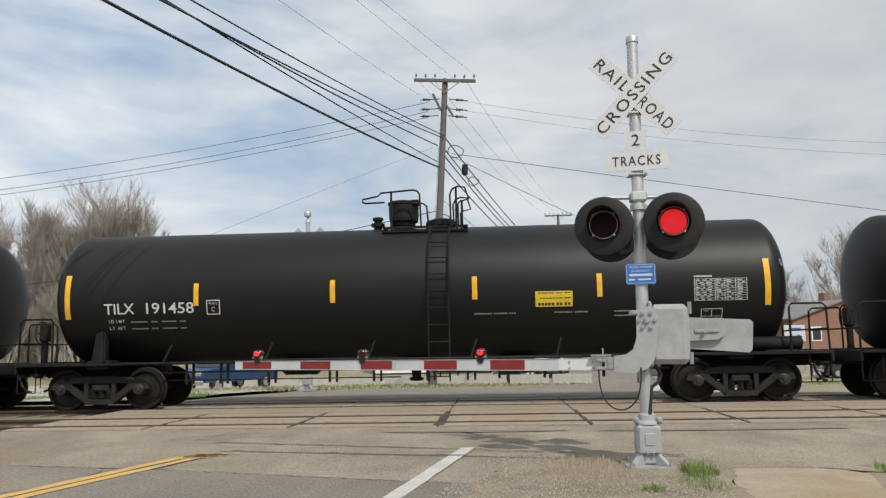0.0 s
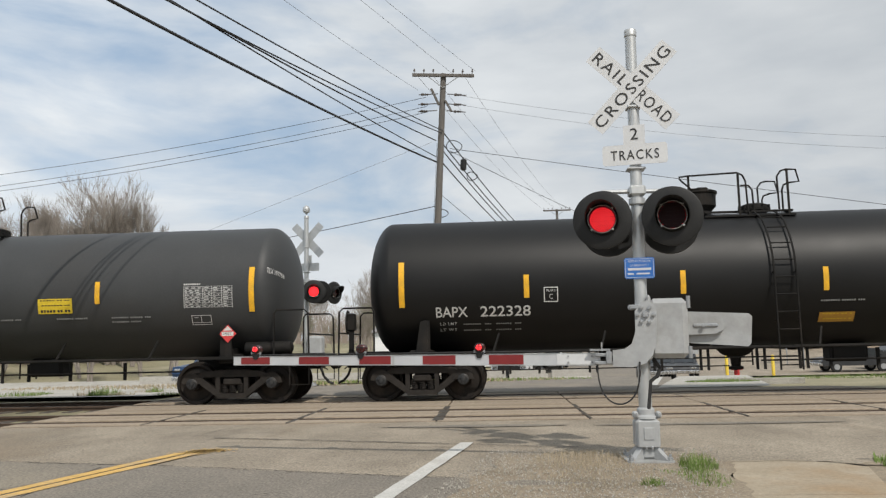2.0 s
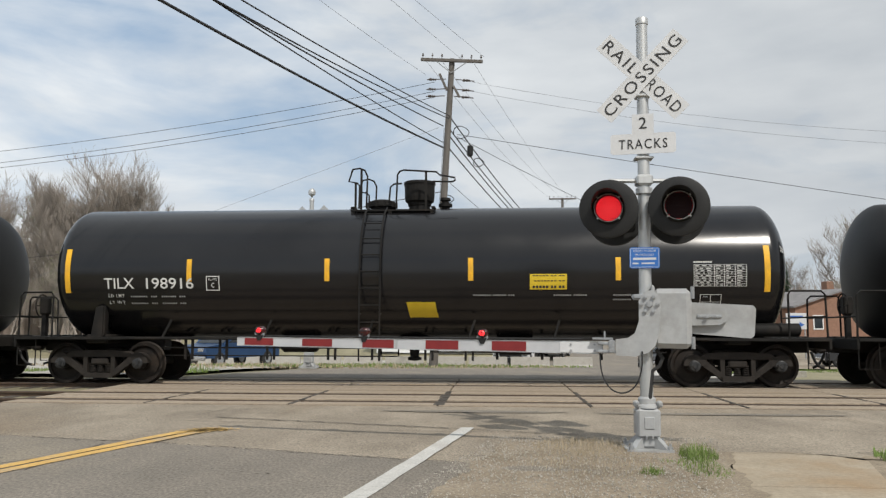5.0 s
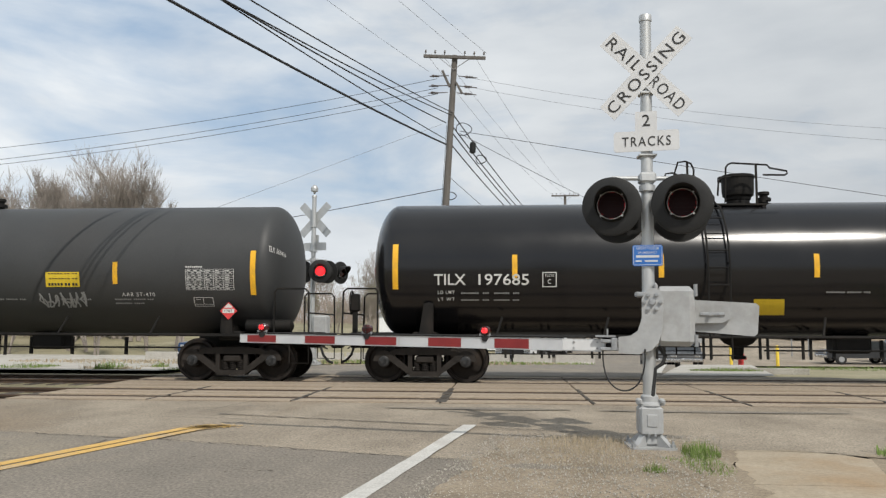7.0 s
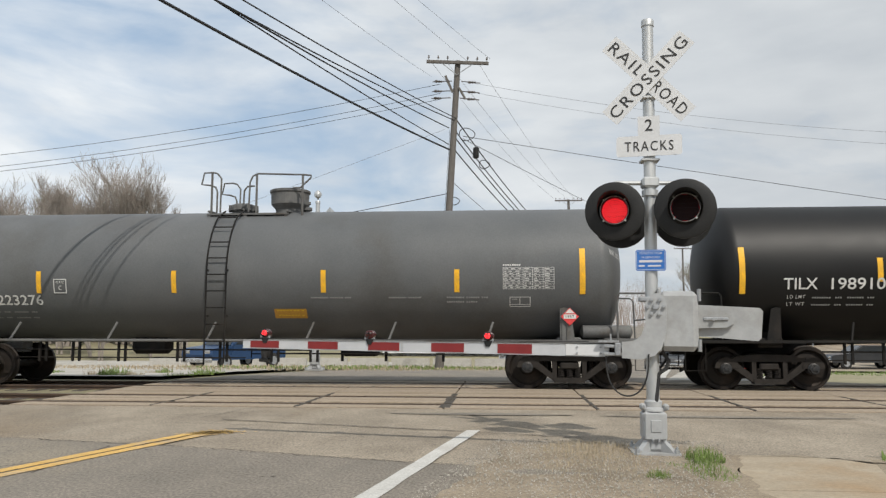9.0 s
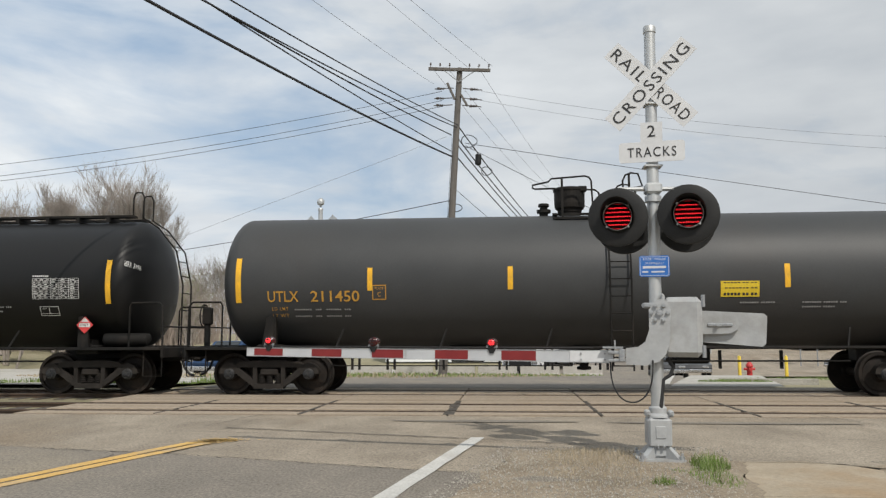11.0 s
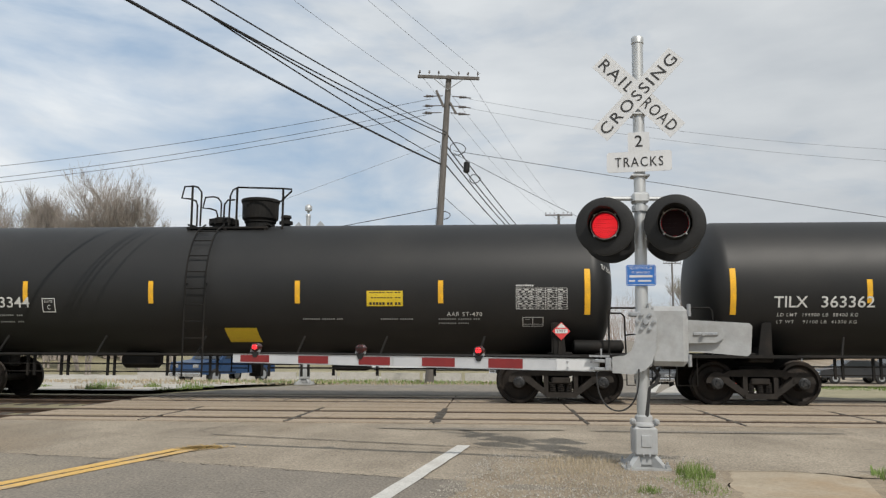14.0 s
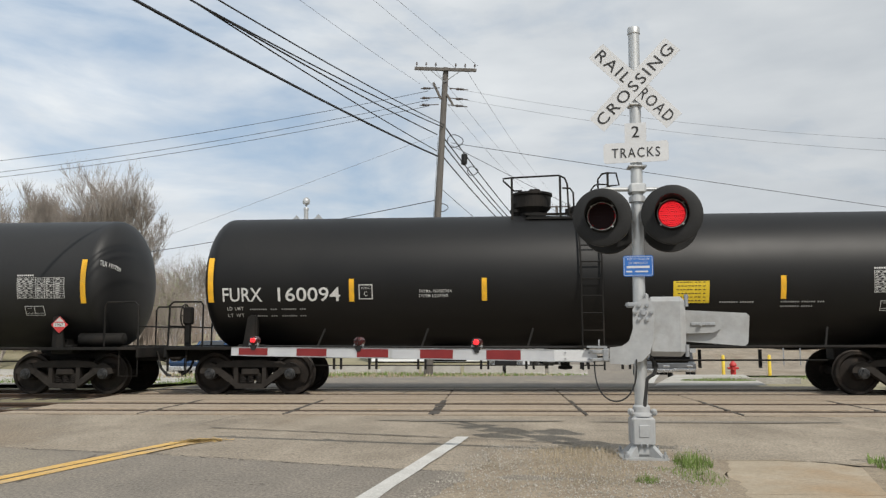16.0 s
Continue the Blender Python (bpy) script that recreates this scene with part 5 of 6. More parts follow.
# long low clapboard building, board by board
shed = thing("low_building", "long low white clapboard building behind the waiting truck", "building", "", Matrix.Translation((-4.6, 63, land(63))))
part("wall", Shape().box((0, 2.0, 1.45), (10.6, 4.0, 2.9)), M_SIDING, shed)
board = Shape().plate([(-0.04, 0.0), (0.0, 0.0), (0.0, 0.2), (-0.014, 0.2)], "x", -5.3, 5.3).mesh("board", M_SIDING)
for k in range(14):
    part("board", board, None, shed, "", pose(0, -0.003, 0.05 + 0.2 * k))
part("roof", Shape().plate([(-0.3, 2.88), (2.0, 3.25), (4.3, 2.88), (4.3, 2.98), (2.0, 3.37), (-0.3, 2.98)], "x", -5.5, 5.5), M_ROOF, shed, "low grey roof")
for wx in (-3.2, 1.4):
    win = part("window", Shape().box((wx, -0.05, 1.75), (1.1, 0.06, 0.9)), M_CARW, shed, "framed window")
    part("pane", Shape().box((wx, -0.085, 1.75), (0.92, 0.02, 0.72)), M_GLASS, win)
# kerb and grass where the far pavement ends
kerb = solo("kerb", Shape().plate([(6.4, 25.2), (9.2, 24.7), (9.25, 24.9), (6.45, 25.4)], "z", -0.4, -0.02), M_GRAVEL, "pale concrete kerb beyond the tracks", "kerb", kind="structure")
solo("grass_verge", blades(900, 6.6, 24.2, 1.1, 0.5, 0.03, 0.14, 95, 0.0, 0.01), M_BLADE, "green grass before the pale kerb", "grass", kind="stuff")

box_truck(0.95, 47.5, 258)
for k, (x, y) in enumerate(((8.6, 44.5), (10.4, 47.0))):
    pickup(x, y, 262, M_CARD, "dark vehicle waiting on the far road", True)
# long row of pale concrete blocks by the far roadside
for k in range(11):
    x = -19.5 + 2.35 * k
    s = Shape().plate([(-0.3, 0), (0.3, 0), (0.26, 0.08), (0.12, 0.3), (0.1, 0.72), (-0.1, 0.72), (-0.12, 0.3), (-0.26, 0.08)], "x", -1.08, 1.08)
    ob = solo("concrete_barrier", s, M_GRAVEL, "pale concrete barrier block along the far road", "barrier", "concrete barriers")
    ob.matrix_basis = Matrix.Translation((x, 44.5, land(44.5) + 0.01)) @ pose(0, 0, 0, 0, 0, rng.uniform(-3, 3))
hyd = thing("fire_hydrant", "red fire hydrant on the grass", "fire hydrant", "", Matrix.Translation((13.3, 45.6, land(45.6))) @ Matrix.Diagonal((1.35, 1.35, 1.35, 1)))
part("barrel", Shape().lathe([(0, 0.16), (0.05, 0.16), (0.05, 0.11), (0.5, 0.11), (0.52, 0.15), (0.56, 0.15), (0.62, 0.12), (0.7, 0.06), (0.76, 0.03)], "z", 18), M_HYD, hyd)
part("outlet", Shape().tube([(-0.22, 0, 0.42), (0.22, 0, 0.42)], 0.055, 12).tube([(0, -0.2, 0.4), (0, 0, 0.4)], 0.07, 12), M_HYD, hyd)
for k, (x, y) in enumerate(((12.6, 45.0), (15.1, 45.0))):
    ob = solo("bollard", Shape().lathe([(0, 0.09), (1.2, 0.09), (1.27, 0.06), (1.29, 0.01)], "z", 16), M_BOLL, "yellow painted steel bollard", "bollard", "bollards")
    ob.matrix_basis = Matrix.Translation((x, y, land(y)))
sg = thing("direction_sign", "white direction sign with a blue arrow on two posts", "sign", "", Matrix.Translation((21.8, 60, land(60))))
part("sign_board", Shape().box((0, 0, 2.75), (1.5, 0.08, 1.2), 0.02), M_SIGNW, sg)
part("arrow", Shape().plate([(-0.5, 2.42), (0.2, 2.42), (0.2, 2.3), (0.55, 2.5), (0.2, 2.7), (0.2, 2.58), (-0.5, 2.58)], "y", -0.055, -0.045), M_LBLUE, sg, "blue arrow")
part("writing_bar", Shape().box((0.0, -0.05, 3.1), (0.9, 0.02, 0.13)), M_LBLUE, sg)
for sx in (-0.6, 0.6):
    part("post", Shape().tube([(sx, 0.06, 0), (sx, 0.06, 3.3)], 0.05, 8), M_GALV, sg)

# ---- the tank train ----
TANK_R, TANK_Z, HALF = 1.5, 2.52, 8.17


def on_tank(x, a, off=0.008):
    """The point of the tank's near side at x, a metres of arc above its axis."""
    q = a / TANK_R
    return (x, -(TANK_R + off) * math.cos(q), TANK_Z + (TANK_R + off) * math.sin(q))


def patch_on_tank(x0, x1, a0, a1, off=0.006, n=6, skew=0.0):
    s = Shape()
    for i in range(n + 1):
        a = a0 + (a1 - a0) * i / n
        d = skew * i / n
        s.v += [on_tank(x0 + d, a, off), on_tank(x1 + d, a, off)]
    s.f += [(2 * i, 2 * i + 1, 2 * i + 3, 2 * i + 2) for i in range(n)]
    return s


def tank_shape():
    """Cylinder with domed heads; extra rings keep the barrel straight to the knuckle."""
    head = []
    for k in range(15):
        a = math.pi / 2 * k / 14
        head.append((-(HALF - 0.56) - 0.56 * math.cos(a), max(0.02, TANK_R * math.sin(a) ** 0.9)))
    prof = head + [(-(HALF - 0.58), TANK_R), (-(HALF - 0.65), TANK_R), (-(HALF - 1.0), TANK_R), (0, TANK_R)]
    prof += [(-p[0], p[1]) for p in reversed(prof[:-1])]
    return Shape().lathe(prof, "x", 80, (0, 0, TANK_Z))


def wheel_shape():
    return Shape().lathe([(-0.07, 0.08), (-0.07, 0.13), (-0.02, 0.17), (0.0, 0.34), (-0.03, 0.385), (-0.07, 0.39), (-0.07, 0.45), (0.035, 0.458), (0.05, 0.484), (0.07, 0.484), (0.07, 0.39), (0.04, 0.38), (0.03, 0.17), (0.07, 0.13), (0.07, 0.08)], "y", 40)


def side_frame_shape():
    s = Shape()
    for sg2 in (-1, 1):
        hood = [(sg2 * 0.889 + 0.23 * math.cos(a), 0.47 + 0.23 * math.sin(a)) for a in (k * math.pi / 8 for k in range(9))]
        inner = [(sg2 * 0.889 + 0.125 * math.cos(a), 0.46 + 0.125 * math.sin(a)) for a in (k * math.pi / 8 for k in range(9))]
        for k in range(8):
            s.plate([hood[k], hood[k + 1], inner[k + 1], inner[k]], "y", -0.11, 0.11)
        s.plate([(sg2 * 0.66, 0.46), (sg2 * 0.62, 0.7), (sg2 * 0.72, 0.64), (sg2 * 0.76, 0.46)], "y", -0.1, 0.1)
        s.plate([(sg2 * 0.72, 0.45), (sg2 * 0.66, 0.58), (sg2 * 0.24, 0.24), (sg2 * 0.3, 0.15)], "y", -0.1, 0.1)
        s.plate([(sg2 * 0.27, 0.2), (sg2 * 0.36, 0.26), (sg2 * 0.36, 0.66), (sg2 * 0.27, 0.66)], "y", -0.1, 0.1)
    s.plate([(-0.8, 0.64), (-0.6, 0.6), (0.6, 0.6), (0.8, 0.64), (0.66, 0.72), (0.3, 0.75), (-0.3, 0.75), (-0.66, 0.72)], "y", -0.1, 0.1)
    s.plate([(-0.32, 0.14), (0.32, 0.14), (0.34, 0.25), (-0.34, 0.25)], "y", -0.12, 0.12)
    return s


def spring_shape():
    return Shape().tube([(0.065 * math.cos(k * 0.785), 0.065 * math.sin(k * 0.785), 0.25 + 0.0052 * k) for k in range(41)], 0.017, 5)


WHEELS = {}


def cap_shape():
    s = Shape().lathe([(0.1, 0.12), (-0.12, 0.12), (-0.13, 0.1), (-0.15, 0.095), (-0.155, 0.06), (-0.17, 0.05), (-0.172, 0.01)], "y", 20)
    for a in (0.5, 2.594, 4.689):
        s.lathe([(-0.15, 0.02), (-0.178, 0.02), (-0.18, 0.005)], "y", 6, (0.075 * math.cos(a), 0, 0.075 * math.sin(a)))
    return s


def build_truck(car, x):
    tr = part("truck", shared("bolster", lambda: Shape().box((0, 0, 0.5), (0.4, 2.2, 0.15), 0.03).box((0, 0, 0.68), (0.6, 1.3, 0.22), 0.04).box((0, 0, 0.36), (1.5, 0.1, 0.1), 0.02), M_TRUCK), None, car, "cast steel four-wheel truck", pose(x, 0, 0))
    for sy in (-1.0, 1.0):
        part("side_frame", shared("side_frame", side_frame_shape, M_TRUCK), None, tr, "", pose(0, sy, 0))
        for cx in (-0.18, 0.0, 0.18):
            part("spring", shared("spring", spring_shape, M_TRUCK), None, tr, "coil spring", pose(cx, sy, 0))
    for ax in (-0.889, 0.889):
        part("axle", shared("axle", lambda: Shape().tube([(0, -0.95, 0.458), (0, 0.95, 0.458)], 0.085, 14), M_TRUCK), None, tr, "", pose(ax, 0, 0))
        for sy in (-1, 1):
            turn = 0 if sy < 0 else 180
            rolling = part("wheel", shared("wheel", wheel_shape, M_WHEEL), None, tr, "worn steel wheel", pose(ax, sy * 0.765, 0.458, 0, 0, turn))
            WHEELS.setdefault((ax, sy * 0.765, turn), []).append(rolling)
            cap = part("bearing_cap", shared("bearing_cap", cap_shape, M_CAP), None, tr, "round bearing end cap", pose(ax, sy * 1.0, 0.458, 0, 0, turn))
            WHEELS.setdefault((ax, sy * 1.0, turn), []).append(cap)
    return tr


def ladder_shape(z0, bend=True):
    s = Shape()
    zs = [z0 + k * 0.12 for k in range(int((TANK_Z + 1.42 - z0) / 0.12))]

    def out(z):
        h = max(-1, min(1, (z - TANK_Z) / (TANK_R + 0.12)))
        return -max((TANK_R + 0.1) * math.sqrt(max(0.0, 1 - h * h)), 0.35) if z > TANK_Z else -(TANK_R + 0.1)
    for sx in (-0.22, 0.22):
        pts = [(sx, out(z), z) for z in zs] + [(sx, -0.55, TANK_Z + 1.47)]
        s.tube(pts, 0.02, 6)
        for z in (1.55, 2.55):
            s.tube([(sx, out(z), z), (sx, out(z) + 0.16, z)], 0.018, 5)
    z = z0 + 0.1
    while z < TANK_Z + 1.4:
        s.tube([(-0.22, out(z), z), (0.22, out(z), z)], 0.014, 6)
        z += 0.36 if z < TANK_Z + 0.8 else 0.25
    return s


def rail_loop(pts, r=0.02):
    return Shape().tube(pts, r, 7)


def underframe_shape():
    s = Shape()
    s.box((7.3, 0, 0.9), (2.9, 0.42, 0.36), 0.02)
    s.box((6.95, 0, 1.0), (0.5, 2.5, 0.2), 0.03)
    s.plate([(6.25, 0.99), (8.72, 0.99), (8.72, 1.05), (6.25, 1.05)], "y", -1.42, 1.42)
    s.box((8.74, 0, 0.93), (0.06, 2.8, 0.22), 0.01)
    return s


def side_rail_shape():
    s = Shape().tube([(-6.3, -1.4, 1.02), (6.3, -1.4, 1.02)], 0.033, 7)
    for x in (-5.4, -3.15, -0.9, 1.3, 3.1, 5.2):
        s.tube([(x, -1.4, 1.02), (x + 0.13, -1.22, 1.42)], 0.026, 6)
    return s


def brake_rod_shape():
    s = Shape().tube([(-5.9, -0.55, 0.8), (1.2, -0.55, 0.8)], 0.018, 6).tube([(-5.9, -0.55, 0.62), (-0.3, -0.55, 0.62)], 0.014, 6)
    for x in (-5.2, -4.4, -3.3, -1.9, -0.9, 0.3, 1.2):
        s.box((x, -0.55, 0.78), (0.05, 0.05, 0.5)).box((x + 0.16, -0.55, 0.78), (0.05, 0.05, 0.5))
    s.box((2.3, -0.2, 0.86), (0.8, 0.5, 0.4), 0.06).box((-2.6, -0.3, 0.88), (0.9, 0.4, 0.36), 0.1)
    for x in (1.9, 2.9, 4.2):
        s.box((x, -0.4, 0.75), (0.06, 0.06, 0.4))
    s.tube([(0.4, -0.5, 0.72), (5.6, -0.5, 0.72)], 0.02, 6)
    return s


def outlet_shape():
    return Shape().lathe([(0.98, 0.42), (0.86, 0.3), (0.78, 0.12), (0.6, 0.1), (0.58, 0.16), (0.52, 0.16), (0.5, 0.02)], "z", 18)


def coupler_shape():
    s = Shape().box((8.9, 0, 0.86), (0.34, 0.16, 0.18), 0.03)
    s.box((9.04, -0.07, 0.86), (0.2, 0.2, 0.3), 0.05).box((9.0, 0.12, 0.86), (0.2, 0.12, 0.28), 0.04)
    s.tube([(8.8, -0.5, 0.95), (8.86, -0.5, 0.75), (8.88, -0.18, 0.7)], 0.015, 5)
    return s


def hose_shape():
    return Shape().tube([(8.75, -0.3, 0.75), (8.82, -0.3, 0.55), (8.93, -0.28, 0.42), (9.035, -0.25, 0.38)], 0.03, 7)


def end_rail_shape():
    s = Shape()
    for sy in (-1.32, 1.32):
        s.tube([(7.95, sy, 1.05), (7.95, sy, 1.95), (8.0, sy, 2.03), (8.62, sy, 2.03), (8.7, sy, 1.95), (8.72, sy, 1.05)], 0.022, 6)
        s.tube([(8.72, sy, 1.0), (8.72, sy, 0.42), (8.3, sy, 0.42), (8.3, sy, 1.0)], 0.016, 5)
    s.tube([(8.72, -1.32, 1.5), (8.72, 1.32, 1.5)], 0.018, 6)
    return s


def saddle_shape():
    s = Shape()
    for sy in (-1, 1):
        s.plate([(-0.16, 1.05), (0.1, 1.05), (0.0, 1.7), (-0.12, 1.74), (-0.16, 1.7)], "y", *sorted((sy * 1.28, sy * 1.33)))
        s.box((-0.17, sy * 1.22, 1.4), (0.06, 0.16, 0.65))
    s.box((0, 0, 1.12), (0.1, 2.2, 0.2))
    return s


def hatch_shape(kind):
    if kind == 1:
        return Shape().lathe([(3.95, 0.25), (4.08, 0.25), (4.1, 0.27), (4.16, 0.28), (4.2, 0.335), (4.3, 0.35), (4.6, 0.355), (4.6, 0.375), (4.65, 0.375), (4.67, 0.34), (4.68, 0.02)], "z", 28).box((0.28, -0.2, 4.62), (0.2, 0.16, 0.13), 0.02)
    if kind == 3:
        return Shape().lathe([(3.95, 0.33), (4.08, 0.33), (4.12, 0.36), (4.2, 0.44), (4.47, 0.45), (4.49, 0.48), (4.54, 0.48), (4.555, 0.44), (4.56, 0.02)], "z", 32).box((0.05, -0.4, 4.53), (0.26, 0.14, 0.12), 0.03)
    return Shape().lathe([(3.95, 0.34), (4.1, 0.34), (4.11, 0.37), (4.15, 0.37), (4.2, 0.42), (4.3, 0.425), (4.58, 0.43), (4.6, 0.455), (4.65, 0.455), (4.67, 0.42), (4.685, 0.02)], "z", 32).box((0.22, -0.34, 4.64), (0.3, 0.14, 0.1), 0.02).box((0.12, -0.43, 4.5), (0.05, 0.05, 0.2), 0.01)


TOP_RAILS = {
    1: [[(-0.61, 4.56), (-1.06, 4.55), (-1.12, 4.58), (-1.12, 4.64), (-0.76, 4.71), (-0.7, 4.78), (0.05, 4.83), (0.14, 4.8), (0.19, 4.72), (0.22, 3.95)],
        [(0.09, 4.52), (0.27, 4.51), (0.35, 4.44), (0.38, 4.1)],
        [(0.9, 3.95), (0.88, 4.7), (0.94, 4.83), (1.06, 4.88), (1.22, 4.86), (1.31, 4.58), (1.12, 4.54), (1.06, 4.48), (1.07, 3.95)]],
    2: [[(-0.74, 4.51), (-0.92, 4.51), (-1.16, 4.74), (-1.17, 4.79), (-0.99, 4.81), (0.09, 4.85), (0.21, 4.79), (0.27, 4.65), (0.29, 3.95)],
        [(0.16, 4.56), (0.33, 4.55), (0.4, 4.45), (0.41, 4.1)],
        [(0.96, 3.95), (0.95, 4.74), (1.04, 4.86), (1.15, 4.89), (1.36, 4.88), (1.42, 4.61), (1.22, 4.59), (1.08, 4.54), (1.04, 4.43), (1.04, 3.95)]]}
TOP_RAILS[3] = TOP_RAILS[2]
TOP_POSTS = {1: [(-0.46, 4.79), (1.02, 4.86), (1.15, 4.55)], 2: [(-0.97, 4.8), (0.11, 4.85), (1.17, 4.88)]}
TOP_POSTS[3] = TOP_POSTS[2]


def top_post_shape(x, z):
    return Shape().box((x, 0, (3.86 + z) / 2), (0.05, 0.02, z - 3.86), 0.004)


def manway_shape():
    s = Shape().lathe([(3.95, 0.27), (4.06, 0.27), (4.07, 0.35), (4.12, 0.35), (4.13, 0.31), (4.2, 0.3), (4.24, 0.2), (4.25, 0.02)], "z", 24, (0.63, 0, 0))
    return s


def manway_bolts_shape():
    s = Shape()
    for k in range(10):
        a = k * 0.6283
        s.lathe([(4.05, 0.03), (4.19, 0.03), (4.2, 0.01)], "z", 6, (0.63 + 0.33 * math.cos(a), 0.33 * math.sin(a), 0))
    return s


def head_text(shape, word, height, width, u0, a0):
    """Letters laid round the domed head at the leading end, u0 metres in from the barrel's edge."""
    vs, fs, w = WORDS[word]
    n = len(shape.v)
    for u, v in vs:
        q = math.pi / 2 - (u0 + u / w * width) / 0.95
        r = TANK_R * math.sin(q) ** 0.9 + 0.012
        e = (a0 + v / 0.69 * height) / TANK_R
        shape.v.append((HALF - 0.56 + 0.57 * math.cos(q), -r * math.cos(e), TANK_Z + r * math.sin(e)))
    shape.f += [tuple(i + n for i in f) for f in fs]


def tank_car(spec):
    name, centre, paint, mark, number, flip, extras = spec
    tones = {"black": "matt black", "charcoal": "dusty charcoal", "gloss": "glossy black", "slate": "dusty slate grey", "grey": "faded grey"}
    car = thing("tank_car", f"{tones[paint]} railway tank car with yellow stripes on the track", "railway tank car", "tank train", pose(centre, 18.2, 0.0))
    fr = M_FRAME2 if paint == "grey" else M_FRAME
    tk = part("tank", shared("tank", tank_shape, TANK[paint]), None, car, f"{tones[paint]} cylindrical tank")
    build_truck(car, -6.95)
    build_truck(car, 6.95)
    part("side_rail", shared("side_rail", side_rail_shape, fr), None, car, "thin safety rail along the tank")
    part("side_rail", shared("side_rail", side_rail_shape, fr), None, car, "", pose(0, 0, 0, 0, 0, 180))
    part("brake_rigging", shared("brake_rigging", brake_rod_shape, M_FRAME), None, car, "", pose(0, 0, 0))
    part("outlet_valve", shared("outlet_valve", outlet_shape, fr), None, car)
    for e in (0, 180):
        part("end_platform", shared("end_platform", underframe_shape, fr), None, car, "end sill and bolster", pose(0, 0, 0, 0, 0, e))
        part("coupler", shared("coupler", coupler_shape, M_TRUCK), None, car, "rusty knuckle coupler", pose(0, 0, 0, 0, 0, e))
        part("brake_hose", shared("brake_hose", hose_shape, M_RUBBER), None, car, "black rubber hose", pose(0, 0, 0, 0, 0, e))
        part("end_handrail", shared("end_handrail", end_rail_shape, fr), None, car, "", pose(0, 0, 0, 0, 0, e))
        part("saddle", shared("saddle", saddle_shape, fr), None, car, "tank saddle plate", pose(6.95 if not e else -6.95, 0, 0, 0, 0, e))
    part("brake_wheel", shared("brake_wheel", lambda: Shape().tube([(0, 0.26 * math.cos(k * 0.2618), 0.26 * math.sin(k * 0.2618)) for k in range(25)], 0.016, 6, None, False).tube([(0, -0.26, 0), (0, 0.26, 0)], 0.012, 5).tube([(0, 0, -0.26), (0, 0, 0.26)], 0.012, 5).box((0.08, 0, 0), (0.2, 0.2, 0.4), 0.03).box((0.08, 0, -0.45), (0.1, 0.12, 0.6)), M_FRAME), None, car, "round hand brake wheel", pose(-8.66, -0.55, 1.75))
    part("air_reservoir", shared("air_reservoir", lambda: Shape().lathe([(-0.55, 0.05), (-0.5, 0.14), (0.5, 0.14), (0.55, 0.05)], "x", 16), fr), None, car, "", pose(7.75, -1.0, 1.22))
    # top fittings
    sgn = -1 if flip else 1
    shift = extras.get("top_at", 0.0)
    tm = pose(shift, 0, 0, 0, 0, 180) if flip else pose(shift, 0, 0)
    hk = extras.get("hatch", 1)
    if "roofwalk" not in extras:
        part("ladder", shared("ladder", lambda: ladder_shape(0.55), M_FRAME), None, car, "steel side ladder", pose(0.65 * sgn + extras.get("ladder_at", shift), 0, 0))
        part("ladder", shared("ladder", lambda: ladder_shape(0.55), M_FRAME), None, car, "", pose(0.65 * sgn + extras.get("ladder_at", shift), 0, 0, 0, 0, 180))
    deck = Shape().box((0.3, -0.64, 3.87), (1.95, 0.24, 0.035)).box((0.3, -0.54, 3.99), (1.95, 0.05, 0.05)).box((0.3, 0.62, 3.9), (1.9, 0.22, 0.04)).box((-0.62, 0, 3.98), (0.08, 1.3, 0.04)).box((1.22, 0, 3.98), (0.08, 1.3, 0.04))
    for x in (-0.6, 0.35, 1.2):
        deck.box((x, -0.68, 3.82), (0.07, 0.07, 0.16)).box((x, -0.55, 3.96), (0.06, 0.06, 0.1)).box((x, 0.68, 3.82), (0.07, 0.07, 0.16))
    part("top_platform", shared("top_platform", lambda: deck, fr), None, car, "walkway round the hatch", tm)
    part("hatch", shared("hatch_%d" % hk, lambda: hatch_shape(hk), fr), None, car, "round protective housing with a hinged lid", tm @ pose(-0.25 + extras.get("hatch_at", 0.0), 0, 0))
    part("relief_valve", shared("relief_valve", lambda: Shape().lathe([(3.95, 0.1), (4.08, 0.1), (4.09, 0.16), (4.16, 0.16), (4.17, 0.09), (4.22, 0.09), (4.24, 0.13), (4.3, 0.12), (4.32, 0.02)], "z", 16), fr), None, car, "squat relief valve", tm @ pose(-0.85, -0.1, 0))
    part("manway", shared("manway", manway_shape, fr), None, car, "low round manway cover with bolts", tm)
    tagged(part("manway_bolts", shared("manway_bolts", manway_bolts_shape, fr), None, car, "ring of small bolts", tm), "ring of small bolts", kind="stuff")
    near = 0.66 if flip else -0.66
    for k, line in enumerate(TOP_RAILS[hk]):
        part("top_handrail", shared("top_handrail_%d_%d_%.2f" % (hk, k, near), lambda: rail_loop([(x, near, z) for x, z in line], 0.021), fr), None, car, "bent pipe handrail" if k == 0 else "", tm)
    part("top_handrail", shared("top_handrail_far_%d_%.2f" % (hk, near), lambda: rail_loop([(x, -near, z) for x, z in TOP_RAILS[hk][2]], 0.021), fr), None, car, "", tm)
    for k, (x, z) in enumerate(TOP_POSTS[hk]):
        part("rail_post", shared("rail_post_%d_%d" % (hk, k), lambda: top_post_shape(x, z), fr), None, car, "", tm @ pose(0, near, 0))
    # markings on the near side
    drop, low = extras.get("drop", 0.0), extras.get("low", 0.0)
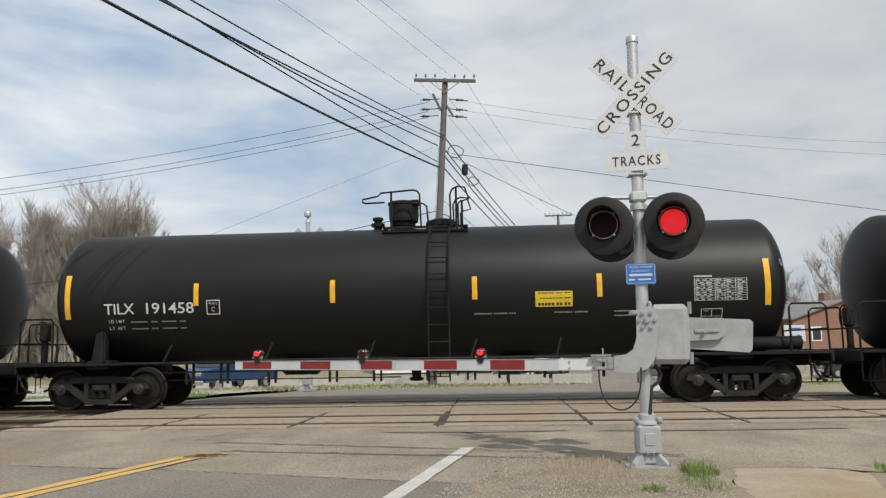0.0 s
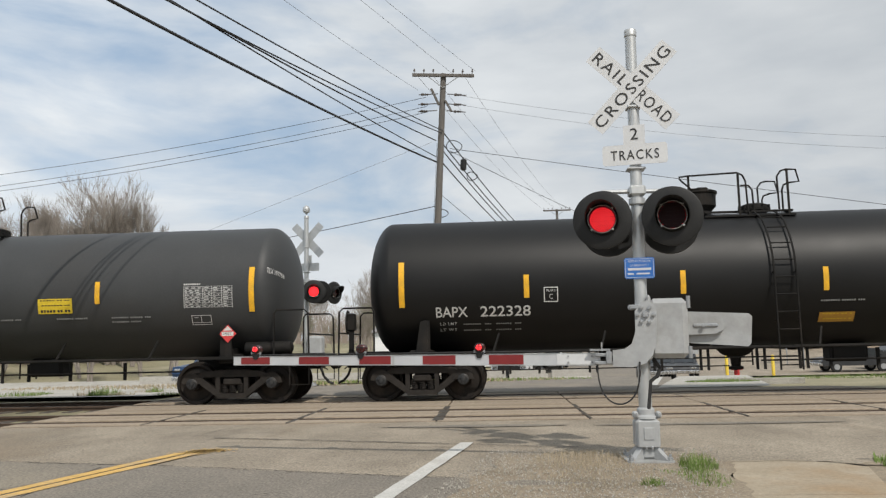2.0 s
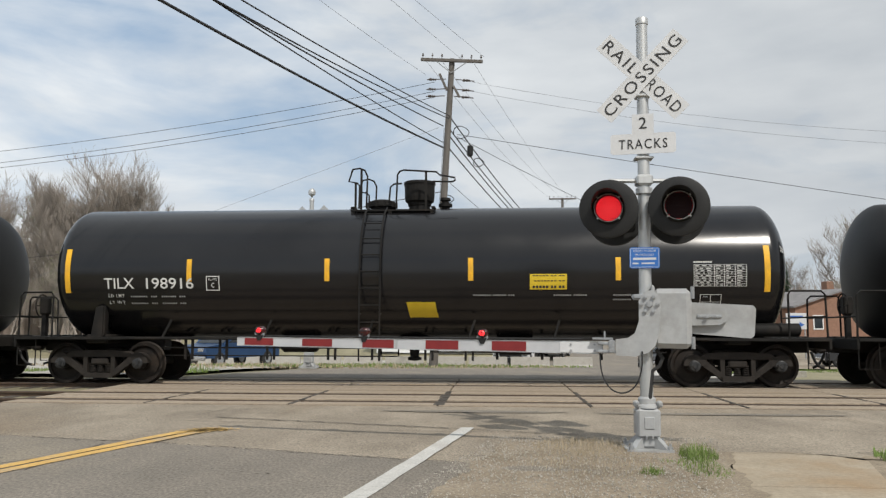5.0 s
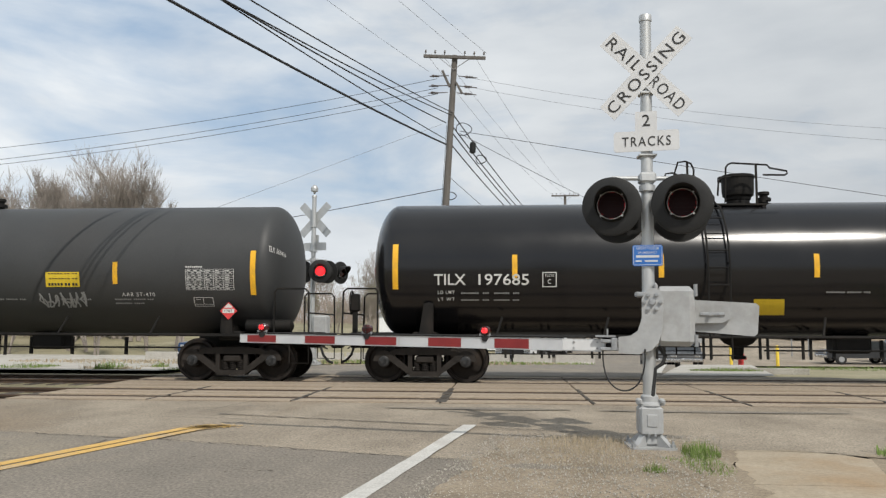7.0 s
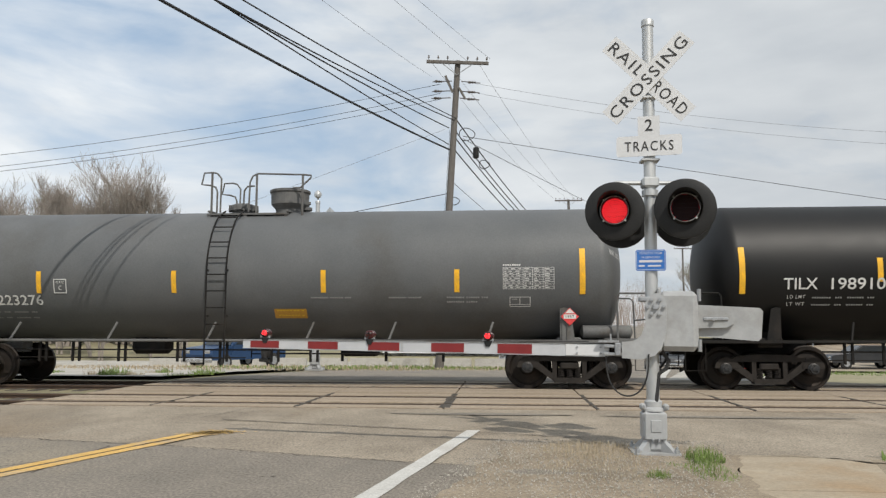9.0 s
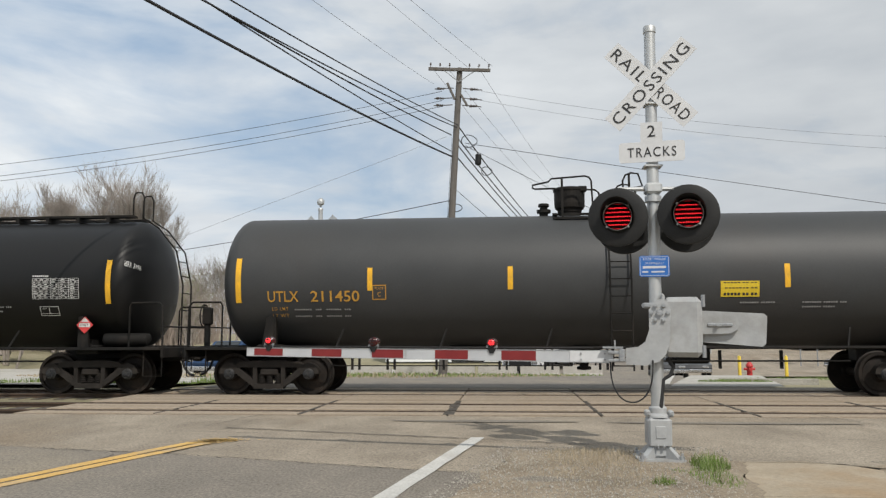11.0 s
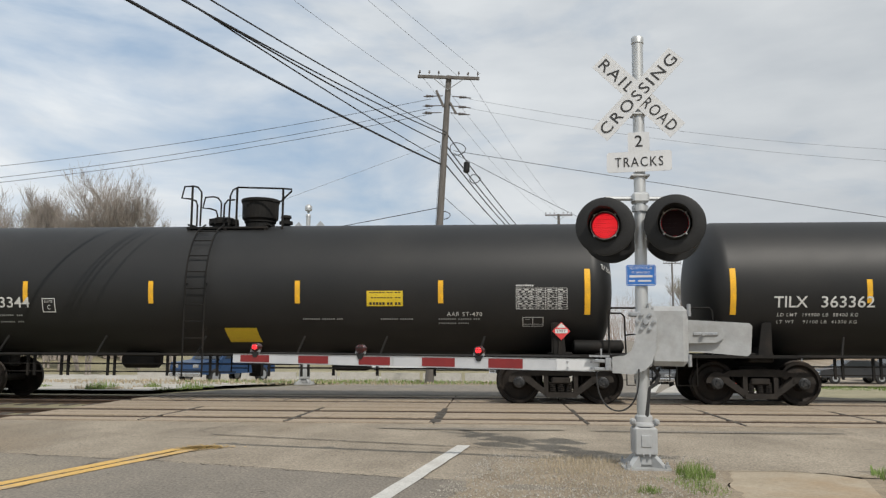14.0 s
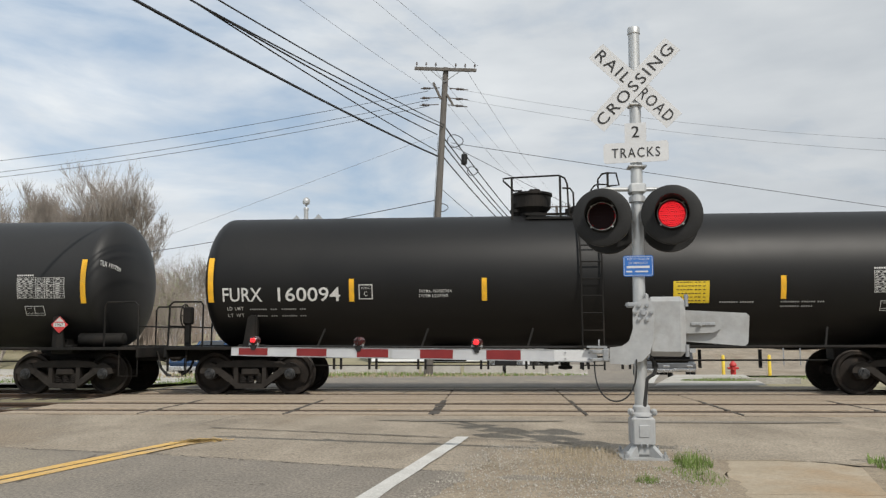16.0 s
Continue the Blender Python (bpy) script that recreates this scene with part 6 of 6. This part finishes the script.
    for x in extras.get("stripes", (-4.65, -1.64, 1.42, 4.05)):
        part("yellow_stripe", shared("yellow_stripe", lambda: patch_on_tank(-0.055, 0.055, -0.27, 0.22), M_YEL), None, tk, "yellow reflective stripe", on_matrix(x, drop + low))
    for x in extras.get("talls", (-7.55, 7.5)):
        part("yellow_stripe", shared("yellow_stripe_long", lambda: patch_on_tank(-0.06, 0.06, -0.52, 0.46, 0.012, 10), M_YEL), None, tk, "tall yellow reflective stripe", on_matrix(x, drop + (extras.get("right_low", 0.0) if x > 0 else 0.0)))
    ink = M_OCHRE if extras.get("tan") else M_WHITE
    lx, lz = extras.get("mark_at", (-6.72, -0.42))
    lz += 0.5 * drop
    if mark:
        t = Shape()
        big = extras.get("big", 1.0)
        flat_text(t, mark, 0.23 * big, 0.68 * big, lambda u, v: on_tank(lx + u, lz + v, 0.013))
        part("reporting_mark", t, ink, tk, "stencilled letters")
        t = Shape()
        flat_text(t, number, 0.23 * big, 0.178 * big * len(number), lambda u, v: on_tank(lx + 0.95 * big + u, lz + v, 0.013))
        part("reporting_number", t, ink, tk, "stencilled numbers")
        t = Shape()
        full = number == "363362" and flip
        for k, w in enumerate(("LD LMT  194900 LB  88400 KG", "LT WT    91100 LB  41300 KG") if full else ()):
            flat_text(t, w, 0.075, 1.62, lambda u, v: on_tank(lx + 0.08 + u, lz - 0.2 - 0.16 * k + v, 0.013))
        for k, w in enumerate(() if full else ("LD LMT", "LT WT")):
            flat_text(t, w, 0.075, 0.36, lambda u, v: on_tank(lx + 0.08 + u, lz - 0.2 - 0.16 * k + v, 0.013))
        part("stencil", t, ink, tk, "small white stencilling")
        h = Shape()
        head_text(h, mark, 0.13, 0.2, 0.33, 0.35)
        head_text(h, number, 0.13, 0.05 * len(number), 0.58, 0.35)
        part("head_stencil", h, ink, tk, "reporting mark stencilled on the domed head")
        for k in () if full else (0, 1):
            for x0, x1 in ((0.58, 0.98), (1.04, 1.18), (1.28, 1.62), (1.68, 1.84)):
                part("writing_bar", shared("bar_%.2f" % (x1 - x0), lambda: print_row(x1 - x0), M_FADED), None, tk, "", on_matrix(lx + x0, lz - 0.2 - 0.16 * k))
        bx = lx + 2.45 * big
        part("plate_box", shared("plate_box", plate_box_shape, ink), None, tk, "small white outlined box", on_matrix(bx - (-4.27), drop))
        t = Shape()
        flat_text(t, "PLATE", 0.05, 0.18, lambda u, v: on_tank(bx - 0.09 + u, -0.25 + drop + v, 0.013))
        flat_text(t, "C", 0.1, 0.07, lambda u, v: on_tank(bx - 0.035 + u, -0.4 + drop + v, 0.013))
        part("stencil", t, ink, tk)
    dx = extras.get("panel", 6.0)
    part("data_panel", shared("data_panel", data_panel_shape, ink), None, tk, "white ruled data panel with bars of small print", on_matrix(dx, drop))
    part("writing_bar", shared("note_0.40", lambda: print_row(0.4), ink), None, tk, "", on_matrix(dx, drop + 0.09))
    for x, w in ((-1.0 + 2.4, 0.9), (3.1, 0.75), (4.35, 0.9)):
        part("writing_bar", shared("note_%.2f" % w, lambda: print_row(w), M_FADED), None, tk, "", on_matrix(x, -0.6 + 1.3 * drop))
    part("writing_bar", shared("note_0.70", lambda: print_row(0.7), M_FADED), None, tk, "", on_matrix(4.35, -0.7 + 1.3 * drop))
    part("stencil_box", shared("stencil_box", stencil_box_shape, ink), None, tk, "small white outlined double box", on_matrix(extras.get("panel", 6.0) + 0.14, -0.8 + drop))
    for kind, x, a in extras.get("panels", (("phone", 2.7, 0),)):
        phone_panel(tk, kind, x + (0.06 if drop else 0.0))
    if extras.get("placard", True):
        pl = part("placard", shared("placard", placard_shape, M_PLAC), None, car, "red and white diamond placard", pose(extras.get("placard_x", 6.95), -1.38, 1.54))
        part("placard_band", shared("placard_band", lambda: Shape().box((0, -0.012, 0.0), (0.26, 0.004, 0.09)).plate([(-0.1, 0.07), (0.1, 0.07), (0, 0.17)], "y", -0.014, -0.01), M_WHITE), None, pl)
        t = Shape()
        flat_text(t, "1987", 0.06, 0.17, lambda u, v: (-0.085 + u, -0.0155, -0.03 + v))
        part("placard_number", CACHE.setdefault("1987", t.mesh("placard_number", M_INK)), None, pl)
        part("placard_bracket", shared("placard_bracket", lambda: Shape().plate([(-0.07, -0.5), (0.1, -0.5), (0.05, -0.05), (-0.05, -0.05)], "y", 0.02, 0.05), fr), None, car, "", pose(extras.get("placard_x", 6.95), -1.38, 1.54))
    for x, a, w, seed in extras.get("tags", ()):
        part("graffiti", scribble(x, a, w, seed), M_FADED if seed % 2 else M_WHITE, tk, "white spray-painted scrawl")
    for word, x, a, h, w in extras.get("words", ()):
        t = Shape()
        flat_text(t, word, h, w, lambda u, v: on_tank(x + u, a + v, 0.013))
        part("stencil", t, ink, tk, "white stencilled words")
    if "roofwalk" in extras:
        s = Shape()
        for x0, x1 in ((-7.5, -0.75), (1.35, 7.5)):
            s.box(((x0 + x1) / 2, -0.35, 4.12), (x1 - x0, 0.25, 0.05)).box(((x0 + x1) / 2, 0.35, 4.12), (x1 - x0, 0.25, 0.05))
            x = x0 + 0.3
            while x < x1:
                s.box((x, 0, 4.05), (0.08, 1.0, 0.14))
                x += 0.75
        part("roof_walk", s, fr, car, "running board along the tank top")
        for e in (0, 180):
            q = Shape()
            for sy in (-0.25, 0.25):
                q.tube([(7.4, sy, 4.1), (7.4, sy, 4.6), (7.45, sy, 4.72), (7.6, sy, 4.72), (7.66, sy, 4.6), (7.66, sy, 4.1), (8.05, sy, 3.85), (8.5, sy, 3.3), (8.68, sy, 2.5), (8.68, sy, 1.05)], 0.02, 6)
            for x, z in ((8.2, 3.7), (8.4, 3.42), (8.56, 3.05), (8.64, 2.7), (8.68, 2.3), (8.68, 1.9), (8.68, 1.5)):
                q.tube([(x, -0.25, z), (x, 0.25, z)], 0.014, 6)
            part("end_ladder", q, fr, car, "curved end ladder", pose(0, 0, 0, 0, 0, e))
    return car


def on_matrix(x, a):
    """Slides something made at arc 0 round the tank to arc a, and along it to x."""
    return Matrix.Translation((x, 0, TANK_Z)) @ Matrix.Rotation(-a / TANK_R, 4, "X") @ Matrix.Translation((0, 0, -TANK_Z))


def print_row(w):
    s, x = Shape(), 0.0
    while x < w - 0.04:
        q = patch_on_tank(x, x + 0.034, 0, 0.034, 0.012, 1)
        s.add(q.v, q.f)
        x += 0.048 if int(x / 0.048) % 7 < 6 else 0.085
    return s


def stencil_box_shape():
    s = Shape()
    for x0, x1, a0, a1 in ((0, 0.44, 0, 0.013), (0, 0.44, 0.215, 0.228), (0, 0.013, 0, 0.22), (0.427, 0.44, 0, 0.22), (0.21, 0.223, 0.05, 0.22), (0.0, 0.44, 0.05, 0.06), (0.06, 0.16, 0.17, 0.18)):
        q = patch_on_tank(x0, x1, a0, a1, 0.012, 2)
        s.add(q.v, q.f)
    return s


def plate_box_shape():
    s = Shape()
    for x0, x1, a0, a1 in ((-4.42, -4.12, -0.17, -0.15), (-4.42, -4.12, -0.47, -0.45), (-4.42, -4.4, -0.46, -0.16), (-4.14, -4.12, -0.46, -0.16)):
        q = patch_on_tank(x0, x1, a0, a1, 0.012, 3)
        s.add(q.v, q.f)
    return s


def data_panel_shape():
    s = Shape()
    r = random.Random(5)
    rows = 9
    for k in range(rows + 1):
        q = patch_on_tank(0, 1.08, 0.05 - 0.05 * k, 0.057 - 0.05 * k, 0.012, 1)
        s.add(q.v, q.f)
    for x in (0, 0.42, 0.62, 0.84, 1.07):
        q = patch_on_tank(x, x + 0.01, -0.4, 0.057, 0.012, 4)
        s.add(q.v, q.f)
    for k in range(rows):
        for x0, x1 in ((0.03, 0.38), (0.45, 0.59), (0.66, 0.8), (0.88, 1.03)):
            x = x0
            while x < x1 - 0.03:
                w = r.uniform(0.03, 0.11)
                q = patch_on_tank(x, min(x + w, x1), 0.018 - 0.05 * k, 0.034 - 0.05 * k, 0.012, 1)
                s.add(q.v, q.f)
                x += w + 0.06
    return s


def placard_shape():
    return Shape().plate([(0, -0.19), (0.19, 0), (0, 0.19), (-0.19, 0)], "y", -0.008, 0.012)


def phone_panel(tk, kind, x):
    """Yellow panel with bars of print: a wide one, a tall one, a tilted one or a faded one."""
    size = {"phone": (0.78, -0.46, -0.13), "tall": (0.74, -0.6, -0.13), "tilt": (0.66, -0.93, -0.48), "ochre": (0.75, -0.75, -0.48), "ochre_low": (0.72, -1.1, -0.85), "tilt_low": (0.62, -1.14, -0.74), "mid": (0.68, -0.8, -0.44), "low": (0.72, -1.42, -0.98)}[kind]
    m = {"phone": M_YELB, "tall": M_YELB, "tilt": M_YELB, "ochre": M_OCHRE, "ochre_low": M_OCHRE, "tilt_low": M_YELB, "mid": M_YELB, "low": M_YELB}[kind]
    w, a0, a1 = size
    p = part("warning_panel", shared("panel_" + kind, lambda: patch_on_tank(0, w, a0, a1, 0.01, 6, -0.06 if kind in ("tilt", "tilt_low", "low") else 0), m), None, tk, "yellow panel with black print" if kind in ("phone", "tall", "mid") else "plain yellow panel", pose(x, 0, 0))
    s = Shape()
    n = {"phone": 3, "tall": 6, "tilt": 5, "ochre": 2, "ochre_low": 2, "tilt_low": 5, "mid": 5, "low": 6}[kind]
    for k in range(n):
        top = a1 - (a1 - a0) * (k + 0.22) / n
        bot = a1 - (a1 - a0) * (k + (0.42 if kind not in ("phone",) or k < n - 1 else 0.72)) / n
        x = 0.06 + 0.03 * (k % 2)
        while x < w - 0.1:
            q = patch_on_tank(x, x + 0.05, bot, top, 0.014, 2)
            s.add(q.v, q.f)
            x += 0.07 if int(x * 30) % 5 else 0.1
    part("writing_bar", CACHE.setdefault("print_" + kind, s.mesh("print_" + kind, M_INK if kind in ("phone", "tall", "mid") else M_YELB)), None, p)


def scribble(x, a, w, seed):
    """A loose looping spray-paint tag."""
    r, s = random.Random(seed), Shape()
    for stroke in range(7):
        x0 = x + w * stroke / 7
        p = [(x0 + r.uniform(0, w / 6), a + r.uniform(-0.05, 0.4)) for _ in range(5)]
        pts = []
        for i in range(len(p) - 1):
            for k in range(6):
                t = k / 6
                t = t * t * (3 - 2 * t)
                pts.append((p[i][0] * (1 - t) + p[i + 1][0] * t + 0.03 * math.sin(3.14 * t), p[i][1] * (1 - t) + p[i + 1][1] * t))
        for (xa, aa), (xb, ab) in zip(pts, pts[1:]):
            d = math.hypot(xb - xa, ab - aa) + 1e-6
            nx, na = -(ab - aa) / d * 0.018, (xb - xa) / d * 0.018
            s.add([on_tank(xa - nx, aa - na, 0.014), on_tank(xb - nx, ab - na, 0.014), on_tank(xb + nx, ab + na, 0.014), on_tank(xa + nx, aa + na, 0.014)], [(0, 1, 2, 3)])
    return s


B4 = {"hatch": 3, "hatch_at": -0.42, "low": -0.1, "talls": (-7.32, 7.25), "panels": (("ochre_low", 1.4, 0),), "mark_at": (-6.6, -0.76), "stripes": (-4.66, -1.4, 1.5, 4.55), "panel": 5.5}
GREY4 = {"hatch": 3, "hatch_at": -0.25, "low": -0.2, "talls": (-7.3, 7.22), "panels": (("ochre_low", 0.55, 0),), "mark_at": (-6.7, -0.74), "stripes": (-4.75, -1.65, 1.68, 4.57), "panel": 5.55}
FLIP = {"top_at": -0.15, "panels": (("tilt_low", 0.02, 0), ("phone", 2.6, 0)), "stripes": (-4.8, -1.75, 1.35, 4.45), "placard": False}
LOW = {"drop": -0.13, "panels": (("low", -0.38, 0), ("phone", 2.75, 0)), "stripes": (-4.8, -1.95, 1.3, 4.4), "words": (("AAR ST-470", 4.53, -0.68, 0.09, 0.75),)}
TRAIN = [
    ("front", 16.15, "black", "BAPX", "222723", False, {}),
    ("a", -1.90, "black", "TILX", "191458", False, {}),
    ("b", -19.97, "black", "BAPX", "222723", False, B4),
    ("c", -38.03, "black", "BAPX", "222328", False, B4),
    ("d", -56.12, "slate", "TILX", "197758", False, {}),
    ("e", -74.18, "slate", "TILX", "197729", False, {"tags": ((-4.6, -0.95, 1.2, 4),)}),
    ("f", -92.27, "black", "CTCX", "732750", False, {"tags": ((-2.9, -0.72, 1.05, 6),), "hatch_at": -0.34, "placard_x": 6.15, "panels": (("mid", 2.32, 0),), "mark_at": (-7.0, -0.45), "stripes": (-4.3, -1.45, 1.28, 4.1)}),
    ("gap", -110.3, "gloss", "TILX", "198916", True, FLIP),
    ("g", -128.37, "black", "TILX", "198916", True, FLIP),
    ("h", -146.40, "gloss", "TILX", "197685", True, {**FLIP, "stripes": (-5.0, -1.95, 1.2, 4.45), "tags": ((3.7, -0.62, 1.25, 8),)}),
    ("i", -164.57, "slate", "TILX", "363436", True, {**LOW, "hatch": 2, "top_at": -0.25, "tags": ((2.6, -0.95, 1.1, 9),)}),
    ("j", -182.56, "black", "TILX", "198910", True, {**FLIP, "tags": ((-2.6, -0.85, 1.35, 10), (2.15, -0.8, 1.0, 12))}),
    ("k", -200.60, "grey", "RPAX", "223276", True, GREY4),
    ("gap", -218.65, "charcoal", "TILX", "363362", False, {}),
    ("l", -236.65, "slate", "UTLX", "211450", False, {"tan": True, "mark_at": (-6.9, -0.5)}),
    ("m", -254.66, "black", "HSRX", "3196", True, {"hatch": 3, "hatch_at": 0.28, "low": -0.12, "panel": 5.75, "roofwalk": True, "panels": (("tilt", -0.05, 0), ("ochre", 3.0, 0)), "mark_at": (-7.0, -0.32), "stripes": (-4.75, -1.88, 1.1, 4.1)}),
    ("n", -272.65, "gloss", "CTCX", "731200", False, {"mark_at": (-6.72, -0.58), "stripes": (-4.5, -1.75, 1.5, 4.35), "panels": (("tall", 2.2, 0),)}),
    ("o", -290.85, "charcoal", "TILX", "363362", True, {**LOW, "hatch": 2, "top_at": -0.22}),
    ("p", -308.9, "charcoal", "TILX", "363344", True, {**LOW, "hatch": 2, "top_at": -0.27}),
    ("q", -326.97, "charcoal", "GATX", "225801", False, {"hatch": 2, "top_at": 0.2, "mark_at": (-6.85, -0.52), "words": (("FRA AIP", 4.3, -0.55, 0.09, 0.5),), "panels": (("phone", 3.2, 0),), "stripes": (-4.7, -1.37, 1.83, 4.4)}),
    ("s", -345.06, "black", "FURX", "160094", False, {"low": -0.25, "hatch": 3, "top_at": -0.2, "hatch_at": -0.25, "big": 1.28, "mark_at": (-7.48, -0.5), "talls": (-7.74, 7.56), "right_low": -0.37, "panel": 6.22, "panels": (("tall", 2.15, 0),), "stripes": (-4.65, -1.8, 1.4, 4.4), "words": (("THERMAL PROTECTION", -3.2, -0.33, 0.06, 0.7), ("SYSTEM EQUIPPED", -3.2, -0.43, 0.06, 0.62))}),
    ("t", -363.17, "charcoal", "TILX", "197758", False, {}),
]
SPEED = 21.665
CARS = [(tank_car(spec), spec[1]) for spec in TRAIN]


# when each added slat bares or hides the ever-lit lens, standing in for switching; the second figure is the delay from
# the lowest to the topmost slat
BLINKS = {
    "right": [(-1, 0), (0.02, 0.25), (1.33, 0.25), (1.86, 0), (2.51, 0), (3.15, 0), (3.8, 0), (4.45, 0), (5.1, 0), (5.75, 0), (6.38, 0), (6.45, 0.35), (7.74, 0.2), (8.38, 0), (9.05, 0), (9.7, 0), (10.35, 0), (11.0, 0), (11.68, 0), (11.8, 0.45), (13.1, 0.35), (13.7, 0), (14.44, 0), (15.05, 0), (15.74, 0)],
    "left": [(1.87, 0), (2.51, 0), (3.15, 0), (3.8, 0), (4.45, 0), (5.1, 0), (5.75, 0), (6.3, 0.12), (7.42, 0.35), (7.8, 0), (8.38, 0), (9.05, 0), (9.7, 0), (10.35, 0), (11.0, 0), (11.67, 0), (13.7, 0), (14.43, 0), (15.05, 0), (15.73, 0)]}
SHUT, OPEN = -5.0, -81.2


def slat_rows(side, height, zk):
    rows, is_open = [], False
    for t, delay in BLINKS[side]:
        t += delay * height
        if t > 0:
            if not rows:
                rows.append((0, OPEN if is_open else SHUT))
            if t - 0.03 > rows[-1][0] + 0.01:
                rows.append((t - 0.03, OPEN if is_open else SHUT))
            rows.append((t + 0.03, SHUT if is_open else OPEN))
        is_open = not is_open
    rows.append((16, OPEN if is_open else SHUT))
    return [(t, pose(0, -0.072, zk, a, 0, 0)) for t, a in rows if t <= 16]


def motions():
    for car, x in CARS:
        walk(car, [(t, pose(x + SPEED * t, 18.2, 0.0)) for t in (0, 4, 8, 12, 16)])
    for slat, side, height, zk in BLINK_SLATS:
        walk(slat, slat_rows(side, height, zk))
    # all wheels of the train roll alike: one run of keys serves every wheel in the same place on its truck
    step = 1.45 * 0.458 / SPEED
    count = math.ceil(16 / step)
    for (ax, y, turn), same in WHEELS.items():
        way = 1 if turn == 0 else -1
        walk(same[0], [(16 * k / count, pose(ax, y, 0.458, 0, 0, turn) @ Matrix.Rotation(way * SPEED / 0.458 * 16 * k / count, 4, "Y")) for k in range(count + 1)])
        keys = same[0].animation_data
        for ob in same[1:]:
            ob.rotation_mode = "QUATERNION"
            ob.animation_data_create()
            ob.animation_data.action = keys.action
            ob.animation_data.action_slot = keys.action_slot


motions()
